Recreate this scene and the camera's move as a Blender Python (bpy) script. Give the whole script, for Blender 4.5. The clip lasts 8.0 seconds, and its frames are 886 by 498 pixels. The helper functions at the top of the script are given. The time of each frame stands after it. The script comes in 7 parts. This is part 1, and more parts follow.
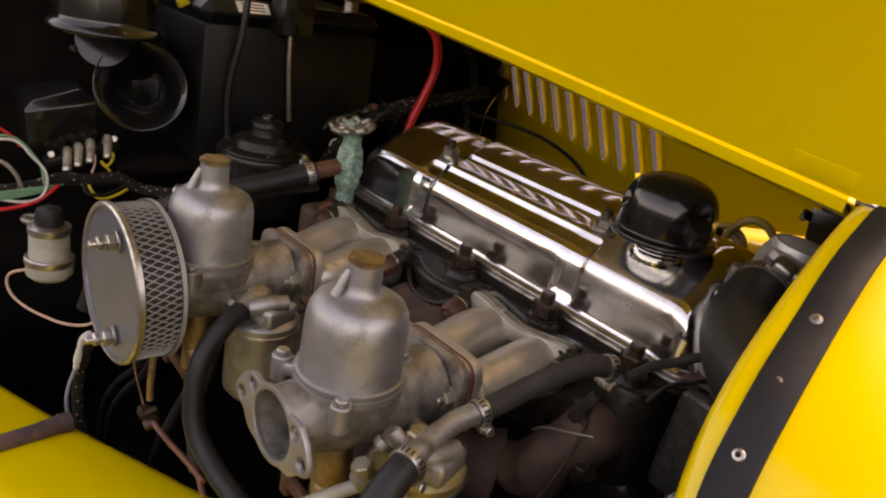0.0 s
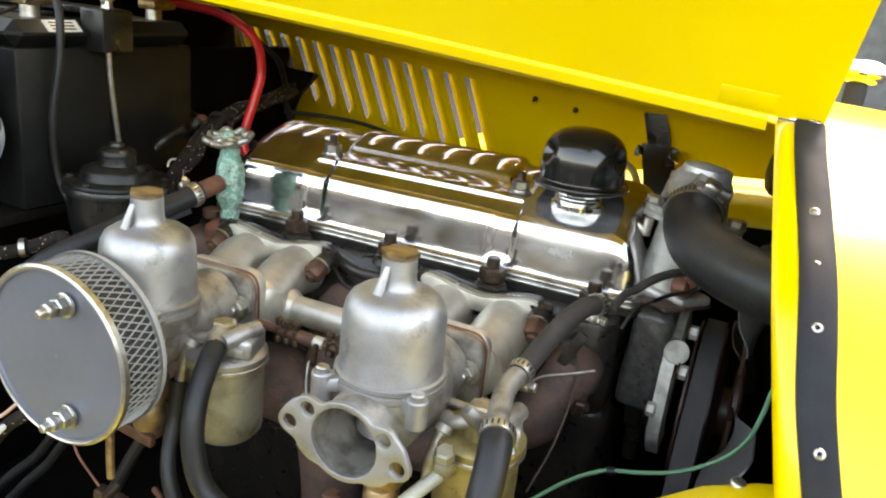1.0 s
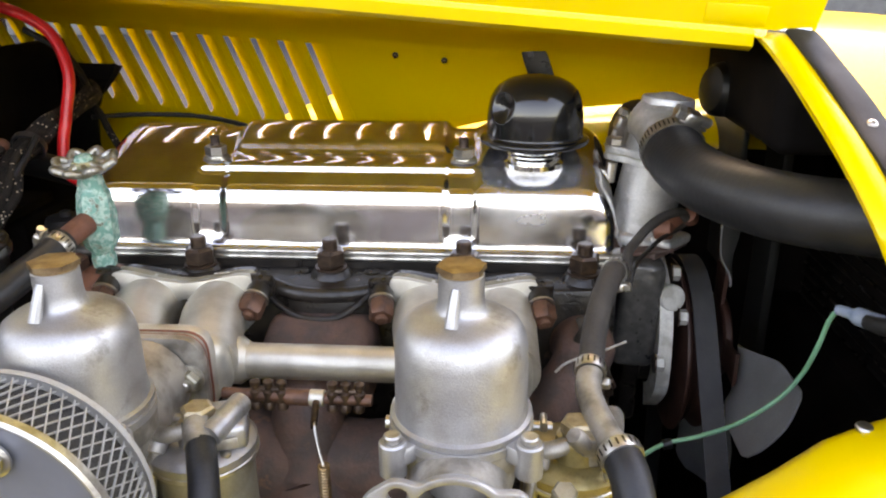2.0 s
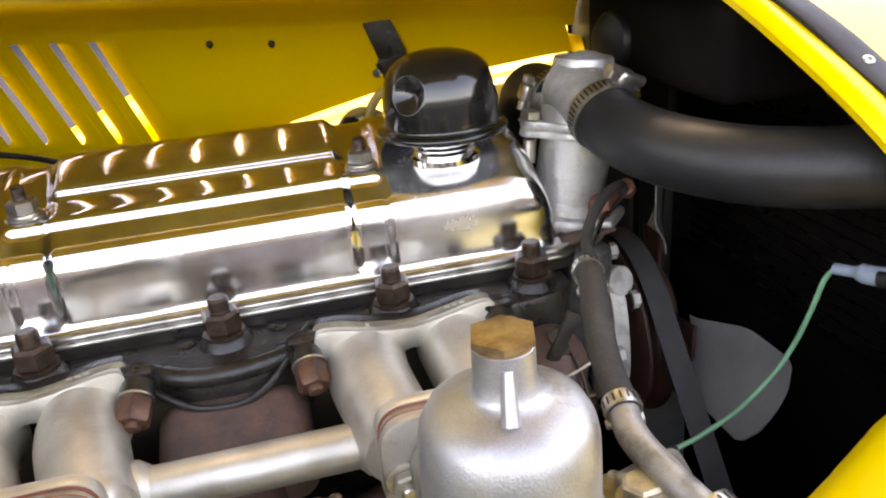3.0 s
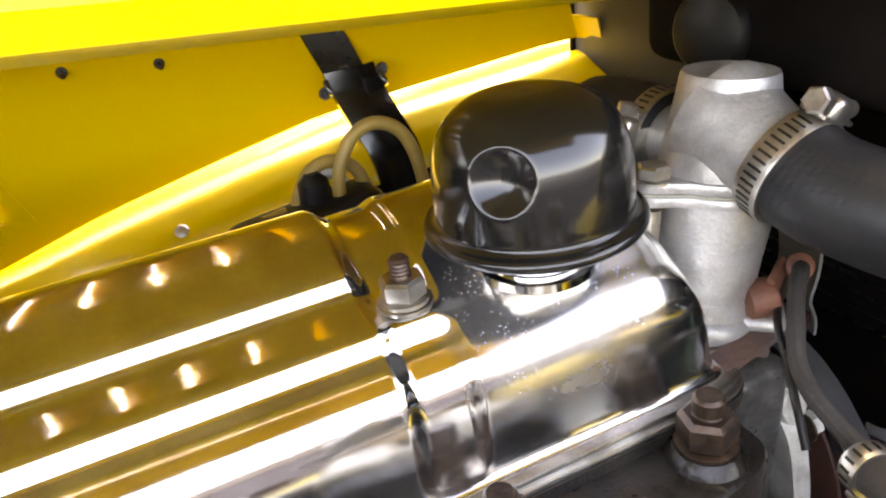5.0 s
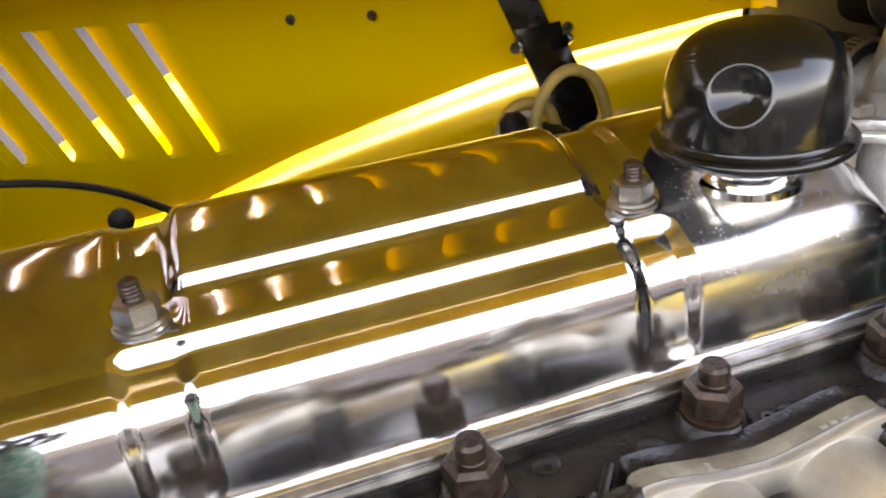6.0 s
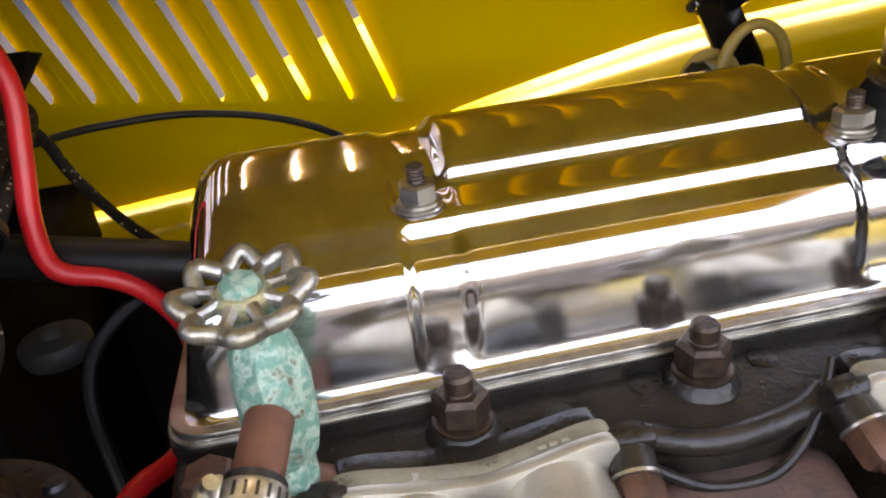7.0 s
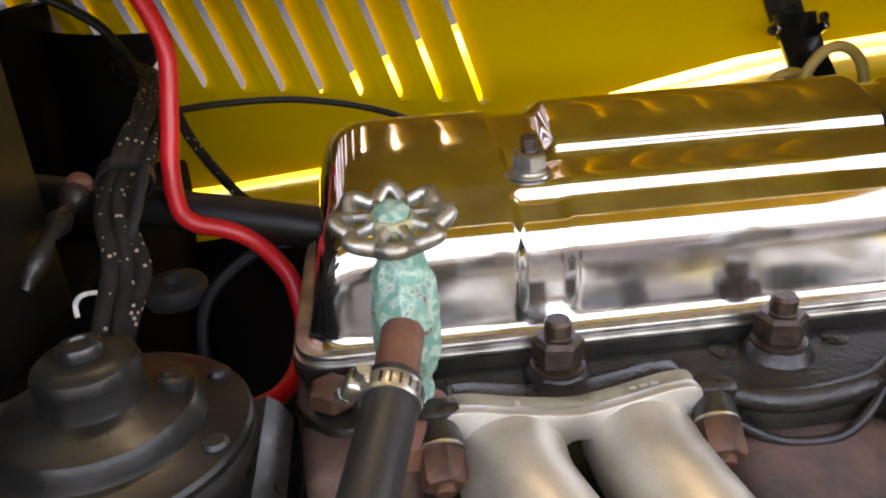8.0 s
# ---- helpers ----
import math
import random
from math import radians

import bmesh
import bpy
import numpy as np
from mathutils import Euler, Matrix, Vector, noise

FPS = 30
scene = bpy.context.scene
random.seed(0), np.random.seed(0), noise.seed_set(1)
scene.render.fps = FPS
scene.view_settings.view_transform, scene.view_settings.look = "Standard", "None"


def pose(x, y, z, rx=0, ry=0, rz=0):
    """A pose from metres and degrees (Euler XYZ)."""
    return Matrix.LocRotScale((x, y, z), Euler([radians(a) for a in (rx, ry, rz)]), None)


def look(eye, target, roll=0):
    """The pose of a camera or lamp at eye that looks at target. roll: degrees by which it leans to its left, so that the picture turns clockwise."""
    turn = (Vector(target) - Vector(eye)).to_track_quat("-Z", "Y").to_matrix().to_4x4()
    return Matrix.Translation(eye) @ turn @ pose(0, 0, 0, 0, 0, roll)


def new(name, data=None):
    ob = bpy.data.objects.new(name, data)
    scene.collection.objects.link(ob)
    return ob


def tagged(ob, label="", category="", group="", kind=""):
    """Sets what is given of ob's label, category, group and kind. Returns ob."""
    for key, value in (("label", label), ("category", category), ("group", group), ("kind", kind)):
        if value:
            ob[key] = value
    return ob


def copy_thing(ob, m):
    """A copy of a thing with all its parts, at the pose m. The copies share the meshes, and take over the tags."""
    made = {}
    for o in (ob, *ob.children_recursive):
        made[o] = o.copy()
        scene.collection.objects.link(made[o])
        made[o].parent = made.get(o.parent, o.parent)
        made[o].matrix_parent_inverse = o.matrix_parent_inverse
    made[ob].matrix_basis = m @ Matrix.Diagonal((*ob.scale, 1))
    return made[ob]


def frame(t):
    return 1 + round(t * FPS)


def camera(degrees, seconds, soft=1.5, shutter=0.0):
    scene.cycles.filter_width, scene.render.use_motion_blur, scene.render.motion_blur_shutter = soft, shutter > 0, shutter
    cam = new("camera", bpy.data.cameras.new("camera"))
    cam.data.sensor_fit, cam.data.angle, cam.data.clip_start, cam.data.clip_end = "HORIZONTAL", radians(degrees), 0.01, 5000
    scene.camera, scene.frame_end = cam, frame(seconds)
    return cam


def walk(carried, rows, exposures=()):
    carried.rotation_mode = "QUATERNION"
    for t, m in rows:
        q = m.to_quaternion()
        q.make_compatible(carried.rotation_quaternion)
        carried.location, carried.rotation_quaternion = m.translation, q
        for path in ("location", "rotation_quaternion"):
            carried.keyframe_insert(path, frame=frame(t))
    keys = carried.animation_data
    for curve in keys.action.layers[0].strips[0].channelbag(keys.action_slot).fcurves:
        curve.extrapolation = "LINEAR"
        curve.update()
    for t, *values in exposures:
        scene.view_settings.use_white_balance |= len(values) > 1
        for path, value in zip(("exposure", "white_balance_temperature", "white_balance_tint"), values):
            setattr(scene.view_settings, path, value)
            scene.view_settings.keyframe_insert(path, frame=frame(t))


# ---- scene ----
cam = camera(60.9, 8.0, soft=2.1)
PATH = [
    (0, (0.449, -0.528, 0.981), (-0.881, 0.784, 0.267), 11.1),
    (0.2, (0.428, -0.554, 0.978), (-0.829, 0.842, 0.291), 10.1),
    (0.5, (0.389, -0.599, 0.964), (-0.716, 0.932, 0.304), 7.8),
    (0.7, (0.360, -0.620, 0.960), (-0.584, 1.013, 0.297), 6.1),
    (1, (0.308, -0.651, 0.951), (-0.435, 1.096, 0.324), 6.0),
    (1.2, (0.281, -0.646, 0.944), (-0.374, 1.141, 0.330), 5.1),
    (1.5, (0.22, -0.626, 0.937), (-0.241, 1.219, 0.319), 2.4),
    (1.7, (0.182, -0.61, 0.938), (-0.146, 1.251, 0.286), 1.2),
    (2.8, (0.053, -0.516, 0.928), (0.329, 1.305, 0.149), -4.5),
    (3, (0.051, -0.473, 0.933), (0.431, 1.319, 0.131), -5.1),
    (3.5, (0.075, -0.348, 0.938), (0.673, 1.352, 0.07), -6.6),
    (3.7, (0.092, -0.306, 0.935), (0.770, 1.354, 0.046), -7.2),
    (4, (0.106, -0.255, 0.926), (0.893, 1.337, 0.007), -7.8),
    (4.2, (0.103, -0.238, 0.921), (0.922, 1.331, -0.011), -8.2),
    (4.5, (0.081, -0.229, 0.925), (0.867, 1.346, -0.025), -8.2),
    (4.7, (0.060, -0.227, 0.927), (0.800, 1.385, 0.001), -7.3),
    (5, (0.027, -0.227, 0.934), (0.698, 1.414, 0.008), -7.7),
    (5.2, (0.007, -0.231, 0.932), (0.64, 1.433, 0.022), -7.1),
    (6.3, (-0.077, -0.271, 0.928), (0.301, 1.469, 0.018), -7.4),
    (6.5, (-0.098, -0.274, 0.927), (0.247, 1.474, 0.018), -7.0),
    (6.8, (-0.122, -0.288, 0.923), (0.150, 1.472, 0.014), -6.6),
    (7, (-0.135, -0.296, 0.919), (0.11, 1.469, 0.012), -6.7),
    (7.5, (-0.152, -0.317, 0.917), (0.032, 1.461, 0.02), -5.2),
    (7.7, (-0.160, -0.327, 0.916), (0.004, 1.460, 0.036), -4.7),
    (8, (-0.174, -0.339, 0.91), (-0.023, 1.473, 0.078), -3.6),
]
EXPOSURES = [(0.0, 2.2, 15700, 36), (0.5, 3.05, 13500, 16), (1.0, 3.53, 11400, 15), (1.7, 3.6, 11000, 22), (3.0, 3.75, 11200, 26), (3.5, 3.85, 11150, 33), (4.5, 4.17, 11250, 29), (5.2, 4.25, 11600, 27), (6.5, 3.7, 11300, 27), (8.0, 3.75, 11400, 28)]
walk(cam, [(t, look(eye, target, roll)) for t, eye, target, roll in PATH], EXPOSURES)

# ---- world, sun, exposure ----
world = bpy.data.worlds.new("sky_world")
scene.world = world
world.use_nodes = True
wn = world.node_tree.nodes
sky = wn.new("ShaderNodeTexSky")
sky.sky_type = "NISHITA"
sky.sun_disc = False
SUN_AZ, SUN_EL = 84.0, 62.0          # degrees: azimuth in the x-y plane from +x, elevation
sky.sun_elevation = radians(SUN_EL)
sky.sun_rotation = radians(90.0 - SUN_AZ)
sky.air_density, sky.dust_density = 1.0, 0.5
wn["Background"].inputs["Strength"].default_value = 0.15
world.node_tree.links.new(sky.outputs["Color"], wn["Background"].inputs["Color"])
sun = new("sun", bpy.data.lights.new("sun", "SUN"))
sun.data.energy, sun.data.angle, sun.data.color = 0.55, radians(24.0), (1.0, 0.95, 0.88)
sun_dir = Vector((math.cos(radians(SUN_AZ)) * math.cos(radians(SUN_EL)), math.sin(radians(SUN_AZ)) * math.cos(radians(SUN_EL)), math.sin(radians(SUN_EL))))
sun.matrix_world = look(sun_dir * 20, (0, 0, 0))


# ---- materials ----
def material(name, base, rough=0.5, metal=0.0, coat=0.0, second=None, scale=40.0, amount=0.6, fine=900.0, fine_amount=0.12,
             bump=0.0, bump_scale=600.0, rough_var=0.1, low=0.42, high=0.62, spec=0.5, third=None, third_scale=14.0, third_low=0.58):
    """A surface with stains at one scale, grain at a finer one, varying gloss and fine relief."""
    m = bpy.data.materials.new(name)
    m.use_nodes = True
    t = m.node_tree
    n, link = t.nodes, t.links.new
    p = n["Principled BSDF"]
    coord = n.new("ShaderNodeTexCoord")
    big = n.new("ShaderNodeTexNoise")
    big.inputs["Scale"].default_value, big.inputs["Detail"].default_value = scale, 5.0
    link(coord.outputs["Object"], big.inputs["Vector"])
    ramp = n.new("ShaderNodeMapRange")
    ramp.inputs["From Min"].default_value, ramp.inputs["From Max"].default_value = low, high
    ramp.inputs["To Max"].default_value = amount
    link(big.outputs["Fac"], ramp.inputs["Value"])
    mix = n.new("ShaderNodeMix")
    mix.data_type = "RGBA"
    mix.inputs["A"].default_value = (*base, 1)
    mix.inputs["B"].default_value = (*(second or tuple(c * 0.6 for c in base)), 1)
    link(ramp.outputs["Result"], mix.inputs["Factor"])
    colour = mix.outputs["Result"]
    grain = n.new("ShaderNodeTexNoise")
    grain.inputs["Scale"].default_value, grain.inputs["Detail"].default_value = fine, 3.0
    link(coord.outputs["Object"], grain.inputs["Vector"])
    if third:
        spots = n.new("ShaderNodeTexNoise")
        spots.inputs["Scale"].default_value, spots.inputs["Detail"].default_value, spots.inputs["Roughness"].default_value = third_scale, 8.0, 0.7
        link(coord.outputs["Object"], spots.inputs["Vector"])
        sr = n.new("ShaderNodeMapRange")
        sr.inputs["From Min"].default_value, sr.inputs["From Max"].default_value = third_low, third_low + 0.08
        link(spots.outputs["Fac"], sr.inputs["Value"])
        mix3 = n.new("ShaderNodeMix")
        mix3.data_type = "RGBA"
        mix3.inputs["B"].default_value = (*third, 1)
        link(colour, mix3.inputs["A"])
        link(sr.outputs["Result"], mix3.inputs["Factor"])
        colour = mix3.outputs["Result"]
    gmap = n.new("ShaderNodeMapRange")
    gmap.inputs["To Min"].default_value, gmap.inputs["To Max"].default_value = 1 - fine_amount * 2, 1 + fine_amount
    link(grain.outputs["Fac"], gmap.inputs["Value"])
    mul = n.new("ShaderNodeMix")
    mul.data_type, mul.blend_type = "RGBA", "MULTIPLY"
    mul.inputs["Factor"].default_value = 1.0
    link(colour, mul.inputs["A"])
    link(gmap.outputs["Result"], mul.inputs["B"])
    link(mul.outputs["Result"], p.inputs["Base Color"])
    rmap = n.new("ShaderNodeMapRange")
    rmap.inputs["To Min"].default_value, rmap.inputs["To Max"].default_value = max(0.02, rough - rough_var), min(1.0, rough + rough_var)
    rn = n.new("ShaderNodeTexNoise")
    rn.inputs["Scale"].default_value, rn.inputs["Detail"].default_value = scale * 1.7, 4.0
    link(coord.outputs["Object"], rn.inputs["Vector"])
    link(rn.outputs["Fac"], rmap.inputs["Value"])
    link(rmap.outputs["Result"], p.inputs["Roughness"])
    p.inputs["Metallic"].default_value = metal
    p.inputs["Coat Weight"].default_value = coat
    p.inputs["Coat Roughness"].default_value = 0.06
    p.inputs["Specular IOR Level"].default_value = spec
    if bump:
        b = n.new("ShaderNodeBump")
        b.inputs["Strength"].default_value, b.inputs["Distance"].default_value = bump, 0.001
        bn = n.new("ShaderNodeTexNoise")
        bn.inputs["Scale"].default_value, bn.inputs["Detail"].default_value = bump_scale, 4.0
        link(coord.outputs["Object"], bn.inputs["Vector"])
        link(bn.outputs["Fac"], b.inputs["Height"])
        link(b.outputs["Normal"], p.inputs["Normal"])
    return m


YELLOW = material("yellow_paint", (0.80, 0.550, 0.013), 0.30, coat=0.22, spec=0.4, second=(0.76, 0.50, 0.008), scale=9, fine_amount=0.03, bump=0.04, bump_scale=300, rough_var=0.06)
CHROME = material("polished_chrome", (0.80, 0.79, 0.77), 0.10, 1.0, second=(0.62, 0.60, 0.55), scale=30, amount=0.8, fine=500, fine_amount=0.06, bump=0.10, bump_scale=34, rough_var=0.12)
WORN_CHROME = material("worn_chrome", (0.60, 0.58, 0.54), 0.34, 1.0, second=(0.30, 0.27, 0.23), scale=55, amount=0.8, bump=0.12, bump_scale=90, rough_var=0.12)
STEEL = material("bright_steel", (0.56, 0.53, 0.48), 0.34, 0.95, second=(0.34, 0.30, 0.25), scale=160, bump=0.06)
MANIFOLD = material("cast_aluminium", (0.61, 0.575, 0.50), 0.46, 0.75, second=(0.44, 0.40, 0.33), scale=34, amount=0.8, fine=1400, fine_amount=0.10, bump=0.14, bump_scale=700)
DUSTY_ALLOY = material("dusty_cast_alloy", (0.33, 0.295, 0.215), 0.62, 0.3, second=(0.20, 0.17, 0.12), scale=70, amount=0.9, bump=0.4, bump_scale=500, third=(0.10, 0.085, 0.06), third_scale=90, third_low=0.60)
CARB = material("satin_carburettor_alloy", (0.46, 0.45, 0.445), 0.46, 0.88, second=(0.35, 0.335, 0.32), scale=48, amount=0.8, fine=1500, fine_amount=0.14, bump=0.22, bump_scale=900, third=(0.29, 0.275, 0.26), third_scale=26, third_low=0.57)
CARB_BODY = material("grimy_carburettor_alloy", (0.42, 0.385, 0.34), 0.48, 0.7, second=(0.15, 0.13, 0.105), scale=60, amount=0.8, fine=1200, bump=0.3, bump_scale=800)
ALLOY = material("rough_thermostat_alloy", (0.54, 0.53, 0.51), 0.46, 0.7, second=(0.37, 0.355, 0.33), scale=70, amount=0.7, bump=0.4, bump_scale=420, third=(0.62, 0.60, 0.57), third_scale=45, third_low=0.58)
PALE_ALLOY = material("pale_pitted_alloy", (0.60, 0.58, 0.52), 0.55, 0.35, second=(0.36, 0.33, 0.28), scale=90, amount=0.8, bump=0.5, bump_scale=500)
BLACK_IRON = material("black_painted_iron", (0.0125, 0.0100, 0.0086), 0.33, 0.0, coat=0.05, second=(0.026, 0.020, 0.016), scale=60, amount=0.9, bump=0.55, bump_scale=330, third=(0.105, 0.070, 0.050), third_scale=38, third_low=0.64, rough_var=0.22, spec=0.42)
DUSTY_IRON = material("dusty_black_iron", (0.020, 0.016, 0.013), 0.6, spec=0.25, second=(0.050, 0.038, 0.028), scale=80, amount=0.9, bump=0.5, bump_scale=400, third=(0.16, 0.12, 0.085), third_scale=70, third_low=0.60)
BLACK_GLOSS = material("black_enamel", (0.007, 0.0066, 0.006), 0.17, 0.0, coat=0.25, second=(0.013, 0.012, 0.011), scale=40, bump=0.06, bump_scale=55, rough_var=0.06)
BLACK_SATIN = material("black_satin_paint", (0.007, 0.007, 0.007), 0.30, second=(0.016, 0.015, 0.013), scale=45, bump=0.15, bump_scale=400, third=(0.09, 0.075, 0.06), third_scale=40, third_low=0.70, rough_var=0.15)
BLACK_PLASTIC = material("black_plastic", (0.007, 0.007, 0.007), 0.42, spec=0.30, second=(0.013, 0.0125, 0.012), scale=25, bump=0.1, bump_scale=700)
HORN_BLACK = material("chipped_black_enamel", (0.0060, 0.0058, 0.0056), 0.34, spec=0.32, second=(0.013, 0.0122, 0.0115), scale=50, amount=0.9, bump=0.30, bump_scale=170, third=(0.20, 0.19, 0.175), third_scale=75, third_low=0.745, rough_var=0.20)
WRINKLE = material("wrinkled_black_paint", (0.036, 0.034, 0.032), 0.32, spec=0.6, second=(0.075, 0.070, 0.064), scale=120, amount=0.9, bump=1.0, bump_scale=150, rough_var=0.15)
BAFFLE = material("dull_grey_panel", (0.040, 0.038, 0.033), 0.55, second=(0.025, 0.023, 0.020), scale=18, bump=0.1, bump_scale=200)
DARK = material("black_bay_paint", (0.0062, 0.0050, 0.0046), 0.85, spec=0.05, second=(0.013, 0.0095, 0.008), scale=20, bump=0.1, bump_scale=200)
RUBBER = material("black_rubber_hose", (0.012, 0.012, 0.013), 0.45, spec=0.36, second=(0.022, 0.021, 0.021), scale=45, fine=700, fine_amount=0.2, bump=0.22, bump_scale=500, rough_var=0.12)
DUSTY_RUBBER = material("dusty_grey_rubber", (0.038, 0.034, 0.031), 0.68, spec=0.25, second=(0.058, 0.051, 0.045), scale=60, fine=700, fine_amount=0.2, bump=0.25, bump_scale=500)
LEATHER = material("black_webbing_strip", (0.0115, 0.0125, 0.0155), 0.58, spec=0.22, second=(0.018, 0.019, 0.022), scale=35, bump=0.14, bump_scale=900, rough_var=0.12)
RUST = material("rusty_iron", (0.125, 0.066, 0.050), 0.7, 0.05, second=(0.062, 0.042, 0.037), scale=50, amount=0.9, bump=0.8, bump_scale=300, third=(0.19, 0.095, 0.055), third_scale=40, third_low=0.60)
RUST_NUT = material("rust_brown_nut", (0.15, 0.066, 0.040), 0.50, 0.35, second=(0.075, 0.036, 0.025), scale=120, amount=0.9, bump=0.4, bump_scale=500)
BRONZE_NUT = material("browned_steel_nut", (0.090, 0.056, 0.039), 0.36, 0.65, second=(0.045, 0.028, 0.021), scale=150, amount=0.9, bump=0.35, bump_scale=500)
COPPER = material("copper_brown_pipe", (0.22, 0.085, 0.052), 0.55, 0.35, second=(0.13, 0.05, 0.034), scale=70, bump=0.4, bump_scale=450)
PALE_BRASS = material("pale_worn_brass", (0.56, 0.46, 0.30), 0.38, 0.8, second=(0.36, 0.28, 0.18), scale=120, amount=0.8, bump=0.15)
BRASS = material("brass_hexagon", (0.40, 0.27, 0.15), 0.42, 0.85, second=(0.22, 0.13, 0.07), scale=120, amount=0.8, bump=0.15)
GILT = material("grimy_gilt_plating", (0.40, 0.31, 0.135), 0.46, 0.7, second=(0.20, 0.15, 0.065), scale=60, amount=0.9, bump=0.25, bump_scale=300, third=(0.10, 0.08, 0.045), third_scale=55, third_low=0.58)
GOLD_BOWL = material("tan_plated_bowl", (0.37, 0.345, 0.275), 0.45, 0.65, second=(0.22, 0.195, 0.14), scale=50, amount=0.8, bump=0.2, bump_scale=300, third=(0.14, 0.12, 0.085), third_scale=60, third_low=0.60)
VERDIGRIS = material("verdigris_brass", (0.11, 0.29, 0.23), 0.6, 0.25, second=(0.34, 0.48, 0.40), scale=240, amount=1.0, low=0.44, high=0.58, bump=0.7, bump_scale=420, third=(0.12, 0.10, 0.065), third_scale=120, third_low=0.56)
BRASS_CRUST = material("crusted_brass", (0.42, 0.36, 0.20), 0.6, 0.4, second=(0.20, 0.24, 0.17), scale=190, amount=0.9, bump=0.8, bump_scale=420)
WHEEL = material("weathered_zinc_wheel", (0.42, 0.41, 0.38), 0.36, 0.9, second=(0.24, 0.20, 0.14), scale=140, amount=0.8, bump=0.4, bump_scale=500)
RED_RUBBER = material("red_cable_rubber", (0.78, 0.018, 0.022), 0.36, second=(0.66, 0.013, 0.018), scale=30, bump=0.08)
TAN = material("tan_lead_rubber", (0.40, 0.27, 0.075), 0.45, second=(0.30, 0.20, 0.05), scale=60, bump=0.1)
GREEN_WIRE = material("green_wire", (0.10, 0.30, 0.16), 0.45, second=(0.14, 0.36, 0.22), scale=60)
GREY_PLASTIC = material("pale_blue_sleeve", (0.22, 0.28, 0.36), 0.4, second=(0.28, 0.33, 0.40), scale=80)
WHITE_PLASTIC = material("yellowed_white_plastic", (0.38, 0.37, 0.30), 0.4, second=(0.27, 0.26, 0.20), scale=60, bump=0.1)
FUSE_CREAM = material("yellowed_fuse_glass", (0.30, 0.26, 0.19), 0.22, second=(0.18, 0.14, 0.09), scale=120, amount=0.9)
WHITE_WIRE = material("white_wire", (0.72, 0.70, 0.64), 0.45, second=(0.6, 0.58, 0.5), scale=60)
PINK_WIRE = material("pink_wire", (0.62, 0.36, 0.26), 0.45, second=(0.5, 0.3, 0.22), scale=60)
YELLOW_WIRE = material("yellow_wire", (0.66, 0.48, 0.03), 0.45, second=(0.5, 0.36, 0.03), scale=60)
FAN_GREY = material("grey_fan_blade", (0.30, 0.295, 0.29), 0.34, 0.45, second=(0.20, 0.195, 0.19), scale=20, bump=0.12, bump_scale=300)
PULLEY = material("brown_primer_pulley", (0.060, 0.024, 0.016), 0.45, 0.1, second=(0.032, 0.015, 0.011), scale=30, bump=0.2, bump_scale=300)
BELT = material("worn_rubber_belt", (0.028, 0.0272, 0.0275), 0.6, second=(0.042, 0.040, 0.038), scale=50, bump=0.3, bump_scale=700)
GREY_FACE = material("grey_filter_face", (0.165, 0.172, 0.195), 0.34, 0.40, second=(0.135, 0.140, 0.158), scale=14, fine=200, fine_amount=0.04, bump=0.05, bump_scale=30, rough_var=0.08)
MESH = material("silver_expanded_mesh", (0.42, 0.41, 0.39), 0.42, 0.35, second=(0.36, 0.34, 0.31), scale=120, bump=0.2)
FILTER_CORE = material("dark_filter_gauze", (0.030, 0.028, 0.026), 0.8, second=(0.05, 0.045, 0.04), scale=200, bump=0.5)
GASKET = material("red_brown_gasket", (0.26, 0.075, 0.04), 0.6, second=(0.16, 0.05, 0.03), scale=100, bump=0.2)
STICKER_GREEN = material("green_sticker", (0.02, 0.30, 0.10), 0.4, second=(0.03, 0.34, 0.12), scale=50)
STICKER_WHITE = material("white_sticker", (0.70, 0.70, 0.68), 0.4, second=(0.60, 0.60, 0.57), scale=50)
STICKER_RED = material("red_sticker", (0.50, 0.035, 0.025), 0.4, second=(0.42, 0.03, 0.02), scale=50)
WALL_GREY = material("weathered_render", (0.17, 0.165, 0.16), 0.9, spec=0.1, second=(0.11, 0.11, 0.10), scale=0.8, amount=0.8, fine=9, fine_amount=0.2, bump=0.4, bump_scale=30)
TARMAC = material("grey_tarmac", (0.048, 0.047, 0.049), 0.95, spec=0.1, second=(0.045, 0.044, 0.045), scale=1.2, fine=120, fine_amount=0.25, bump=0.6, bump_scale=120)


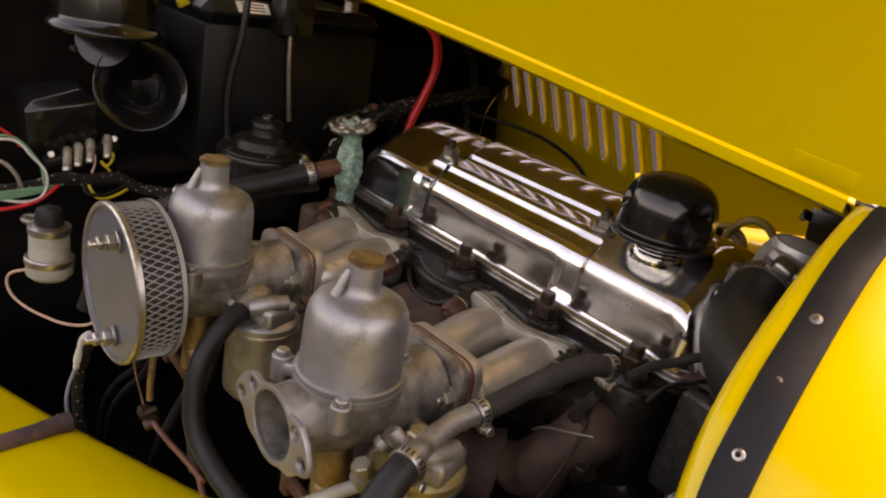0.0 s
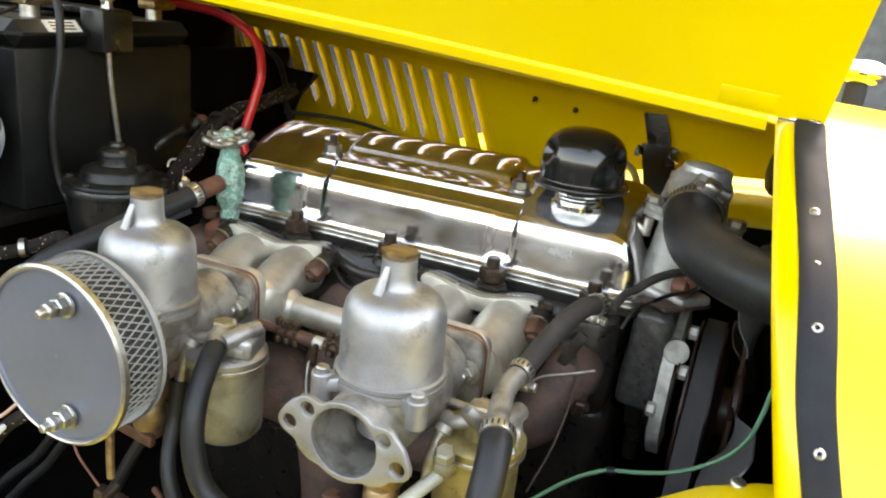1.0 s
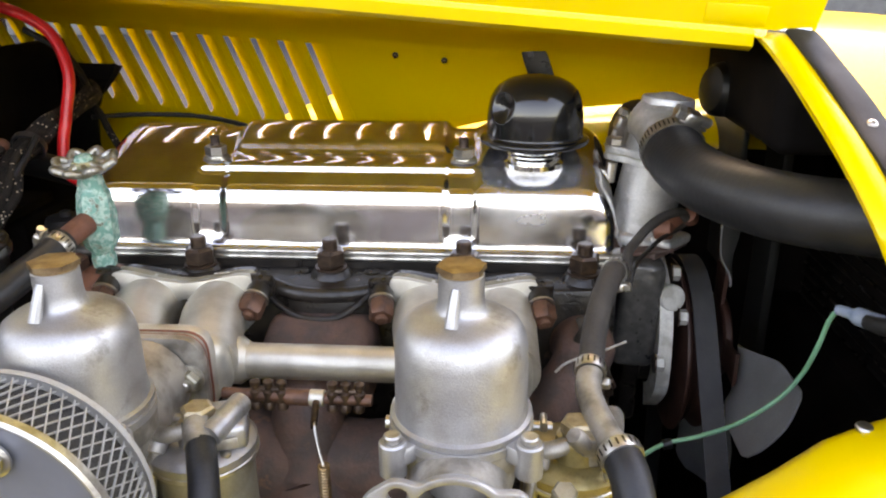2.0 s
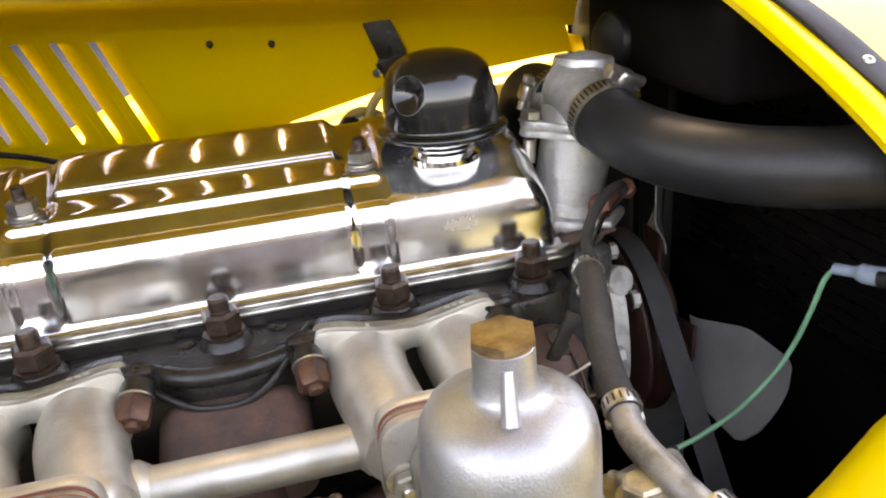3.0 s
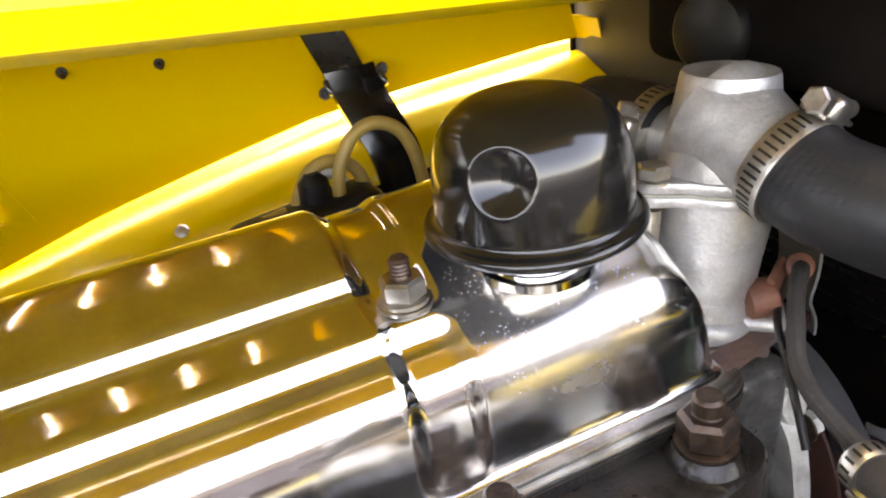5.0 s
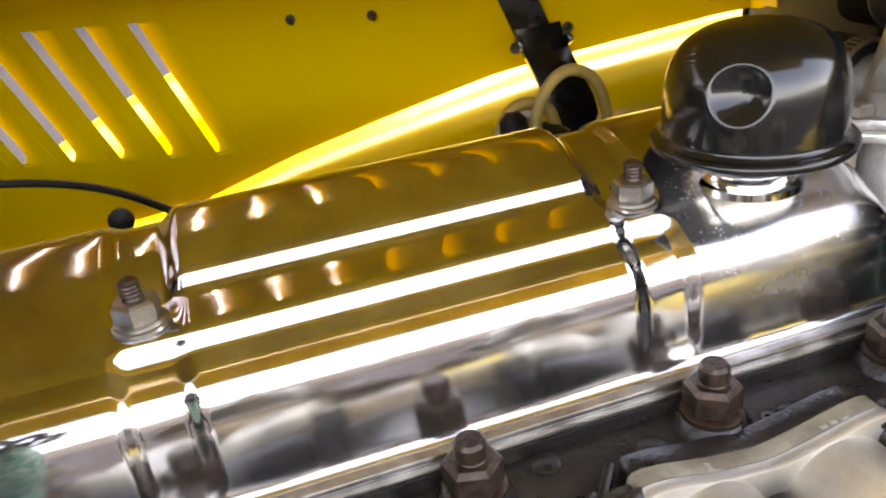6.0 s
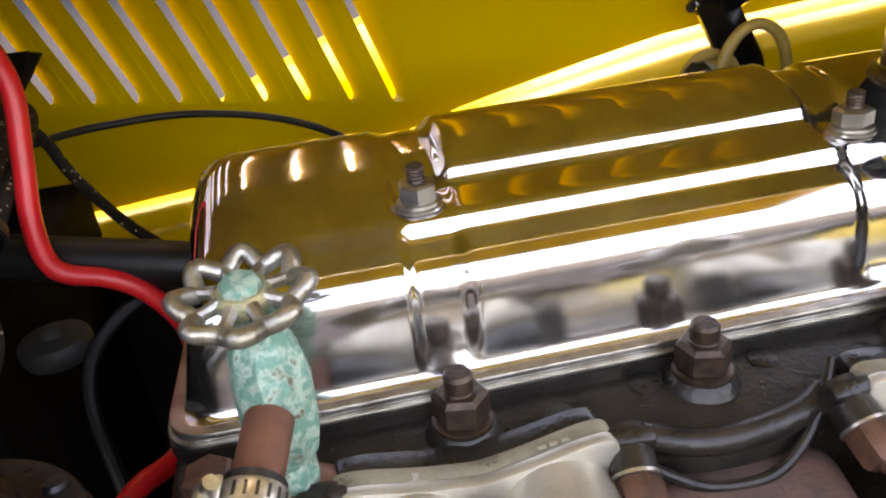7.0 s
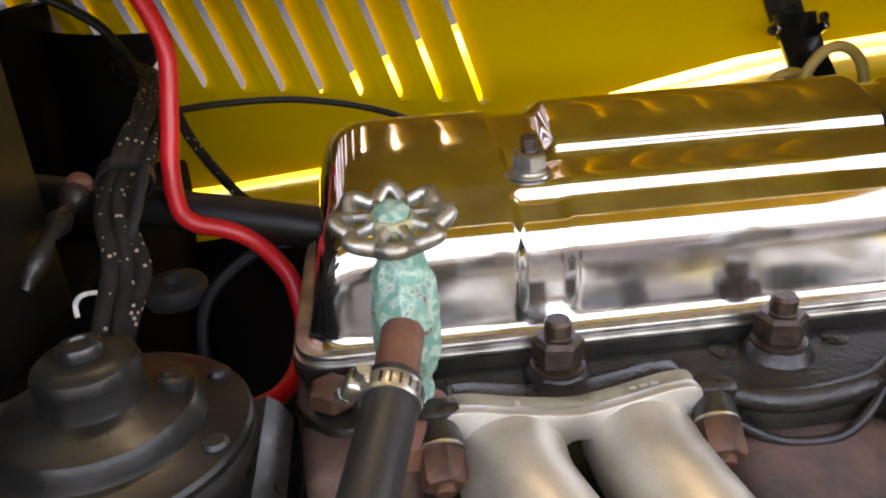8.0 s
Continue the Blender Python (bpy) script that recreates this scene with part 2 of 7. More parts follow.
def cover_chrome():
    """Polished chrome with a dull, speckled oil film round the filler neck."""
    m = material("rocker_cover_chrome", (0.78, 0.77, 0.77), 0.085, 1.0, second=(0.62, 0.59, 0.56), scale=34, amount=0.85, fine=500, fine_amount=0.06, bump=0.045, bump_scale=34, rough_var=0.045)
    t = m.node_tree
    n, link = t.nodes, t.links.new
    p = n["Principled BSDF"]
    coord = n.new("ShaderNodeTexCoord")
    dist = n.new("ShaderNodeVectorMath")
    dist.operation = "DISTANCE"
    dist.inputs[1].default_value = (0.158, -0.045, 0.062)
    link(coord.outputs["Object"], dist.inputs[0])
    wob = n.new("ShaderNodeTexNoise")
    wob.inputs["Scale"].default_value, wob.inputs["Detail"].default_value = 70.0, 6.0
    link(coord.outputs["Object"], wob.inputs["Vector"])
    add = n.new("ShaderNodeMath")
    add.operation, add.inputs[1].default_value = "MULTIPLY_ADD", 0.030
    link(wob.outputs["Fac"], add.inputs[0])
    link(dist.outputs["Value"], add.inputs[2])
    film = n.new("ShaderNodeMapRange")
    film.inputs["From Min"].default_value, film.inputs["From Max"].default_value = 0.068, 0.050
    link(add.outputs[0], film.inputs["Value"])
    src = p.inputs["Roughness"].links[0].from_socket
    more = n.new("ShaderNodeMath")
    more.operation, more.inputs[1].default_value = "MULTIPLY_ADD", 0.13
    link(film.outputs["Result"], more.inputs[0])
    link(src, more.inputs[2])
    link(more.outputs[0], p.inputs["Roughness"])
    dull = n.new("ShaderNodeMath")
    dull.operation, dull.inputs[1].default_value, dull.inputs[2].default_value = "MULTIPLY_ADD", -0.04, 0.992
    link(film.outputs["Result"], dull.inputs[0])
    # pale dust specks stuck in the film
    grit = n.new("ShaderNodeTexVoronoi")
    grit.inputs["Scale"].default_value = 640
    link(coord.outputs["Object"], grit.inputs["Vector"])
    dot = n.new("ShaderNodeMath")
    dot.operation, dot.inputs[1].default_value = "LESS_THAN", 0.20
    link(grit.outputs["Distance"], dot.inputs[0])
    patch = n.new("ShaderNodeTexNoise")
    patch.inputs["Scale"].default_value = 120
    link(coord.outputs["Object"], patch.inputs["Vector"])
    some = n.new("ShaderNodeMath")
    some.operation, some.inputs[1].default_value = "GREATER_THAN", 0.53
    link(patch.outputs["Fac"], some.inputs[0])
    speck = n.new("ShaderNodeMath")
    speck.operation = "MULTIPLY"
    link(dot.outputs[0], speck.inputs[0])
    link(some.outputs[0], speck.inputs[1])
    inside = n.new("ShaderNodeMath")
    inside.operation = "MULTIPLY"
    link(speck.outputs[0], inside.inputs[0])
    link(film.outputs["Result"], inside.inputs[1])
    # hazy oil film low on the walls
    high = n.new("ShaderNodeSeparateXYZ")
    link(coord.outputs["Object"], high.inputs[0])
    haze = n.new("ShaderNodeMapRange")
    haze.inputs["From Min"].default_value, haze.inputs["From Max"].default_value = 0.048, 0.030
    link(high.outputs["Z"], haze.inputs["Value"])
    dim = n.new("ShaderNodeMath")
    dim.operation, dim.inputs[1].default_value = "MULTIPLY_ADD", 0.075
    link(haze.outputs["Result"], dim.inputs[0])
    link(more.outputs[0], dim.inputs[2])
    link(dim.outputs[0], p.inputs["Roughness"])
    keep = n.new("ShaderNodeMath")
    keep.operation = "MULTIPLY_ADD"
    keep.inputs[1].default_value = -0.8
    link(inside.outputs[0], keep.inputs[0])
    link(dull.outputs[0], keep.inputs[2])
    link(keep.outputs[0], p.inputs["Metallic"])
    return m


COVER = cover_chrome()


def loom_material():
    """Dark brown braid with a row of pale flecks."""
    m = material("flecked_braid", (0.014, 0.011, 0.009), 0.85, spec=0.2, second=(0.032, 0.023, 0.017), scale=90, bump=0.8, bump_scale=900)
    t = m.node_tree
    n, link = t.nodes, t.links.new
    p = n["Principled BSDF"]
    src = p.inputs["Base Color"].links[0].from_socket
    vor = n.new("ShaderNodeTexVoronoi")
    vor.inputs["Scale"].default_value = 190
    coord = n.new("ShaderNodeTexCoord")
    link(coord.outputs["Object"], vor.inputs["Vector"])
    lt = n.new("ShaderNodeMath")
    lt.operation, lt.inputs[1].default_value = "LESS_THAN", 0.19
    link(vor.outputs["Distance"], lt.inputs[0])
    mix = n.new("ShaderNodeMix")
    mix.data_type = "RGBA"
    mix.inputs["B"].default_value = (0.42, 0.33, 0.25, 1)
    link(src, mix.inputs["A"])
    link(lt.outputs[0], mix.inputs["Factor"])
    link(mix.outputs["Result"], p.inputs["Base Color"])
    return m


BRAID = loom_material()


# ---- mesh helpers ----
def thing(name, label, category, at=(0, 0, 0), group="", kind=""):
    return_ob = new(name)
    return_ob.empty_display_size = 0.01
    return_ob.matrix_world = Matrix.Translation(at)
    return tagged(return_ob, label, category, group, kind)


def mesh_object(name, bm, mat, origin=(0, 0, 0), sharp=35.0):
    data = bpy.data.meshes.new(name)
    bmesh.ops.recalc_face_normals(bm, faces=bm.faces)
    bmesh.ops.translate(bm, verts=bm.verts, vec=-Vector(origin))
    bm.to_mesh(data)
    bm.free()
    data.materials.append(mat)
    data.polygons.foreach_set("use_smooth", [True] * len(data.polygons))
    data.set_sharp_from_angle(angle=radians(sharp))
    return new(name, data)


def place_of(ob):
    return ob.matrix_basis.translation + (place_of(ob.parent) if ob.parent else Vector((0, 0, 0)))


def part(name, bm, mat, parent, label="", sharp=35.0):
    """One mesh, given in world places, as a child of a thing or of a part."""
    ob = mesh_object(name, bm, mat, place_of(parent), sharp)
    ob.parent = parent
    if label:
        ob["label"] = label
    return ob


def joined(*bms):
    out = bmesh.new()
    for b in bms:
        tmp = bpy.data.meshes.new("tmp")
        b.to_mesh(tmp)
        b.free()
        out.from_mesh(tmp)
        bpy.data.meshes.remove(tmp)
    return out


def moved(bm, m):
    bmesh.ops.transform(bm, matrix=m, verts=bm.verts)
    return bm


def axis_matrix(base, way):
    """Local z along way, origin at base."""
    return Matrix.Translation(base) @ Vector(way).to_track_quat("Z", "Y").to_matrix().to_4x4()


def lathe(profile, base=(0, 0, 0), way=(0, 0, 1), segs=40, close=True):
    """Turn (radius, height) pairs about an axis; ends are capped."""
    bm = bmesh.new()
    rings = []
    for r, h in profile:
        rings.append([bm.verts.new((r * math.cos(2 * math.pi * k / segs), r * math.sin(2 * math.pi * k / segs), h)) for k in range(segs)])
    for a, b in zip(rings, rings[1:]):
        for k in range(segs):
            bm.faces.new((a[k], a[(k + 1) % segs], b[(k + 1) % segs], b[k]))
    if close:
        bm.faces.new(rings[0][::-1])
        bm.faces.new(rings[-1])
    return moved(bm, axis_matrix(base, way))


def smooth_line(points, steps=8):
    """A Catmull-Rom line through points."""
    pts = [Vector(p) for p in points]
    if len(pts) == 2:
        return [pts[0].lerp(pts[1], k / 4) for k in range(5)]
    ext = [2 * pts[0] - pts[1]] + pts + [2 * pts[-1] - pts[-2]]
    out = []
    for i in range(1, len(ext) - 2):
        p0, p1, p2, p3 = ext[i - 1:i + 3]
        for k in range(steps):
            t = k / steps
            out.append(0.5 * ((2 * p1) + (p2 - p0) * t + (2 * p0 - 5 * p1 + 4 * p2 - p3) * t * t + (3 * p1 - p0 - 3 * p2 + p3) * t ** 3))
    return out + [pts[-1]]


def tube(points, r, segs=14, steps=8, ripple=0.0, ripple_n=0, wander=0.0):
    """A round hose or wire along a smooth line. r: one radius or a function of 0..1."""
    line = smooth_line(points, steps)
    bm = bmesh.new()
    rings = []
    side = None
    for i, p in enumerate(line):
        way = (line[min(i + 1, len(line) - 1)] - line[max(i - 1, 0)]).normalized()
        if side is None:
            side = way.orthogonal().normalized()
        side = (side - way * side.dot(way)).normalized()
        up = way.cross(side)
        s = i / (len(line) - 1)
        rad = r(s) if callable(r) else r
        rad *= 1 + (ripple * math.sin(s * ripple_n * 2 * math.pi) if ripple else 0)
        c = p + (Vector(noise.noise_vector(p * 30)) * wander if wander else Vector((0, 0, 0)))
        rings.append([bm.verts.new(c + (side * math.cos(2 * math.pi * k / segs) + up * math.sin(2 * math.pi * k / segs)) * rad) for k in range(segs)])
    for a, b in zip(rings, rings[1:]):
        for k in range(segs):
            bm.faces.new((a[k], a[(k + 1) % segs], b[(k + 1) % segs], b[k]))
    bm.faces.new(rings[0][::-1])
    bm.faces.new(rings[-1])
    return bm


def box(size, at=(0, 0, 0), bevel=0.002, turn=None, segs=2):
    bm = bmesh.new()
    bmesh.ops.create_cube(bm, size=1.0)
    bmesh.ops.scale(bm, vec=size, verts=bm.verts)
    if bevel:
        bmesh.ops.bevel(bm, geom=bm.edges[:], offset=min(bevel, min(size) * 0.45), segments=segs, profile=0.5, affect="EDGES")
    m = Matrix.Translation(at)
    if turn is not None:
        m = m @ Euler([radians(a) for a in turn]).to_matrix().to_4x4()
    return moved(bm, m)


def hexagon(r, h, base=(0, 0, 0), way=(0, 0, 1), chamfer=0.12, spin=0.0):
    """A hexagon nut or bolt head with chamfered top and bottom; r is across the corners."""
    bm = bmesh.new()
    rings = []
    for rr, hh in ((r * (1 - chamfer), 0), (r, h * chamfer), (r, h * (1 - chamfer * 1.2)), (r * (1 - chamfer * 1.4), h)):
        rings.append([bm.verts.new((rr * math.cos(math.pi * k / 3 + spin), rr * math.sin(math.pi * k / 3 + spin), hh)) for k in range(6)])
    for a, b in zip(rings, rings[1:]):
        for k in range(6):
            bm.faces.new((a[k], a[(k + 1) % 6], b[(k + 1) % 6], b[k]))
    bm.faces.new(rings[0][::-1])
    bm.faces.new(rings[-1])
    return moved(bm, axis_matrix(base, way))


def plate(outline, thick, m, bevel=0.0012, holes=()):
    """A plate from a closed (x, y) outline, from local z 0 to thick, with round holes (x, y, r) cut through, at the pose m."""
    bm = bmesh.new()
    loops = [outline] + [[(hx + hr * math.cos(-2 * math.pi * k / 20), hy + hr * math.sin(-2 * math.pi * k / 20)) for k in range(20)] for hx, hy, hr in holes]
    edges = []
    for loop in loops:
        vs = [bm.verts.new((x, y, 0)) for x, y in loop]
        edges += [bm.edges.new((vs[k], vs[(k + 1) % len(vs)])) for k in range(len(vs))]
    bmesh.ops.triangle_fill(bm, use_beauty=True, use_dissolve=False, edges=edges)
    ext = bmesh.ops.extrude_face_region(bm, geom=bm.faces[:])
    top = [g for g in ext["geom"] if isinstance(g, bmesh.types.BMVert)]
    bmesh.ops.translate(bm, verts=top, vec=(0, 0, thick))
    if bevel:
        rim = [e for e in bm.edges if len(e.link_faces) == 2 and abs(e.verts[0].co.z - e.verts[1].co.z) < 1e-7 and e.calc_face_angle(0) > 1.0]
        bmesh.ops.bevel(bm, geom=rim, offset=bevel, segments=2, profile=0.5, affect="EDGES")
    return moved(bm, m)


def grid(rows, close_rows=False):
    """A surface from rows of places."""
    bm = bmesh.new()
    vs = [[bm.verts.new(p) for p in row] for row in rows]
    n = len(vs)
    for i in range(n if close_rows else n - 1):
        a, b = vs[i], vs[(i + 1) % n]
        for k in range(len(a) - 1):
            bm.faces.new((a[k], a[k + 1], b[k + 1], b[k]))
    return bm


def thickened(bm, t):
    """Give a sheet thickness along its normals."""
    bmesh.ops.recalc_face_normals(bm, faces=bm.faces)
    bmesh.ops.solidify(bm, geom=bm.faces[:], thickness=t)
    return bm


def lerp_table(table, x):
    """Piecewise smooth reading of (x, value) pairs."""
    if x <= table[0][0]:
        return table[0][1]
    for (a, va), (b, vb) in zip(table, table[1:]):
        if x <= b:
            return va + (vb - va) * (x - a) / (b - a)
    return table[-1][1]


def step01(a, b, x):
    t = max(0.0, min(1.0, (x - a) / (b - a)))
    return t * t * (3 - 2 * t)


def rounded_outline(points, r, n=5):
    """Round the corners of a closed outline."""
    out = []
    c = len(points)
    for i in range(c):
        p, q, s = Vector(points[i - 1]), Vector(points[i]), Vector(points[(i + 1) % c])
        rr = min(r, (p - q).length * 0.45, (s - q).length * 0.45)
        a, b = q + (p - q).normalized() * rr, q + (s - q).normalized() * rr
        for k in range(n + 1):
            t = k / n
            out.append(tuple((1 - t) ** 2 * a + 2 * t * (1 - t) * q + t * t * b))
    return out


def clamp_band(name, at, way, r, parent, width=0.009, spin=0.0, screw=True):
    """A perforated worm-drive hose clip with its screw housing."""
    m = axis_matrix(at, way) @ Matrix.Rotation(spin, 4, "Z")
    k = width / 0.0095
    band = lathe([(r, -width / 2), (r + 0.0009, -width / 2 - 0.0002), (r + 0.0013, -width / 2 + 0.0012), (r + 0.0013, width / 2 - 0.0012), (r + 0.0009, width / 2 + 0.0002), (r, width / 2)], segs=48)
    ob = part(name, moved(band, m), STEEL, parent)
    n = max(14, int(r * 5.2 / 0.0031))
    slots = []
    for q in range(n):
        a = 0.55 + q * (2 * math.pi - 1.1) / n
        slots.append(moved(box((0.0010, 0.0011, width * 0.60), (r + 0.0010, 0, 0), 0.0), m @ Matrix.Rotation(a, 4, "Z")))
    tagged(part("perforation", joined(*slots), BLACK_IRON, ob), kind="stuff")
    if screw:
        part("screw_housing", moved(joined(box((0.0085 * k, 0.0120 * k, width * 1.25), (r + 0.0045 * k, 0.001, 0), 0.0026 * k, None, 3), box((0.0022, 0.020 * k, width * 1.05), (r + 0.0016, 0, 0), 0.0008)), m), STEEL, ob)
        part("screw", moved(joined(hexagon(0.0048 * k, 0.0058 * k, (r + 0.0050 * k, 0.0075 * k, 0), (0, 1, 0)), lathe([(0.0032 * k, 0), (0.0032 * k, 0.0060 * k), (0.0024 * k, 0.0068 * k)], (r + 0.0050 * k, -0.0115 * k, 0), (0, 1, 0), 14)), m), STEEL, ob)
    return ob


# ---- ground and body shell ----
bm = bmesh.new()
bmesh.ops.create_grid(bm, x_segments=8, y_segments=8, size=400)
tagged(mesh_object("ground", bm, TARMAC), "grey tarmac ground under and around the car", "ground", kind="structure")

for name, size, at_place in (("wall_north", (36.0, 0.3, 7.0), (0, 11, 3.5)), ("wall_south", (36.0, 0.3, 2.4), (0, -13, 1.2)), ("wall_east", (0.3, 23.7, 3.0), (17.8, -1, 1.5)), ("wall_west", (0.3, 23.7, 3.0), (-17.8, -1, 1.5))):
    tagged(mesh_object(name, box(size, at_place, 0.02), WALL_GREY), "weathered grey rendered yard wall standing on tarmac", "wall", kind="structure")

PANEL_Y, PANEL_K = 0.332, 0.20
PANEL_LEAN = 0.22
PANEL_BOTTOM = [(-0.80, 0.600), (-0.36, 0.654), (-0.25, 0.671), (-0.10, 0.694), (0.0, 0.727), (0.10, 0.7535), (0.18, 0.773), (0.225, 0.7795), (0.375, 0.798)]


def panel_y(x, z=0.80):
    return PANEL_Y - PANEL_K * x - PANEL_LEAN * (z - 0.80)


def panel_bottom(x):
    return lerp_table(PANEL_BOTTOM, x)


def hinge_z(x):
    return 0.920 - 0.073 * x - 0.015 * max(0.0, x)


def hood(at_place, a, b, rows, gap, rise):
    """A pressed louvre: leaves one edge of its slot smoothly and rises over it, leaving a thin gap."""
    cols = []
    for i in range(10):
        f = i / 9
        col = []
        for j in range(rows):
            g = j / (rows - 1)
            ends = min(1.0, 8 * g, 8 * (1 - g))
            ends = math.sqrt(max(0.0, 1 - (1 - ends) ** 2))
            s = b + (a + gap * ends - b) * f
            col.append(at_place(s, g, rise * ends * 0.5 * (1 - math.cos(math.pi * min(1.0, f * 0.92)))))
        cols.append(col)
    return thickened(grid(cols), 0.0008)


def louvred_sheet(root, section, xs, cuts, bands, name, out):
    """A curved sheet, given by its section at each x, with rows of slots under pressed hoods."""
    xs = sorted(set(xs) | {x for c in cuts for x in c})
    bm = bmesh.new()
    vs = [[bm.verts.new(p) for p in section(x)] for x in xs]
    for xa, xb, ra, rb in zip(xs, xs[1:], vs, vs[1:]):
        is_slot = any(abs(xa - c[0]) < 1e-6 and abs(xb - c[1]) < 1e-6 for c in cuts)
        for k in range(len(ra) - 1):
            if not (is_slot and any(i0 <= k < i1 for i0, i1 in bands)):
                bm.faces.new((ra[k], ra[k + 1], rb[k + 1], rb[k]))
    part(name, thickened(bm, 0.0014), YELLOW, root, sharp=60)
    for i0, i1 in bands:
        def on_sheet(x, g, off):
            line = section(x)
            f = i0 + (i1 - i0) * g
            k = min(int(f), i1 - 1)
            way = line[k + 1] - line[k]
            return line[k].lerp(line[k + 1], f - k) + Vector((0, -way.z, way.y)).normalized() * off * out
        for a, b in cuts:
            part("roof_louvre", hood(on_sheet, a, b, 13, 0.0008, 0.0042), YELLOW, root, sharp=60)


def far_bonnet():
    """The closed half of the bonnet: a louvred curved top down to a louvred side."""
    root = thing("bonnet_closed_half", "glossy yellow closed bonnet half with rows of pressed cooling louvres", "bonnet", (0, 0.33, 0.80))
    end, pitch, slot = 0.359, 0.0360, 0.0250

    def section(x):
        # curved roof from the hinge to the top of the flat side
        top = 0.895 - 0.055 * x
        hz, py = hinge_z(x), panel_y(x, top - 0.05)
        pts = [(-0.060, hz + 0.002), (0.02, hz + 0.010), (py * 0.45, hz + 0.004), (py - 0.075, top + 0.010), (py - 0.025, top - 0.012), (py - 0.004, top - 0.035), (py, top - 0.050)]
        # the front edge is cut back towards the hinge
        back = 0.60 * max(0.0, x - 0.27)
        return [Vector((x - back * step01(0.10, -0.04, p.y), p.y, p.z)) for p in smooth_line([(0, y, z) for y, z in pts], 5)]

    # roof with its own row of louvres
    roof_cuts = [(0.128 - pitch * k, 0.128 - pitch * k + slot) for k in range(16)]
    louvred_sheet(root, section, [-0.80, -0.72, -0.64, -0.56, -0.48, 0.19, 0.23, 0.27, 0.31, 0.335, end], roof_cuts, [(8, 14)], "roof", 1)

    # flat side: solid strips between the slanted slots
    def at(s, z, off=0.0):
        # s runs along the car at z 0.80; slots lean forward as they go down
        x = s - 0.33 * (z - 0.80)
        return Vector((x, panel_y(x, z) + off, z))
    n_slots, s0 = 15, -0.0934

    def z_low(s):
        return 0.7385 - 0.095 * (s + 0.09)

    def z_high(s):
        return 0.868 - 0.105 * (s + 0.098)

    def z_top(s):
        return 0.895 - 0.055 * s - 0.048
    cuts = [(s0 - pitch * k, s0 - pitch * k + slot) for k in range(n_slots)]
    edges = [-0.80]
    for a, b in reversed(cuts):
        edges += [a, b]
    edges.append(end)

    def strip(sa, sb, za, zb):
        bmx = bmesh.new()
        steps = max(1, int((sb - sa) / 0.03))
        cols = []
        for i in range(steps + 1):
            s = sa + (sb - sa) * i / steps
            lo, hi = za(s), zb(s)
            cols.append([at(s, lo + (hi - lo) * j / 6) for j in range(7)])
        vs = [[bmx.verts.new(p) for p in c] for c in cols]
        for a, b in zip(vs, vs[1:]):
            for j in range(6):
                bmx.faces.new((a[j], a[j + 1], b[j + 1], b[j]))
        return bmx
    floor_z = lambda s: panel_bottom(s + 0.03)
    bits = []
    for i in range(0, len(edges), 2):
        bits.append(strip(edges[i], edges[i + 1], floor_z, z_top))
    for a, b in cuts:
        bits.append(strip(a, b, floor_z, z_low))
        bits.append(strip(a, b, z_high, z_top))
    bm = joined(*bits)
    bmesh.ops.remove_doubles(bm, verts=bm.verts, dist=0.00005)
    part("side", bm, YELLOW, root)
    for a, b in cuts:
        lo, hi = z_low(b) - 0.001, z_high(b) + 0.001
        part("louvre", hood(lambda s, g, off: at(s, lo + (hi - lo) * g, off), a, b, 17, 0.0066, 0.0058), YELLOW, root, sharp=60)
    for x, z in ((0.004, 0.838), (0.063, 0.833)):
        hole = part("bolt_hole", lathe([(0.0036, -0.001), (0.0036, 0.001)], (x, panel_y(x, z) - 0.0015, z), (0.2, 1, 0), 12), BLACK_IRON, root, "dark empty bolt hole")
        part("bolt_end", lathe([(0.0019, 0), (0.0019, 0.006), (0.0012, 0.0068)], (x, panel_y(x, z) - 0.002, z - 0.0006), (0, -1, -0.15), 10), BRONZE_NUT, hole)
    # return flange at the front end of the side
    rows = []
    for k in range(9):
        p = at(end, floor_z(end) + (z_top(end) - floor_z(end)) * k / 8 * 0.62)
        rows.append([p, p + Vector((0.0025, -0.003, 0)), p + Vector((0.004, -0.015, 0)), p + Vector((0.004, -0.027, 0))])
    part("front_flange", thickened(grid(rows), 0.0012), YELLOW, root)
    # rolled lip along the hinge
    rows = []
    for x in (-0.80, -0.4, -0.2, 0.0, 0.15, 0.297):
        z = hinge_z(x)
        rows.append([(x, -0.060, z + 0.002), (x, -0.0625, z - 0.001), (x, -0.0615, z - 0.009), (x, -0.055, z - 0.0125), (x, -0.045, z - 0.012)])
    part("hinge_flange", thickened(grid(rows), 0.0014), YELLOW, root)
    return root


far_bonnet()


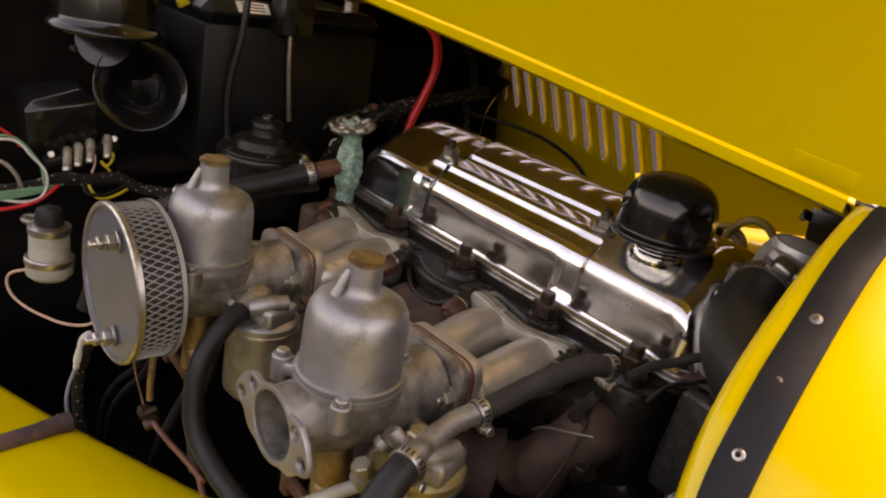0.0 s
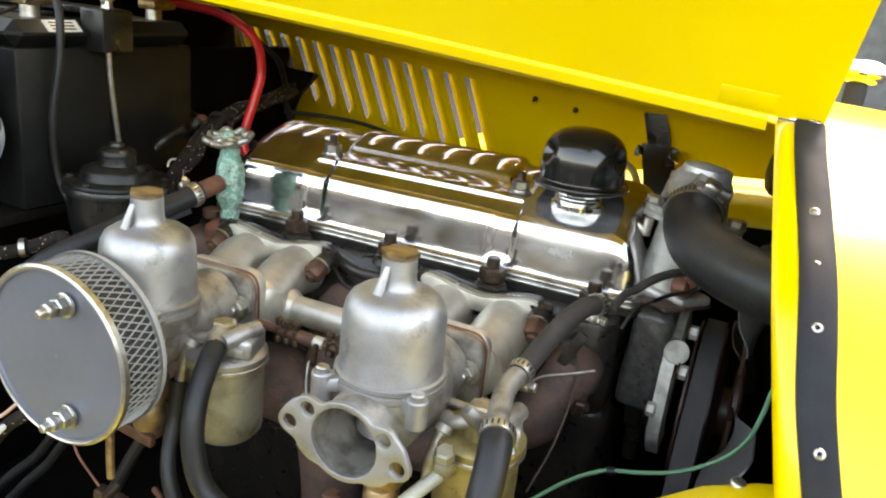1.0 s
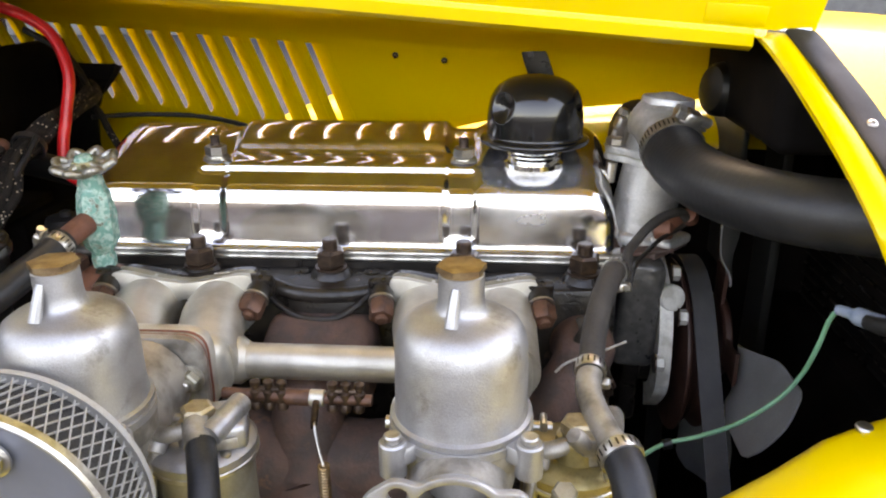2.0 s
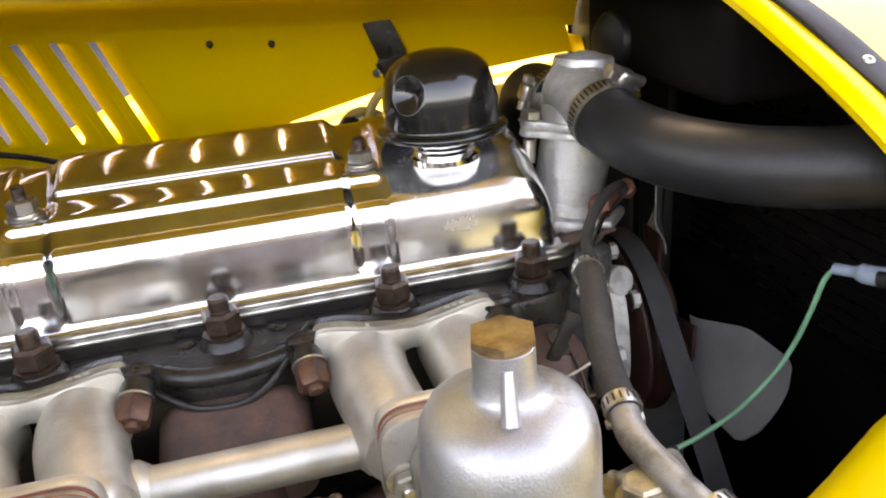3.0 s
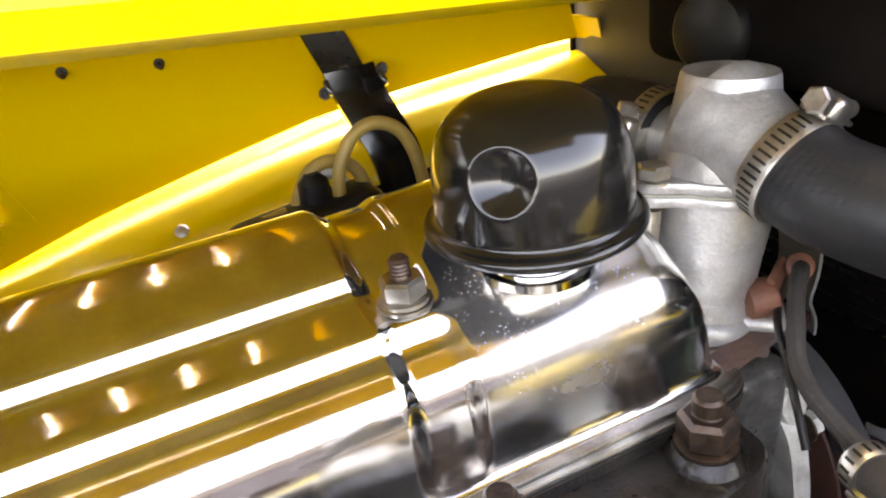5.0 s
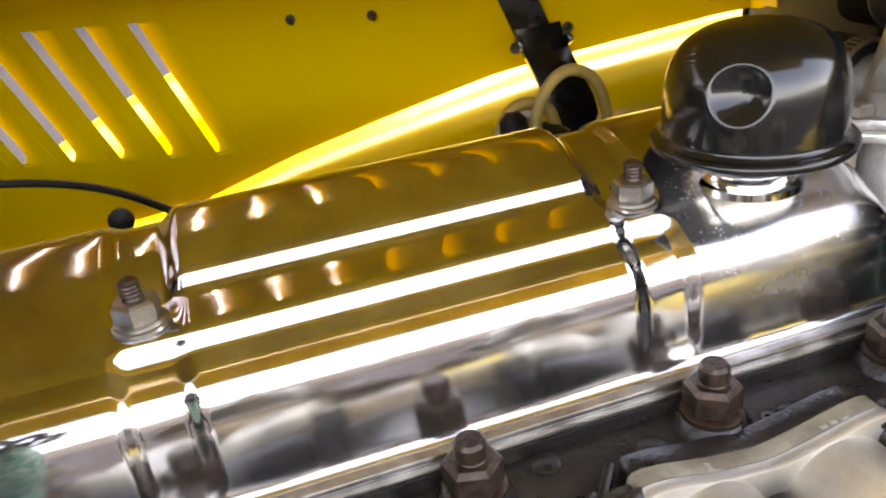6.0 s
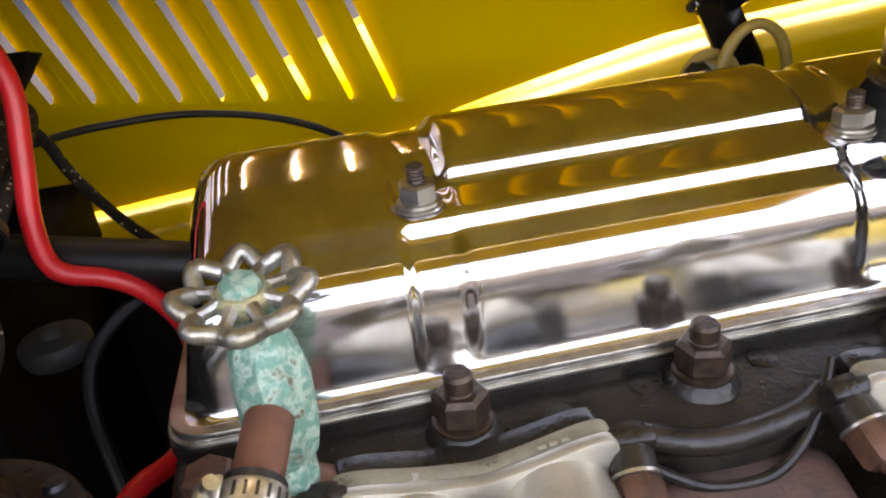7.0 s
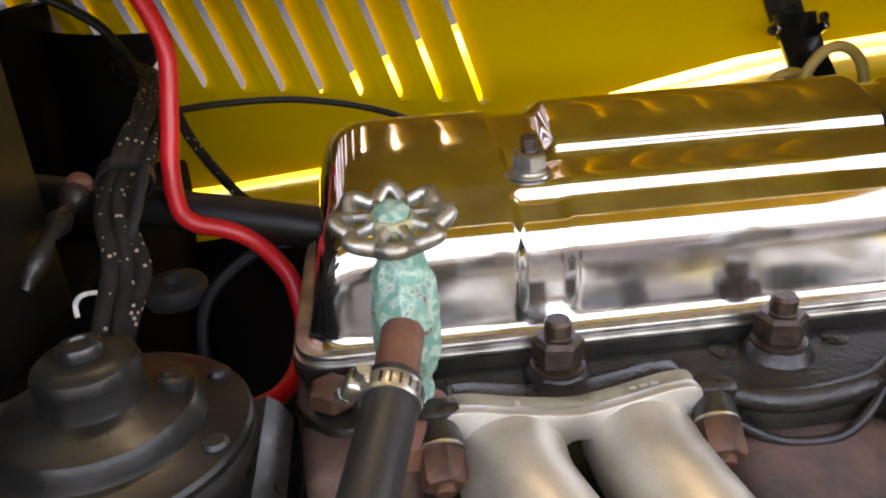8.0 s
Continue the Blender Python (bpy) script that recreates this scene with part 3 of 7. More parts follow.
def open_bonnet():
    root = thing("bonnet_open_half", "glossy yellow louvred bonnet half folded up on its centre hinge", "bonnet", (0, -0.07, 0.92))
    # the top stands up from the hinge and the former side juts out over the bay
    prof = smooth_line([(0, y, z) for y, z in ((-0.066, 0.0), (-0.0868, 0.08), (-0.1102, 0.17), (-0.1330, 0.25), (-0.1560, 0.286), (-0.2000, 0.304), (-0.2700, 0.308), (-0.3400, 0.306), (-0.4100, 0.302))], 5)

    def section(x):
        f = (x + 0.82) / 1.153
        out = []
        for p in prof:
            xx = x + 0.155 * p.z * f
            out.append(Vector((xx, p.y, hinge_z(xx) + 0.003 + p.z)))
        return out
    cuts = [(0.128 - 0.036 * k, 0.128 - 0.036 * k + 0.025) for k in range(16)]
    louvred_sheet(root, section, [-0.82, -0.74, -0.66, -0.58, -0.50, 0.19, 0.23, 0.27, 0.30, 0.333], cuts, [(10, 15)], "skin", -1)
    return root


open_half = open_bonnet()
hinge = part("hinge_barrel", lathe([(0.0028, 0), (0.0058, 0.0008), (0.0058, 0.0138), (0.0049, 0.0143), (0.0058, 0.0148), (0.0058, 0.0282), (0.0028, 0.029)], (0.3030, -0.0610, 0.8960), (1, -0.10, -0.075), 24), CHROME, open_half, "short chrome hinge barrel")
part("leaf", box((0.026, 0.012, 0.0018), (0.3205, -0.0665, 0.8900), 0.0006, (30, 4, -6)), CHROME, hinge)
part("painted_leaf", box((0.040, 0.0016, 0.0125), (0.2815, -0.0695, hinge_z(0.2815) + 0.0110), 0.0005, (14, 4.5, 0)), YELLOW, hinge, "yellow painted hinge leaf")



ARCH = [(0.02, 0.9065), (-0.03, 0.9025), (-0.066, 0.8945), (-0.100, 0.8815), (-0.135, 0.8645), (-0.170, 0.8455), (-0.203, 0.8235), (-0.228, 0.8000), (-0.247, 0.770), (-0.262, 0.735), (-0.274, 0.69), (-0.284, 0.64), (-0.292, 0.58), (-0.298, 0.50)]


def arch_line(grow=0.0, steps=4):
    """Half of the arch at the front of the bay, mirrored to the far side."""
    near = [Vector((0, y, z)) for y, z in ARCH]
    mid = Vector((0, 0.02, 0.62))
    pts = []
    full = [Vector((0, 0.04 - p.y, p.z)) for p in reversed(near[1:])] + near
    for p in smooth_line(full, steps):
        d = (p - mid)
        d.x = 0
        pts.append(p + d.normalized() * grow)
    return pts


def arch_x(z):
    return 0.3060 + 0.25 * (0.8945 - z)


def cowl():
    root = thing("radiator_cowl", "glossy yellow radiator cowl with an arched bonnet seat", "cowl", (0.40, 0.02, 0.62))
    base = arch_line()
    rows = []
    sections = [(-0.002, -0.0105), (-0.003, -0.006), (0.0, -0.002), (0.004, 0.0), (0.012, 0.0012), (0.034, 0.0018), (0.060, 0.003), (0.10, 0.0045), (0.18, 0.004), (0.26, -0.004), (0.34, -0.02), (0.40, -0.05), (0.43, -0.10), (0.435, -0.16)]
    for dx, grow in sections:
        line = arch_line(grow)
        rows.append([(arch_x(b.z) + dx + 0.10 * step01(0.05, 0.20, b.y), p.y, p.z - 0.10 * dx) for b, p in zip(base, line)])
    part("shell", thickened(grid(rows), 0.0015), YELLOW, root, sharp=50)
    # black painted inside
    rows = []
    for dx, grow in ((0.010, -0.009), (0.06, -0.004), (0.18, -0.003), (0.30, -0.018), (0.38, -0.05), (0.42, -0.11)):
        rows.append([(arch_x(b.z) + (dx + 0.11 * step01(0.05, 0.20, b.y)), p.y, p.z - 0.10 * dx) for b, p in zip(base, arch_line(grow))])
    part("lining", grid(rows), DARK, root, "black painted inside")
    return root, base


cowl_thing, cowl_base = cowl()


def cowl_strip():
    root = cowl_thing
    near = [b for b in cowl_base if b.y < -0.058]
    mid = Vector((0, 0.02, 0.62))
    rows = []
    for b in near:
        d = (b - mid)
        d.x = 0
        d.normalize()
        row = []
        for dx, g in ((0.0095, 0.0013), (0.0097, 0.0030), (0.0115, 0.0040), (0.0165, 0.0044), (0.0220, 0.0044), (0.0275, 0.0042), (0.0295, 0.0034), (0.0297, 0.0018)):
            wob = 0.0006 * math.sin(b.y * 90 + dx * 60) + 0.0004 * math.sin(b.z * 160)
            q = b + d * (g + wob * (1 if g > 0.0025 else 0.2))
            row.append((arch_x(b.z) + dx + 0.0012 * math.sin(b.z * 55), q.y, q.z - 0.10 * dx))
        rows.append(row)
    strip = part("webbing", grid(rows), LEATHER, root, "black riveted webbing strip")
    for y, z in ((-0.158, 0.8520), (-0.1935, 0.8300), (-0.2235, 0.8048), (-0.2560, 0.751), (-0.277, 0.68)):
        d = (Vector((0, y, z)) - mid).normalized()
        x = arch_x(z) + 0.0195
        part("rivet", lathe([(0.0031, 0), (0.0031, 0.0005), (0.0026, 0.0011), (0.0014, 0.0014), (0.0010, 0.0002), (0.0003, 0.0002)], Vector((x, y, z - 0.0025)) + d * 0.0044, d, 18), STEEL, strip, "bright domed rivet")
    return root


cowl_strip()

lamp = thing("side_lamp", "chrome torpedo side lamp on a black stalk above the far wing", "side lamp", (0.40, 0.62, 0.66))
part("shell", lathe([(0.003, 0), (0.012, 0.004), (0.017, 0.014), (0.0185, 0.028), (0.017, 0.050), (0.010, 0.075), (0.002, 0.086)], (0.428, 0.62, 0.910), (-1, 0, 0.02), 28), CHROME, lamp)
part("stalk", box((0.030, 0.012, 0.250), (0.392, 0.62, 0.775), 0.004), BLACK_PLASTIC, lamp)



def far_wing():
    root = thing("inner_wing", "glossy yellow inner wing ledge with screws beneath the louvred side", "inner wing", (0, 0.30, 0.6))
    rows = []
    for k in range(36):
        x = -0.80 + k * 0.0345
        z = panel_bottom(x)
        y = panel_y(x, z)
        pts = [(y + 0.10, z - 0.030), (y + 0.05, z - 0.016), (y + 0.016, z - 0.0095), (y - 0.004, z - 0.0105), (y - 0.020, z - 0.017), (y - 0.034, z - 0.0235), (y - 0.045, z - 0.035), (y - 0.049, z - 0.046)]
        rows.append([Vector((x, p.y, p.z)) for p in smooth_line([(0, a, b) for a, b in pts], 4)])
    part("ledge", thickened(grid(rows), 0.0015), YELLOW, root, sharp=60)
    for x in (-0.22, -0.05, 0.045, 0.21):
        y, z = panel_y(x, panel_bottom(x)) - 0.033, panel_bottom(x) - 0.0225
        part("screw", lathe([(0.0055, 0), (0.0055, 0.0008), (0.004, 0.002), (0.0015, 0.0026)], (x, y, z), (0, -0.55, 0.83), 16), STEEL, root)
    # outer wing that shows, sunlit, through the louvres
    CREST = [(-1.1, 0.25), (-0.6, 0.50), (-0.3, 0.675), (-0.2, 0.722), (-0.098, 0.762), (0.0, 0.792), (0.15, 0.822), (0.30, 0.835), (0.6, 0.80)]
    rows = []
    for k in range(28):
        x = -1.0 + k * 0.054
        z = panel_bottom(x)
        y, c = panel_y(x, z), lerp_table(CREST, x)
        pts = [(y + 0.10, z - 0.030), (y + 0.13, z * 0.85 + c * 0.15 - 0.028), (0.52, c - 0.030), (0.56, c - 0.008), (0.60, c), (0.66, c - 0.008), (0.72, c - 0.04), (0.77, c - 0.12), (0.79, c - 0.26)]
        rows.append([Vector((x, p.y, p.z)) for p in smooth_line([(0, a, b) for a, b in pts], 4)])
    part("outer_wing", thickened(grid(rows), 0.0015), YELLOW, root, sharp=60)
    return root


far_wing()

NEAR_Z = [(-0.80, 0.41), (-0.24, 0.492), (-0.016, 0.540), (0.10, 0.590), (0.20, 0.635), (0.28, 0.673), (0.305, 0.690), (0.326, 0.699), (0.36, 0.705), (0.42, 0.712)]


def near_wing():
    root = thing("near_wing", "glossy yellow inner wing edge on the open side of the bay", "inner wing", (0, -0.32, 0.5))
    rows = []
    for k in range(44):
        x = -0.80 + k * 0.0285
        y, z = -0.302 + 0.25 * x, lerp_table(NEAR_Z, x)
        y += 0.017 * (1 - step01(-0.05, 0.15, x))
        pts = [(y - 0.20, z - 0.06), (y - 0.13, z + 0.000), (y - 0.07, z + 0.008), (y - 0.018, z + 0.004), (y - 0.004, z - 0.001), (y + 0.001, z - 0.008), (y + 0.002, z - 0.03)]
        rows.append([Vector((x, p.y, p.z)) for p in smooth_line([(0, a, b) for a, b in pts], 4)])
    part("edge", thickened(grid(rows), 0.0015), YELLOW, root, sharp=60)
    for x, d in ((-0.06, 0.030), (0.330, 0.010), (-0.26, 0.03)):
        y, z = -0.302 + 0.25 * x - d, lerp_table(NEAR_Z, x) + (0.004 if d > 0.02 else 0.002)
        part("screw", lathe([(0.0048, 0), (0.0048, 0.001), (0.004, 0.002), (0.002, 0.0024)], (x, y, z - 0.0004), (0, -0.1, 1), 16), STEEL, root)
    return root


near_wing()
pipe = thing("pipe_bracket", "rusty tube bracket lying across the yellow wing edge", "bracket", (-0.25, -0.39, 0.50))
part("tube", tube([(-0.186, -0.346, 0.515), (-0.183, -0.360, 0.516), (-0.178, -0.378, 0.517), (-0.172, -0.41, 0.518), (-0.165, -0.46, 0.519)], 0.0088, 16, wander=0.0014), RUST, pipe)
part("tip", lathe([(0.005, -0.003), (0.0092, 0), (0.0098, 0.010), (0.006, 0.013)], (-0.1865, -0.342, 0.515), (0.1, -0.99, 0.02), 18), RUST, pipe)


def bay():
    root = thing("engine_bay_shell", "black painted bulkhead and floor of the engine bay", "bulkhead", (0, 0, 0.3), kind="structure")
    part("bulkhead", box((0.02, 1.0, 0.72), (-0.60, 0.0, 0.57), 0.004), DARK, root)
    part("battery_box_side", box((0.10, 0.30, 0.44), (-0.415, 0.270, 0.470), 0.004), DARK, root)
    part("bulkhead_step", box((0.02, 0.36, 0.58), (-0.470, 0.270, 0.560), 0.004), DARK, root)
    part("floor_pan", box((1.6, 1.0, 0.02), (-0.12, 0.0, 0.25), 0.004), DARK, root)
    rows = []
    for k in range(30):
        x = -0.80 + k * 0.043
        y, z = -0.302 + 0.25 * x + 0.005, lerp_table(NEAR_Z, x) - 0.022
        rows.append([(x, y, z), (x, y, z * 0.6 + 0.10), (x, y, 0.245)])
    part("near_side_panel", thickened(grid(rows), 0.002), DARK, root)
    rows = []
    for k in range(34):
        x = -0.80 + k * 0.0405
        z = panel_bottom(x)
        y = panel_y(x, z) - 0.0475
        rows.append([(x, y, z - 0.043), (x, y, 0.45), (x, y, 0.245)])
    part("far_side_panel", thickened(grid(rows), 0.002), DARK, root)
    # two added sheets that keep sun and sky out of the bonnet-to-cowl gap
    part("light_block_top", box((0.090, 0.190, 0.006), (0.4000, 0.215, 0.8700), 0.001, (-6, 3, 0)), DARK, root)
    part("light_block_side", box((0.092, 0.004, 0.300), (0.4040, 0.2680, 0.735), 0.001), DARK, root)
    part("side_baffle", box((0.006, 0.136, 0.230), (0.3645, 0.2040, 0.755), 0.002), BAFFLE, root)
    part("front_baffle", box((0.010, 0.185, 0.40), (0.4120, 0.2425, 0.70), 0.002), BAFFLE, root)
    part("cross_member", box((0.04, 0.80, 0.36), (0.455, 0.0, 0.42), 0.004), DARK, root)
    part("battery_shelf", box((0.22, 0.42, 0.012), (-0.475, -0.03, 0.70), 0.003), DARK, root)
    return root


bay()


def radiator():
    root = thing("radiator", "black radiator core with header tank behind the fan", "radiator", (0.47, 0.02, 0.5))
    part("header_tank", box((0.055, 0.42, 0.085), (0.485, 0.02, 0.800), 0.016, None, 4), BLACK_SATIN, root)
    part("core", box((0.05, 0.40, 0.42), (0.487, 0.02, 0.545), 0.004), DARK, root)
    for y in (-0.185, 0.225):
        part("side_strap", box((0.058, 0.014, 0.52), (0.485, y, 0.56), 0.003), BLACK_SATIN, root)
    part("inlet_neck", lathe([(0.019, 0), (0.019, 0.05), (0.017, 0.05)], (0.412, -0.185, 0.796), (0.93, 0.1, 0.02), 24), BLACK_SATIN, root)
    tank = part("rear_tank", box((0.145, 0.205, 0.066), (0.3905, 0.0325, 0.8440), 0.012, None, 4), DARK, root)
    part("filler_boss", lathe([(0.0230, -0.030), (0.0230, -0.005), (0.0222, -0.001), (0.0190, 0.0030), (0.011, 0.0052), (0.0005, 0.0056)], (0.3110, 0.0720, 0.8370), (-0.95, -0.25, 0.10), 40), BLACK_PLASTIC, tank)
    fins = [box((0.003, 0.40, 0.0012), (0.4608, 0.02, 0.36 + 0.012 * k), 0) for k in range(31)]
    tagged(part("finning", joined(*fins), BLACK_SATIN, root), kind="stuff")
    return root


radiator()


# ---- cylinder head and block ----
HEAD_Z = 0.7125


def cylinder_head():
    root = thing("cylinder_head", "black painted cast iron cylinder head with rusty stud nuts", "cylinder head", (0, 0.02, HEAD_Z))
    front = [(-0.221, -0.060), (-0.205, -0.080), (-0.160, -0.0790), (-0.046, -0.0790), (-0.035, -0.080), (-0.02, -0.088), (0.002, -0.092), (0.03, -0.088), (0.046, -0.080), (0.057, -0.0790), (0.160, -0.0790), (0.185, -0.080), (0.210, -0.075), (0.221, -0.066)]
    outline = front + [(0.225, 0.13), (-0.221, 0.13)]
    part("casting", plate(rounded_outline(outline, 0.01, 3), 0.085, Matrix.Translation((0, 0, HEAD_Z - 0.085)), 0.004), BLACK_IRON, root)
    # raised seats behind the inlet flanges, with a dusty flat top
    for xc in (-0.1015, 0.1085):
        a, b = xc - 0.0535, xc + 0.0495
        out = [(a, 0.700), (a, 0.7225), (a + 0.012, 0.7225), (a + 0.033, 0.7185), (xc, 0.7162), (b - 0.033, 0.7185), (b - 0.012, 0.7225), (b, 0.7225), (b, 0.700)]
        part("flange_seat", plate(rounded_outline(out, 0.004, 3), 0.0105, Matrix(((1, 0, 0, 0), (0, 0, -1, -0.0692), (0, 1, 0, 0), (0, 0, 0, 1))), 0.0012), BLACK_IRON, root)
    part("rib", tube([(-0.04, -0.078, 0.711), (-0.02, -0.086, 0.709), (0.002, -0.089, 0.708), (0.03, -0.085, 0.709), (0.044, -0.078, 0.711)], 0.0058, 12, wander=0.0006), BLACK_IRON, root)
    for x, y in ((-0.022, -0.0535), (0.033, -0.0525), (0.075, -0.062), (-0.062, -0.060)):
        part("core_plug", lathe([(0.0062, 0), (0.0062, 0.0016), (0.0048, 0.0022)], (x, y, HEAD_Z - 0.0006), (0, -0.04, 1), 16), BLACK_IRON, root)
    for x in (-0.102, 0.002, 0.105, 0.196):
        boss = part("boss", lathe([(0.0168, 0), (0.0150, 0.0038), (0.0128, 0.0062)], (x, -0.0575, HEAD_Z - 0.001), (0, 0, 1), 24), BLACK_IRON, root)
        part("washer", lathe([(0.0125, 0), (0.0125, 0.0016), (0.0115, 0.002)], (x, -0.0575, HEAD_Z + 0.0055), (0, 0, 1), 24), BRONZE_NUT, boss)
        part("nut", hexagon(0.0117, 0.0135, (x, -0.0575, HEAD_Z + 0.0074), (0, 0, 1), 0.13, random.uniform(0, 1)), BRONZE_NUT, boss, "browned steel hexagon nut")
        part("stud", lathe([(0.0062, 0), (0.0062, 0.0005), (0.0058, 0.001), (0.0062, 0.0015), (0.0062, 0.0075), (0.0050, 0.009)], (x, -0.0575, HEAD_Z + 0.0205), (0, 0, 1), 18), BRONZE_NUT, boss)
    # raised casting number near the front
    curve = bpy.data.curves.new("casting_number", "FONT")
    curve.body, curve.size, curve.extrude = "03663", 0.0150, 0.0007
    curve.space_character = 1.12
    solid = new("casting_number_text", curve)
    data = bpy.data.meshes.new_from_object(solid)
    bpy.data.objects.remove(solid)
    digits = bmesh.new()
    digits.from_mesh(data)
    bpy.data.meshes.remove(data)
    part("casting_number", moved(digits, Matrix.Translation((0.122, -0.0735, HEAD_Z + 0.0010))), BLACK_IRON, root, "raised casting number")
    # thermostat end of the head
    part("front_lug", box((0.030, 0.060, 0.060), (0.247, 0.0, 0.690), 0.008, None, 3), BLACK_IRON, root)
    return root


cylinder_head()
block = thing("engine_block", "grimy black cast iron engine block", "engine block", (0, 0.02, 0.5))
part("casting", box((0.46, 0.17, 0.33), (-0.005, 0.03, 0.462), 0.012, None, 3), BLACK_IRON, block)
part("side_cover", box((0.30, 0.02, 0.08), (-0.03, -0.062, 0.54), 0.008, None, 3), BLACK_IRON, block)


# ---- rocker cover ----
def rocker_cover():
    root = thing("rocker_cover", "polished chrome rocker cover with stepped ridges and cross channels", "rocker cover", (0, 0.03, 0.72))
    foot = [(-0.0402, 0.7262), (-0.0375, 0.7272), (-0.0358, 0.7305)]
    wall = [(-0.0349, 0.7375), (-0.0342, 0.7475), (-0.0334, 0.7570), (-0.0321, 0.7640), (-0.0297, 0.7702), (-0.0256, 0.7752), (-0.0204, 0.7791)]
    sunk = [(-0.0330, 0.7375), (-0.0318, 0.7472), (-0.0307, 0.7562), (-0.0294, 0.7626), (-0.0272, 0.7682), (-0.0237, 0.7728), (-0.0190, 0.7766)]
    # middle with two lengthwise steps, plain ends, and the shelf where the fixing nuts sit
    middle = foot + wall + [(-0.0160, 0.7818), (-0.0143, 0.7842), (-0.0130, 0.7870), (-0.0112, 0.7888), (-0.0075, 0.7900), (0.0, 0.7912), (0.0075, 0.7928), (0.0105, 0.7945), (0.0122, 0.7970), (0.0140, 0.7998), (0.0165, 0.8015), (0.0230, 0.8042), (0.0340, 0.8085), (0.0440, 0.8112), (0.056, 0.8112), (0.069, 0.8065), (0.081, 0.7960), (0.089, 0.7790), (0.0925, 0.755), (0.0930, 0.7262)]
    plain = foot + wall + [(-0.0165, 0.7816), (-0.0143, 0.7832), (-0.0122, 0.7848), (-0.0098, 0.7866), (-0.006, 0.7890), (0.0, 0.7917), (0.0075, 0.7950), (0.0105, 0.7963), (0.0130, 0.7974), (0.0160, 0.7987), (0.0190, 0.7999), (0.0245, 0.8020), (0.0345, 0.8052), (0.0440, 0.8075), (0.056, 0.8078), (0.069, 0.8035), (0.081, 0.7930), (0.089, 0.7770), (0.0925, 0.755), (0.0930, 0.7262)]
    shelf = foot + sunk + [(-0.0150, 0.7795), (-0.0126, 0.7826), (-0.0108, 0.7860), (-0.0090, 0.7878), (-0.006, 0.7888), (0.0, 0.7892), (0.0075, 0.7896), (0.0105, 0.7900), (0.0128, 0.7910), (0.0155, 0.7930), (0.0185, 0.7950), (0.0245, 0.7985), (0.0345, 0.8030), (0.0440, 0.8050), (0.056, 0.8050), (0.069, 0.8010), (0.080, 0.7910), (0.087, 0.7760), (0.0915, 0.755), (0.0925, 0.7262)]
    curves = [smooth_line([(0, y, z) for y, z in c], 6) for c in (middle, plain, shelf)]
    x0, x1, z_foot, y_mid = -0.2150, 0.2300, 0.7262, 0.028
    RISE = [(p.x, min(1.0, p.y)) for p in smooth_line([(e, h, 0) for e, h in ((0, 0), (0.0035, 0.24), (0.0072, 0.50), (0.0110, 0.72), (0.0160, 0.875), (0.0225, 0.955), (0.030, 0.99), (0.038, 1.0))], 6)]
    xs, x = [], x0
    while x < x1 - 1e-6:
        xs.append(x)
        near = min(abs(abs(x) - c) for c in (0.090, 0.112))
        x += 0.0005 if min(x - x0, x1 - x) < 0.020 or near < 0.007 else 0.0016
    xs.append(x1)
    rows = []
    for x in xs:
        h = lerp_table(RISE, min(x - x0, x1 - x))
        inset = 0.20 * (1 - h) ** 1.3
        w_mid = 1 - step01(0.0842, 0.0938, abs(x))
        w_end = step01(0.1085, 0.1160, abs(x))
        w_shelf = 1 - w_mid - w_end
        row = []
        for m, e, c in zip(*curves):
            y = m.y * w_mid + e.y * w_end + c.y * w_shelf
            z = m.z * w_mid + e.z * w_end + c.z * w_shelf
            low = step01(0.7262, 0.7310, z)
            z2 = z_foot + (z - z_foot) * h
            row.append((x, y_mid + (y - y_mid) * (1 - inset * (low * 0.8 + 0.2)), z2))
        rows.append(row)
    part("shell", grid(rows), COVER, root, sharp=89)

    def slab(grow, z, t, name, mat, bevel):
        out = rounded_outline([(x0 - 0.0062 - grow, -0.0440 - grow), (x1 + 0.0062 + grow, -0.0440 - grow), (x1 + 0.0062 + grow, 0.1000 + grow), (x0 - 0.0062 - grow, 0.1000 + grow)], 0.022, 8)
        part(name, plate(out, t, Matrix.Translation((0, 0, z)), bevel), mat, root)
    slab(0.0, 0.7222, 0.0042, "bead", WORN_CHROME, 0.0014)
    slab(0.0014, 0.7188, 0.0033, "flange", WORN_CHROME, 0.0012)
    slab(0.0018, HEAD_Z + 0.0002, 0.0062, "gasket", BLACK_IRON, 0.0)
    for x in (-0.102, 0.102):
        base = 0.7893
        washer = part("washer", lathe([(0.0106, 0), (0.0106, 0.0014), (0.0097, 0.0018), (0.0095, 0.0032), (0.0086, 0.0036)], (x, 0.0, base), (0, 0, 1), 24), WORN_CHROME, root)
        part("nut", hexagon(0.0088, 0.0080, (x, 0.0, base + 0.0036), (0, 0, 1), 0.12, 0.4), WORN_CHROME, washer)
        thread = [(0.0040, 0)] + [(0.0040 if k % 2 else 0.0036, 0.0008 * k) for k in range(1, 10)] + [(0.003, 0.0082)]
        part("stud", lathe(thread, (x, 0.0, base + 0.0113), (0, 0, 1), 16), BRONZE_NUT, washer, "brown threaded stud")
    return root


rocker_cover()


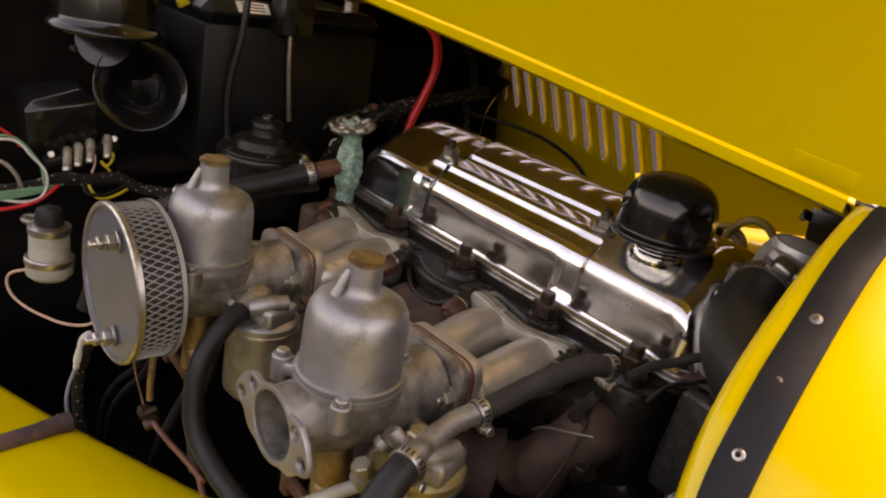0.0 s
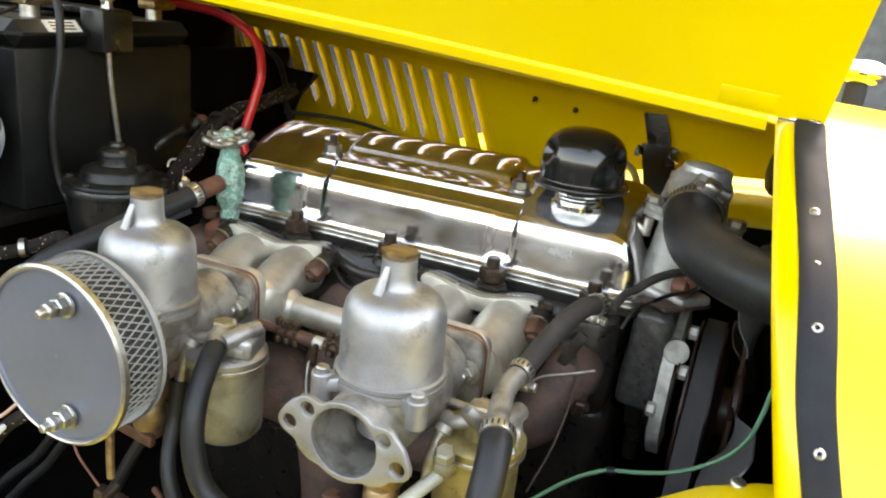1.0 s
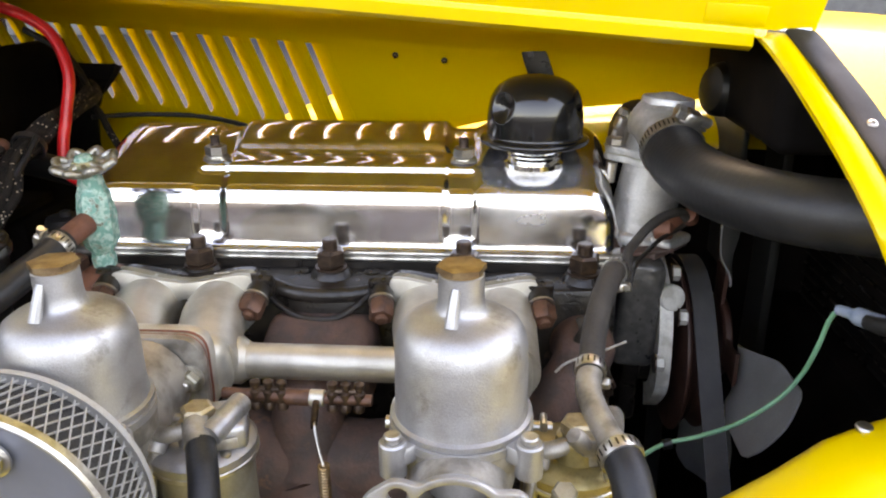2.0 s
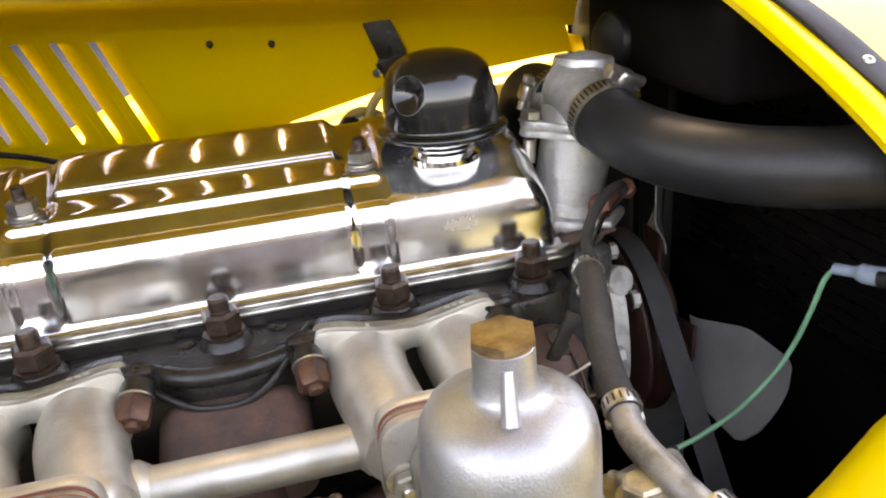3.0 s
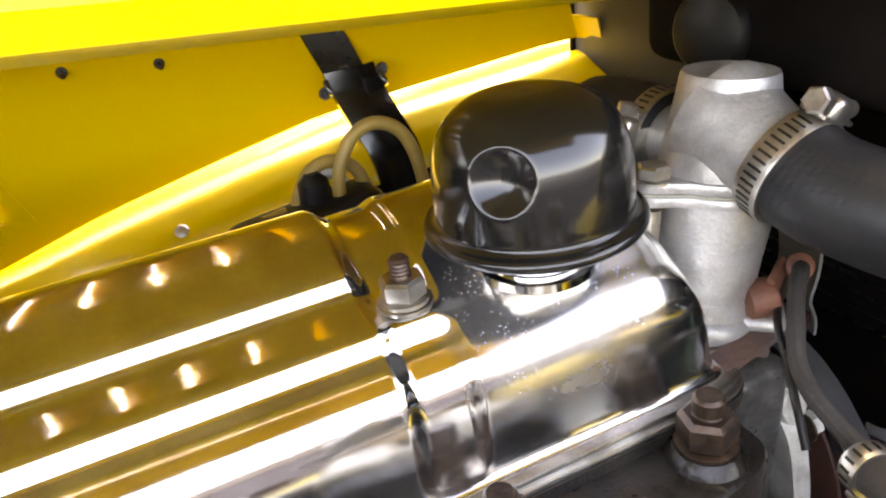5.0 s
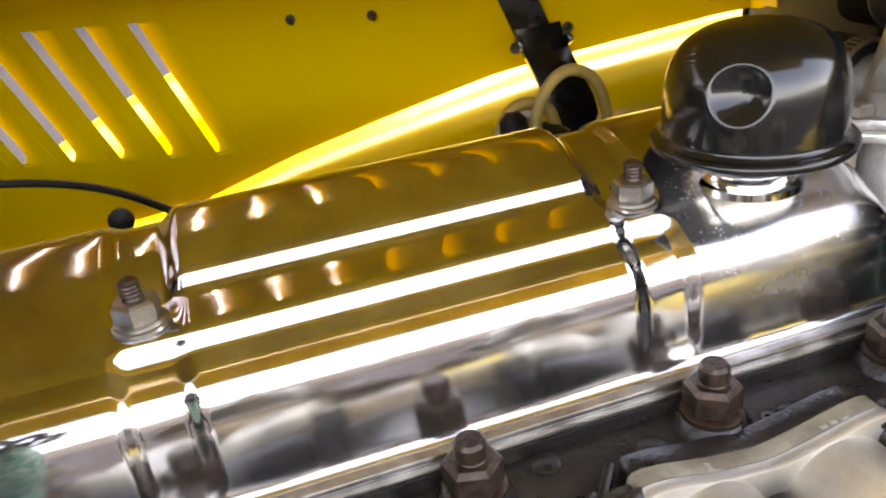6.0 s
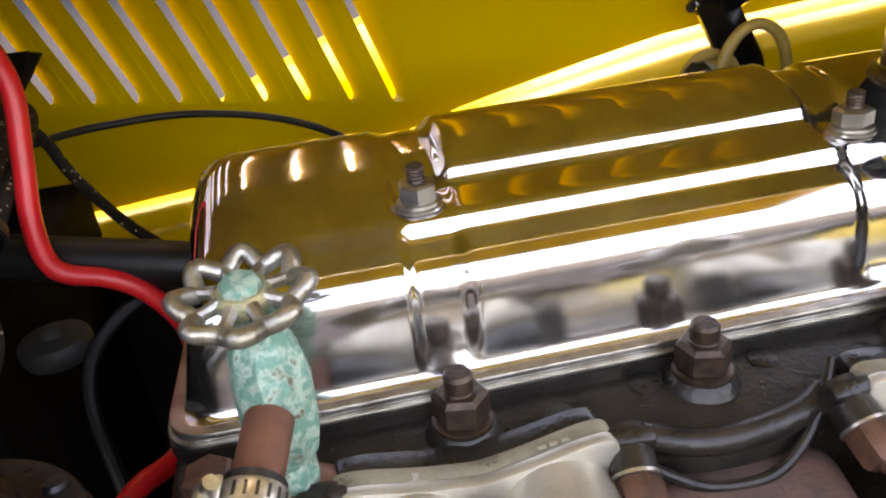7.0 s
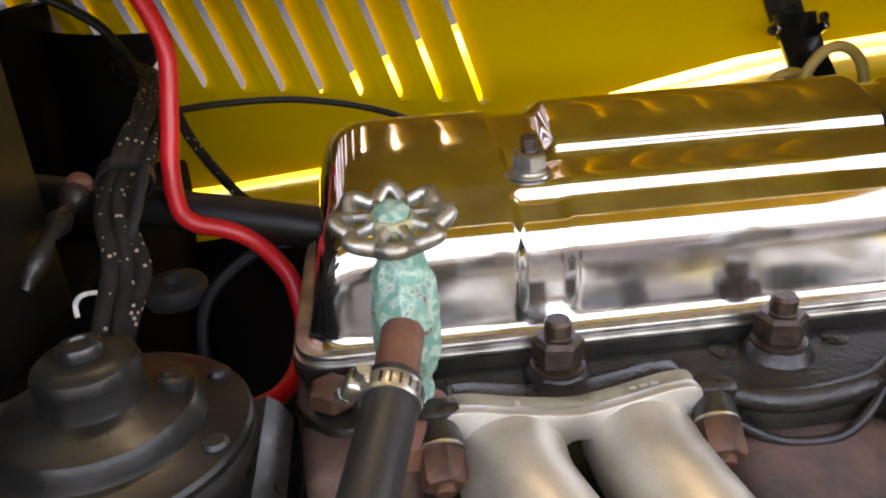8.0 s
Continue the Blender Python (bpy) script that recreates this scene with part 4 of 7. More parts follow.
def oil_cap():
    c = Vector((0.1575, -0.003, 0.0))
    root = thing("oil_filler_cap", "domed gloss black oil filler cap with round dimples", "filler cap", (c.x, c.y, 0.785))
    thread = [(0.0235, 0), (0.0235, 0.0035)] + [(0.0212 if k % 2 else 0.0203, 0.0050 + 0.0016 * k) for k in range(10)]
    part("neck", lathe(thread, (c.x, c.y, 0.7880), (0, 0, 1), 48), CHROME, root, "bright chrome filler neck")
    prof = [(0.022, 0.8080), (0.032, 0.8068), (0.0400, 0.8066), (0.0420, 0.8076), (0.0425, 0.8094), (0.0416, 0.8110), (0.0388, 0.8120), (0.0374, 0.8138), (0.0374, 0.8180), (0.0374, 0.8240), (0.0370, 0.8305), (0.0360, 0.8365), (0.0342, 0.8425), (0.0310, 0.8480), (0.0262, 0.8525), (0.0196, 0.8558), (0.0110, 0.8578), (0.0006, 0.8585)]
    fine = [(p.x, p.y) for p in smooth_line([(r, h, 0) for r, h in prof], 6)]
    bm = lathe(fine, (c.x, c.y, 0), (0, 0, 1), 220)
    for v in bm.verts:
        for ang in (223, 343, 103):
            a = radians(ang)
            way = Vector((math.cos(a), math.sin(a), 0.42)).normalized()
            centre = c + Vector((0.0340 * math.cos(a), 0.0340 * math.sin(a), 0.8350))
            off = v.co - centre
            d = (off - way * off.dot(way)).length
            if v.co.z > 0.8125 and off.length < 0.022 and d < 0.0136:
                # a dished face pressed into the dome, with a crisp rim
                sag = 0.0016 - 0.0050 * (1 - (d / 0.0128) ** 2)
                gap = off.dot(way) - sag
                if gap > 0:
                    v.co -= way * gap * step01(0.0136, 0.0122, d)
    part("dome", bm, BLACK_GLOSS, root, sharp=70)
    return root


oil_cap()


# ---- inlet manifold ----
def inlet_manifold():
    root = thing("inlet_manifold", "cast aluminium twin inlet manifold with a balance tube", "inlet manifold", (0.01, -0.12, 0.69))
    for xc, carb_x in ((-0.1015, -0.085), (0.1085, 0.114)):
        a, b = xc - 0.0555, xc + 0.0515
        # bow-tie flange against the head
        out = [(a, 0.7250), (a + 0.012, 0.7245), (a + 0.034, 0.7195), (xc, 0.7165), (b - 0.034, 0.7195), (b - 0.012, 0.7245), (b, 0.7250), (b + 0.001, 0.712), (b - 0.004, 0.685), (b - 0.02, 0.672), (xc + 0.013, 0.674), (xc + 0.0055, 0.7035), (xc - 0.0055, 0.7035), (xc - 0.013, 0.674), (a + 0.02, 0.672), (a + 0.004, 0.685), (a - 0.001, 0.712)]
        m = Matrix(((1, 0, 0, 0), (0, 0, -1, -0.0800), (0, 1, 0, 0), (0, 0, 0, 1)))
        part("flange_back", plate(rounded_outline(out, 0.006, 3), 0.0078, m, 0.0008), DUSTY_ALLOY, root, "dusty olive top of the flange")
        part("flange", plate(rounded_outline(out, 0.006, 3), 0.0060, Matrix.Translation((0, -0.0080, 0.0004)) @ m, 0.0012), MANIFOLD, root)
        part("casting_mark", joined(*[box((0.003, 0.0014, 0.0005), (b - 0.028 + 0.0045 * k, -0.088, 0.7235 + 0.0006 * k), 0.0) for k in range(3)]), MANIFOLD, root)
        for x in (xc - 0.0285, xc + 0.0275):
            end = carb_x + (x - xc) * 0.90
            part("runner", tube([(x, -0.084, 0.6965), (x, -0.110, 0.6970), (x + (end - x) * 0.45, -0.138, 0.6945), (end, -0.168, 0.6920)], lambda s: 0.0242 - 0.0028 * s, 30), MANIFOLD, root)
        dy = 0.0062 if carb_x > 0 else 0.0
        part("plenum", box((0.084, 0.030, 0.046), (carb_x, -0.166 + dy, 0.6905), 0.014, None, 5), MANIFOLD, root)
        out = rounded_outline([(carb_x - 0.041, 0.664), (carb_x + 0.037, 0.664), (carb_x + 0.037, 0.7255), (carb_x - 0.041, 0.7255)], 0.016, 7)
        def ply(y0, t, grow, name, mat):
            o2 = [(carb_x - 0.002 + (x - carb_x + 0.002) * grow, 0.695 + (z - 0.695) * grow) for x, z in out]
            mm = Matrix(((1, 0, 0, 0), (0, 0, -1, y0 + dy), (0, 1, 0, 0), (0, 0, 0, 1)))
            part(name, plate(o2, t, mm, 0.0010), mat, root)
        ply(-0.1760, 0.0075, 1.0, "carburettor_flange", MANIFOLD)
        ply(-0.1836, 0.0012, 0.985, "gasket", GASKET)
        ply(-0.1849, 0.0040, 0.97, "insulator", CARB_BODY)
        ply(-0.1890, 0.0010, 0.985, "gasket", GASKET)
    part("balance_tube", tube([(-0.055, -0.146, 0.684), (0.0, -0.146, 0.684), (0.080, -0.146, 0.684)], lambda s: 0.0122, 26), MANIFOLD, root)
    part("collar", lathe([(0.0125, -0.010), (0.0165, -0.008), (0.0165, 0.003), (0.0145, 0.006), (0.0125, 0.009)], (-0.046, -0.146, 0.684), (1, 0, 0), 28), MANIFOLD, root)
    part("collar", lathe([(0.0125, -0.009), (0.0165, -0.005), (0.0165, 0.008)], (0.074, -0.146, 0.684), (1, 0, 0), 28), MANIFOLD, root)
    return root


inlet_manifold()


def manifold_nut():
    root = thing("manifold_clamp", "rust brown nut on a black manifold clamp", "clamp nut", (0, 0, 0), "manifold clamps")
    way = Vector((0.0, -0.90, -0.42)).normalized()
    dog = joined(tube([way * -0.018, way * -0.010, way * 0.0], lambda s: 0.0085 + 0.001 * s, 16), box((0.020, 0.008, 0.020), way * -0.012, 0.003, (24, 0, 0)))
    part("dog", dog, BLACK_IRON, root)
    part("washer", lathe([(0.0098, 0), (0.0098, 0.0014)], way * 0.0005, way, 20), STEEL, root)
    part("nut", hexagon(0.0095, 0.0145, way * 0.002, way, 0.1, 0.3), RUST_NUT, root, "rust brown long hexagon nut")
    part("stud", lathe([(0.0045, 0), (0.0045, 0.002), (0.0034, 0.003)], way * 0.0165, way, 14), RUST_NUT, root)
    return root


nut0 = manifold_nut()
nut0.matrix_basis = Matrix.Translation((-0.160, -0.098, 0.7120))
for x in (-0.0455, 0.0475, 0.1625):
    copy_thing(nut0, Matrix.Translation((x, -0.098, 0.7095)) @ Matrix.Rotation(radians(6 if x > 0 else -8), 4, "Z"))


# ---- exhaust manifold ----
def exhaust():
    root = thing("exhaust_manifold", "rough rust-brown cast iron exhaust manifold under the inlet", "exhaust manifold", (0, -0.11, 0.62))
    part("centre_port", joined(box((0.084, 0.058, 0.050), (0.002, -0.104, 0.6655), 0.014, (20, 0, 0), 4), tube([(0.0, -0.10, 0.668), (0.0, -0.135, 0.645), (0.0, -0.155, 0.60)], 0.026, 20, wander=0.003)), RUST, root)
    part("log", tube([(-0.20, -0.13, 0.600), (-0.12, -0.140, 0.606), (0.0, -0.146, 0.606), (0.095, -0.130, 0.600), (0.130, -0.104, 0.596)], lambda s: 0.031 + 0.003 * math.sin(s * 20), 22, wander=0.004), RUST, root)
    part("front_port", tube([(0.196, -0.068, 0.672), (0.193, -0.096, 0.668), (0.183, -0.110, 0.652), (0.164, -0.106, 0.624), (0.135, -0.098, 0.602)], lambda s: 0.0215 + 0.0025 * math.sin(s * 11), 24, wander=0.0055), RUST, root)
    part("rear_port", tube([(-0.185, -0.07, 0.672), (-0.183, -0.100, 0.664), (-0.17, -0.125, 0.640)], 0.024, 20, wander=0.003), RUST, root)
    part("down_pipe", tube([(0.0, -0.15, 0.60), (0.02, -0.16, 0.54), (0.02, -0.15, 0.42)], 0.03, 20, wander=0.002), RUST, root)
    arm = part("bracket", joined(box((0.010, 0.004, 0.056), (0.2010, -0.106, 0.6790), 0.0015, (0, -22, 0)), box((0.009, 0.004, 0.034), (0.1965, -0.108, 0.7000), 0.0015, (0, 26, 0))), DUSTY_IRON, root, "forked dusty bracket")
    part("bolt", joined(hexagon(0.0068, 0.006, (0.2105, -0.108, 0.6540), (0.1, -1, -0.2)), lathe([(0.0035, 0), (0.0035, 0.010)], (0.2105, -0.110, 0.6535), (0.1, -1, -0.2), 12)), BRONZE_NUT, arm)
    part("plug", joined(hexagon(0.009, 0.009, (0.206, -0.096, 0.650), (0.3, -0.95, -0.2)), lathe([(0.0065, 0), (0.0065, 0.02)], (0.204, -0.08, 0.653), (0.1, -0.95, -0.2), 14)), RUST_NUT, root)
    return root


exhaust()


# ---- carburettors ----
def carburettor(with_mouth):
    """Built about its own vertical axis: local x along the engine, the mouth towards -y."""
    root = thing("carburettor", "satin aluminium side-draught carburettor with a brass-capped dashpot", "carburettor", (0, 0, 0), "carburettor pair")
    z0 = 0.7215
    part("dashpot", lathe([(0.0355, z0), (0.0362, z0 + 0.0012), (0.0362, z0 + 0.0035), (0.0342, z0 + 0.0045), (0.0336, z0 + 0.008), (0.0333, z0 + 0.030), (0.0330, z0 + 0.040), (0.0318, z0 + 0.0465), (0.0290, z0 + 0.0518), (0.0240, z0 + 0.0552), (0.0180, z0 + 0.0570), (0.0135, z0 + 0.0582), (0.0119, z0 + 0.0605), (0.0113, z0 + 0.066), (0.0111, z0 + 0.0775), (0.0102, z0 + 0.0782)], (0, 0, 0), (0, 0, 1), 64), CARB, root, sharp=50)
    part("vent_rib", tube([(-0.004, -0.0175, z0 + 0.0565), (-0.003, -0.0135, z0 + 0.066), (-0.002, -0.0105, z0 + 0.0735)], lambda s: 0.0034 - 0.0012 * s, 10), CARB, root)
    part("damper_cap", joined(hexagon(0.0124, 0.0036, (0, 0, z0 + 0.0790), (0, 0, 1), 0.12, 0.25), lathe([(0.0108, 0), (0.0108, 0.0012)], (0, 0, z0 + 0.0780), (0, 0, 1), 24)), BRASS, root, "brass hexagon damper cap")
    # base ring and screw lugs
    part("base_ring", lathe([(0.0350, z0 - 0.0060), (0.0368, z0 - 0.0050), (0.0368, z0 - 0.0006), (0.0355, z0 - 0.0002)], (0, 0, 0), (0, 0, 1), 64), CARB, root)
    for lx, ly in ((-0.031, -0.032), (0.034, -0.029), (0.004, 0.040)):
        lug = part("screw_lug", joined(lathe([(0.0068, z0 - 0.014), (0.0068, z0 + 0.003), (0.006, z0 + 0.0038)], (lx, ly, 0), (0, 0, 1), 20), box((0.013, 0.016, 0.010), (lx * 0.82, ly * 0.82, z0 - 0.004), 0.002, (0, 0, math.degrees(math.atan2(ly, lx)) + 90))), CARB, root)
        part("screw", joined(lathe([(0.0038, 0), (0.0044, 0.001), (0.0044, 0.0032), (0.0036, 0.0040)], (lx, ly, z0 + 0.0037), (0, 0, 1), 16)), STEEL, lug)
    # body casting: throat along y
    zc = 0.6965
    part("throat", lathe([(0.0225, -0.052), (0.0240, -0.052), (0.0242, -0.040), (0.0250, -0.030), (0.0285, -0.012), (0.0310, 0.020), (0.0290, 0.045), (0.0285, 0.068), (0.0225, 0.068)], (0, 0, zc), (0, 1, 0), 48, close=False), CARB_BODY, root)
    part("bore", lathe([(0.0226, -0.052), (0.0226, -0.022), (0.0226, 0.066), (0.0, 0.066)], (0, 0, zc), (0, 1, 0), 48, close=False), CARB_BODY, root)
    part("piston", lathe([(0.0205, 0), (0.0205, 0.055)], (0, 0.002, zc - 0.017), (0, 0, 1), 40), CARB, root)
    part("chamber", lathe([(0.0355, z0 - 0.0175), (0.0362, z0 - 0.0160), (0.0362, z0 - 0.0058)], (0, 0, 0), (0, 0, 1), 48), CARB_BODY, root)
    part("rear_neck", box((0.042, 0.020, 0.048), (-0.002, 0.062, 0.6955), 0.012, None, 4), CARB_BODY, root)
    out = rounded_outline([(-0.041, 0.664), (0.037, 0.664), (0.037, 0.7255), (-0.041, 0.7255)], 0.017, 7)
    fl = part("rear_flange", plate(out, 0.0065, Matrix(((1, 0, 0, 0), (0, 0, -1, 0.0765), (0, 1, 0, 0), (0, 0, 0, 1))), 0.0014), CARB_BODY, root)
    for bx, bz in ((0.0275, 0.6985), (-0.031, 0.6930)):
        part("washer", lathe([(0.0092, 0), (0.0092, 0.0014), (0.0080, 0.0018)], (bx, 0.0698, bz), (0, -1, 0), 22), STEEL, fl)
        part("nut", hexagon(0.0072, 0.0065, (bx, 0.0680, bz), (0, -1, 0), 0.12, 0.2), GOLD_BOWL, fl)
        part("stud", lathe([(0.0036, 0), (0.0036, 0.004), (0.0028, 0.0048)], (bx, 0.0616, bz), (0, -1, 0), 14), STEEL, fl)
    # spindle, lever and jet below
    part("spindle", lathe([(0.0038, -0.046), (0.0038, 0.050)], (0, 0.040, 0.688), (1, 0, 0), 14), STEEL, root)
    part("lever", box((0.004, 0.012, 0.030), (0.045, 0.040, 0.680), 0.0015), STEEL, root)
    part("lever", box((0.004, 0.026, 0.010), (-0.042, 0.034, 0.681), 0.0015), STEEL, root)
    part("jet", joined(lathe([(0.0100, 0.612), (0.0125, 0.620), (0.0125, 0.636), (0.0105, 0.640), (0.0145, 0.644), (0.0145, 0.656), (0.012, 0.672)], (0.004, -0.006, 0), (0, 0, 1), 22), hexagon(0.0125, 0.010, (0.004, -0.006, 0.628))), BRASS, root, "tarnished brass jet housing")
    part("jet_lever", joined(box((0.046, 0.006, 0.010), (-0.006, -0.016, 0.617), 0.0015, (0, 8, 0)), box((0.010, 0.012, 0.018), (-0.030, -0.014, 0.616), 0.002)), RUST_NUT, root)
    if with_mouth:
        # oval air-filter flange with four holes round the throat
        pins = ((-0.0385, 0.0020), (0.0365, -0.0045), (-0.0260, 0.0145), (0.0262, 0.0108))
        reach = []
        for k in range(120):
            a = 2 * math.pi * k / 120
            far = 0.0262
            for px, pz, q in [(px, pz, 0.0088) for px, pz in pins] + [(-0.0325, 0.0085, 0.0100), (0.0315, 0.0035, 0.0100), (-0.018, -0.004, 0.0165), (0.018, -0.006, 0.0165)]:
                along, off = px * math.cos(a) + pz * math.sin(a), pz * math.cos(a) - px * math.sin(a)
                if abs(off) < q and along > 0:
                    far = max(far, along + math.sqrt(q * q - off * off))
            reach.append(far)
        reach = [(reach[k - 2] + 2 * reach[k - 1] + 3 * reach[k] + 2 * reach[(k + 1) % 120] + reach[(k + 2) % 120]) / 9 for k in range(120)]
        lobes = [(reach[k] * math.cos(2 * math.pi * k / 120), zc + reach[k] * math.sin(2 * math.pi * k / 120)) for k in range(120)]
        holes = [(0, zc, 0.0226)] + [(px, zc + pz, 0.0049) for px, pz in pins]
        part("mouth_flange", plate(lobes, 0.0042, Matrix(((1, 0, 0, 0), (0, 0, -1, -0.0505), (0, 1, 0, 0), (0, 0, 0, 1))), 0.0007, holes), CARB, root, "flat four-hole air filter flange")
    return root


front_carb = carburettor(True)
front_carb.matrix_basis = Matrix.Translation((0.1140, -0.2600, 0))
rear_carb = carburettor(False)
rear_carb.matrix_basis = Matrix.Translation((-0.0850, -0.2660, 0))
rear_carb["label"] = "satin aluminium side-draught carburettor wearing a round air filter"


def float_bowl(x, y, front):
    root = thing("float_bowl", "tan plated float bowl with a cast lid and banjo bolt", "float bowl", (x, y, 0.62), "float bowls")
    part("bowl", lathe([(0.012, 0.612), (0.022, 0.614), (0.0268, 0.620), (0.0275, 0.630), (0.0275, 0.680)], (x, y, 0), (0, 0, 1), 44), GILT if front else GOLD_BOWL, root)
    lid = part("lid", joined(lathe([(0.0300, 0.6785), (0.0305, 0.6800), (0.0305, 0.6845), (0.0280, 0.6872), (0.0200, 0.6890)], (x, y, 0), (0, 0, 1), 44), lathe([(0.0125, 0.686), (0.0115, 0.700), (0.0100, 0.7015)], (x + 0.002, y - 0.006, 0), (0, 0, 1), 28)), GILT if front else CARB, root)
    # squared boss on the lid, with a rounded ridge along its edge and a sunk pocket in its side
    part("boss", joined(box((0.026, 0.032, 0.016), (x + 0.0135, y + 0.001, 0.6945), 0.004, (0, 0, 18), 3), tube([(x + 0.0215, y + 0.008, 0.7050), (x + 0.0190, y - 0.006, 0.7048), (x + 0.0135, y - 0.020, 0.7015)], 0.0066, 16)), CARB if not front else CARB_BODY, lid)
    part("pocket", box((0.013, 0.0012, 0.007), (x + 0.0195, y - 0.0150, 0.6930), 0.0005, (0, 0, 18)), CARB_BODY, lid)
    for ang in (200, 320, 80):
        a = radians(ang)
        part("screw", lathe([(0.0032, 0), (0.0032, 0.0016), (0.002, 0.0024)], (x + 0.0255 * math.cos(a), y + 0.0255 * math.sin(a), 0.6865), (0, 0, 1), 12), STEEL, lid)
    part("rim", lathe([(0.0288, 0.6760), (0.0310, 0.6770), (0.0310, 0.6790), (0.0300, 0.6800)], (x, y, 0), (0, 0, 1), 44), STEEL, root)
    part("banjo_bolt", joined(hexagon(0.0094, 0.0080, (x + 0.002, y - 0.006, 0.7030), (0, 0, 1), 0.14, 0.1), lathe([(0.0112, 0), (0.0112, 0.002), (0.0085, 0.0026), (0.0085, 0.0040)], (x + 0.002, y - 0.006, 0.6995), (0, 0, 1), 24)), PALE_BRASS, root, "pale brassy hexagon banjo bolt")
    part("union", joined(tube([(x - 0.004, y - 0.012, 0.6990), (x - 0.012, y - 0.014, 0.6970), (x - 0.019, y - 0.012, 0.6950), (x - 0.0225, y - 0.006, 0.6930)], 0.0048, 12), lathe([(0.0058, 0), (0.0062, 0.001), (0.0062, 0.005), (0.0052, 0.006)], (x - 0.0185, y - 0.0150, 0.6930), (-0.2, -0.55, -0.8), 16)), CARB_BODY, root)
    part("overflow_pipe", tube([(x - 0.0150, y - 0.0120, 0.6955), (x - 0.0200, y - 0.0170, 0.6880), (x - 0.0228, y - 0.0215, 0.6760), (x - 0.0245, y - 0.0250, 0.6540)], 0.0042, 14), STEEL, root, "bare metal overflow pipe")
    return root


float_bowl(-0.0345, -0.2400, False)
float_bowl(0.1735, -0.2400, True)


def air_filter():
    c = Vector((-0.0945, 0, 0.7015))
    root = thing("air_filter", "round pancake air filter with a grey face and expanded mesh rim", "air filter", (c.x, -0.33, c.z))
    r = 0.0630
    f, b = -0.3400, -0.3060
    part("face", lathe([(0.0005, 0.0010), (r - 0.004, 0.0006), (r - 0.0035, -0.0012), (r - 0.001, -0.0016), (r + 0.0006, -0.0004), (r + 0.0008, 0.0030), (r - 0.0006, 0.0042)], (c.x, f, c.z), (0, 1, 0), 96, close=False), GREY_FACE, root, sharp=25)
    part("front_rim", lathe([(r - 0.0022, -0.0013), (r - 0.0006, -0.0021), (r + 0.0011, -0.0008), (r + 0.0012, 0.0030), (r - 0.001, 0.0036)], (c.x, f, c.z), (0, 1, 0), 96, close=False), STEEL, root, "thin bright rolled rim")
    part("back_plate", lathe([(0.001, 0), (r - 0.002, 0), (r + 0.001, -0.003), (r + 0.001, 0.0005), (r - 0.002, 0.0020), (0.001, 0.002)], (c.x, b, c.z), (0, 1, 0), 96, close=False), MESH, root)
    part("gauze", lathe([(r - 0.006, 0.001), (r - 0.006, 0.0355)], (c.x, f, c.z), (0, 1, 0), 72, close=False), FILTER_CORE, root, "dark oiled filter element")
    # expanded metal: two families of slanting strands round the rim
    n, rows = 66, 4
    bm = bmesh.new()
    depth = (b - 0.003) - (f + 0.0045)
    for fam in (1, -1):
        for k in range(n):
            a0 = 2 * math.pi * k / n
            last = None
            for j in range(rows * 2 + 1):
                g = j / (rows * 2)
                a = a0 + fam * g * 2 * math.pi / n * rows * 0.55
                y = f + 0.0045 + depth * g
                ring = []
                for dr, da in ((-0.0008, -0.0056), (0.0002, -0.0056), (0.0002, 0.0056), (-0.0008, 0.0056)):
                    rr = r - 0.0012 + dr + 0.0003 * fam
                    ring.append(bm.verts.new((c.x + rr * math.cos(a + da), y, c.z + rr * math.sin(a + da))))
                if last:
                    for q in range(4):
                        bm.faces.new((last[q], last[(q + 1) % 4], ring[(q + 1) % 4], ring[q]))
                last = ring
    part("expanded_mesh", bm, MESH, root, "diamond expanded-metal mesh rim", sharp=80)
    for bx, bz in ((-0.0795, 0.7430), (-0.0835, 0.6610)):
        bolt = part("bolt", joined(lathe([(0.0030, 0.0), (0.0030, 0.020), (0.0022, 0.021)], (bx, f - 0.001, bz), (0, -1, 0), 14), lathe([(0.0085, 0), (0.0085, 0.0014), (0.0075, 0.002)], (bx, f - 0.0012, bz), (0, -1, 0), 20)), WORN_CHROME, root)
        part("nut", hexagon(0.0068, 0.0062, (bx, f - 0.0034, bz), (0, -1, 0), 0.12, 0.3), WORN_CHROME, bolt)
        part("lock_nut", lathe([(0.0045, 0), (0.0052, 0.001), (0.0052, 0.004), (0.004, 0.005)], (bx, f - 0.0115, bz), (0, -1, 0), 16), WORN_CHROME, bolt)
    return root


air_filter()


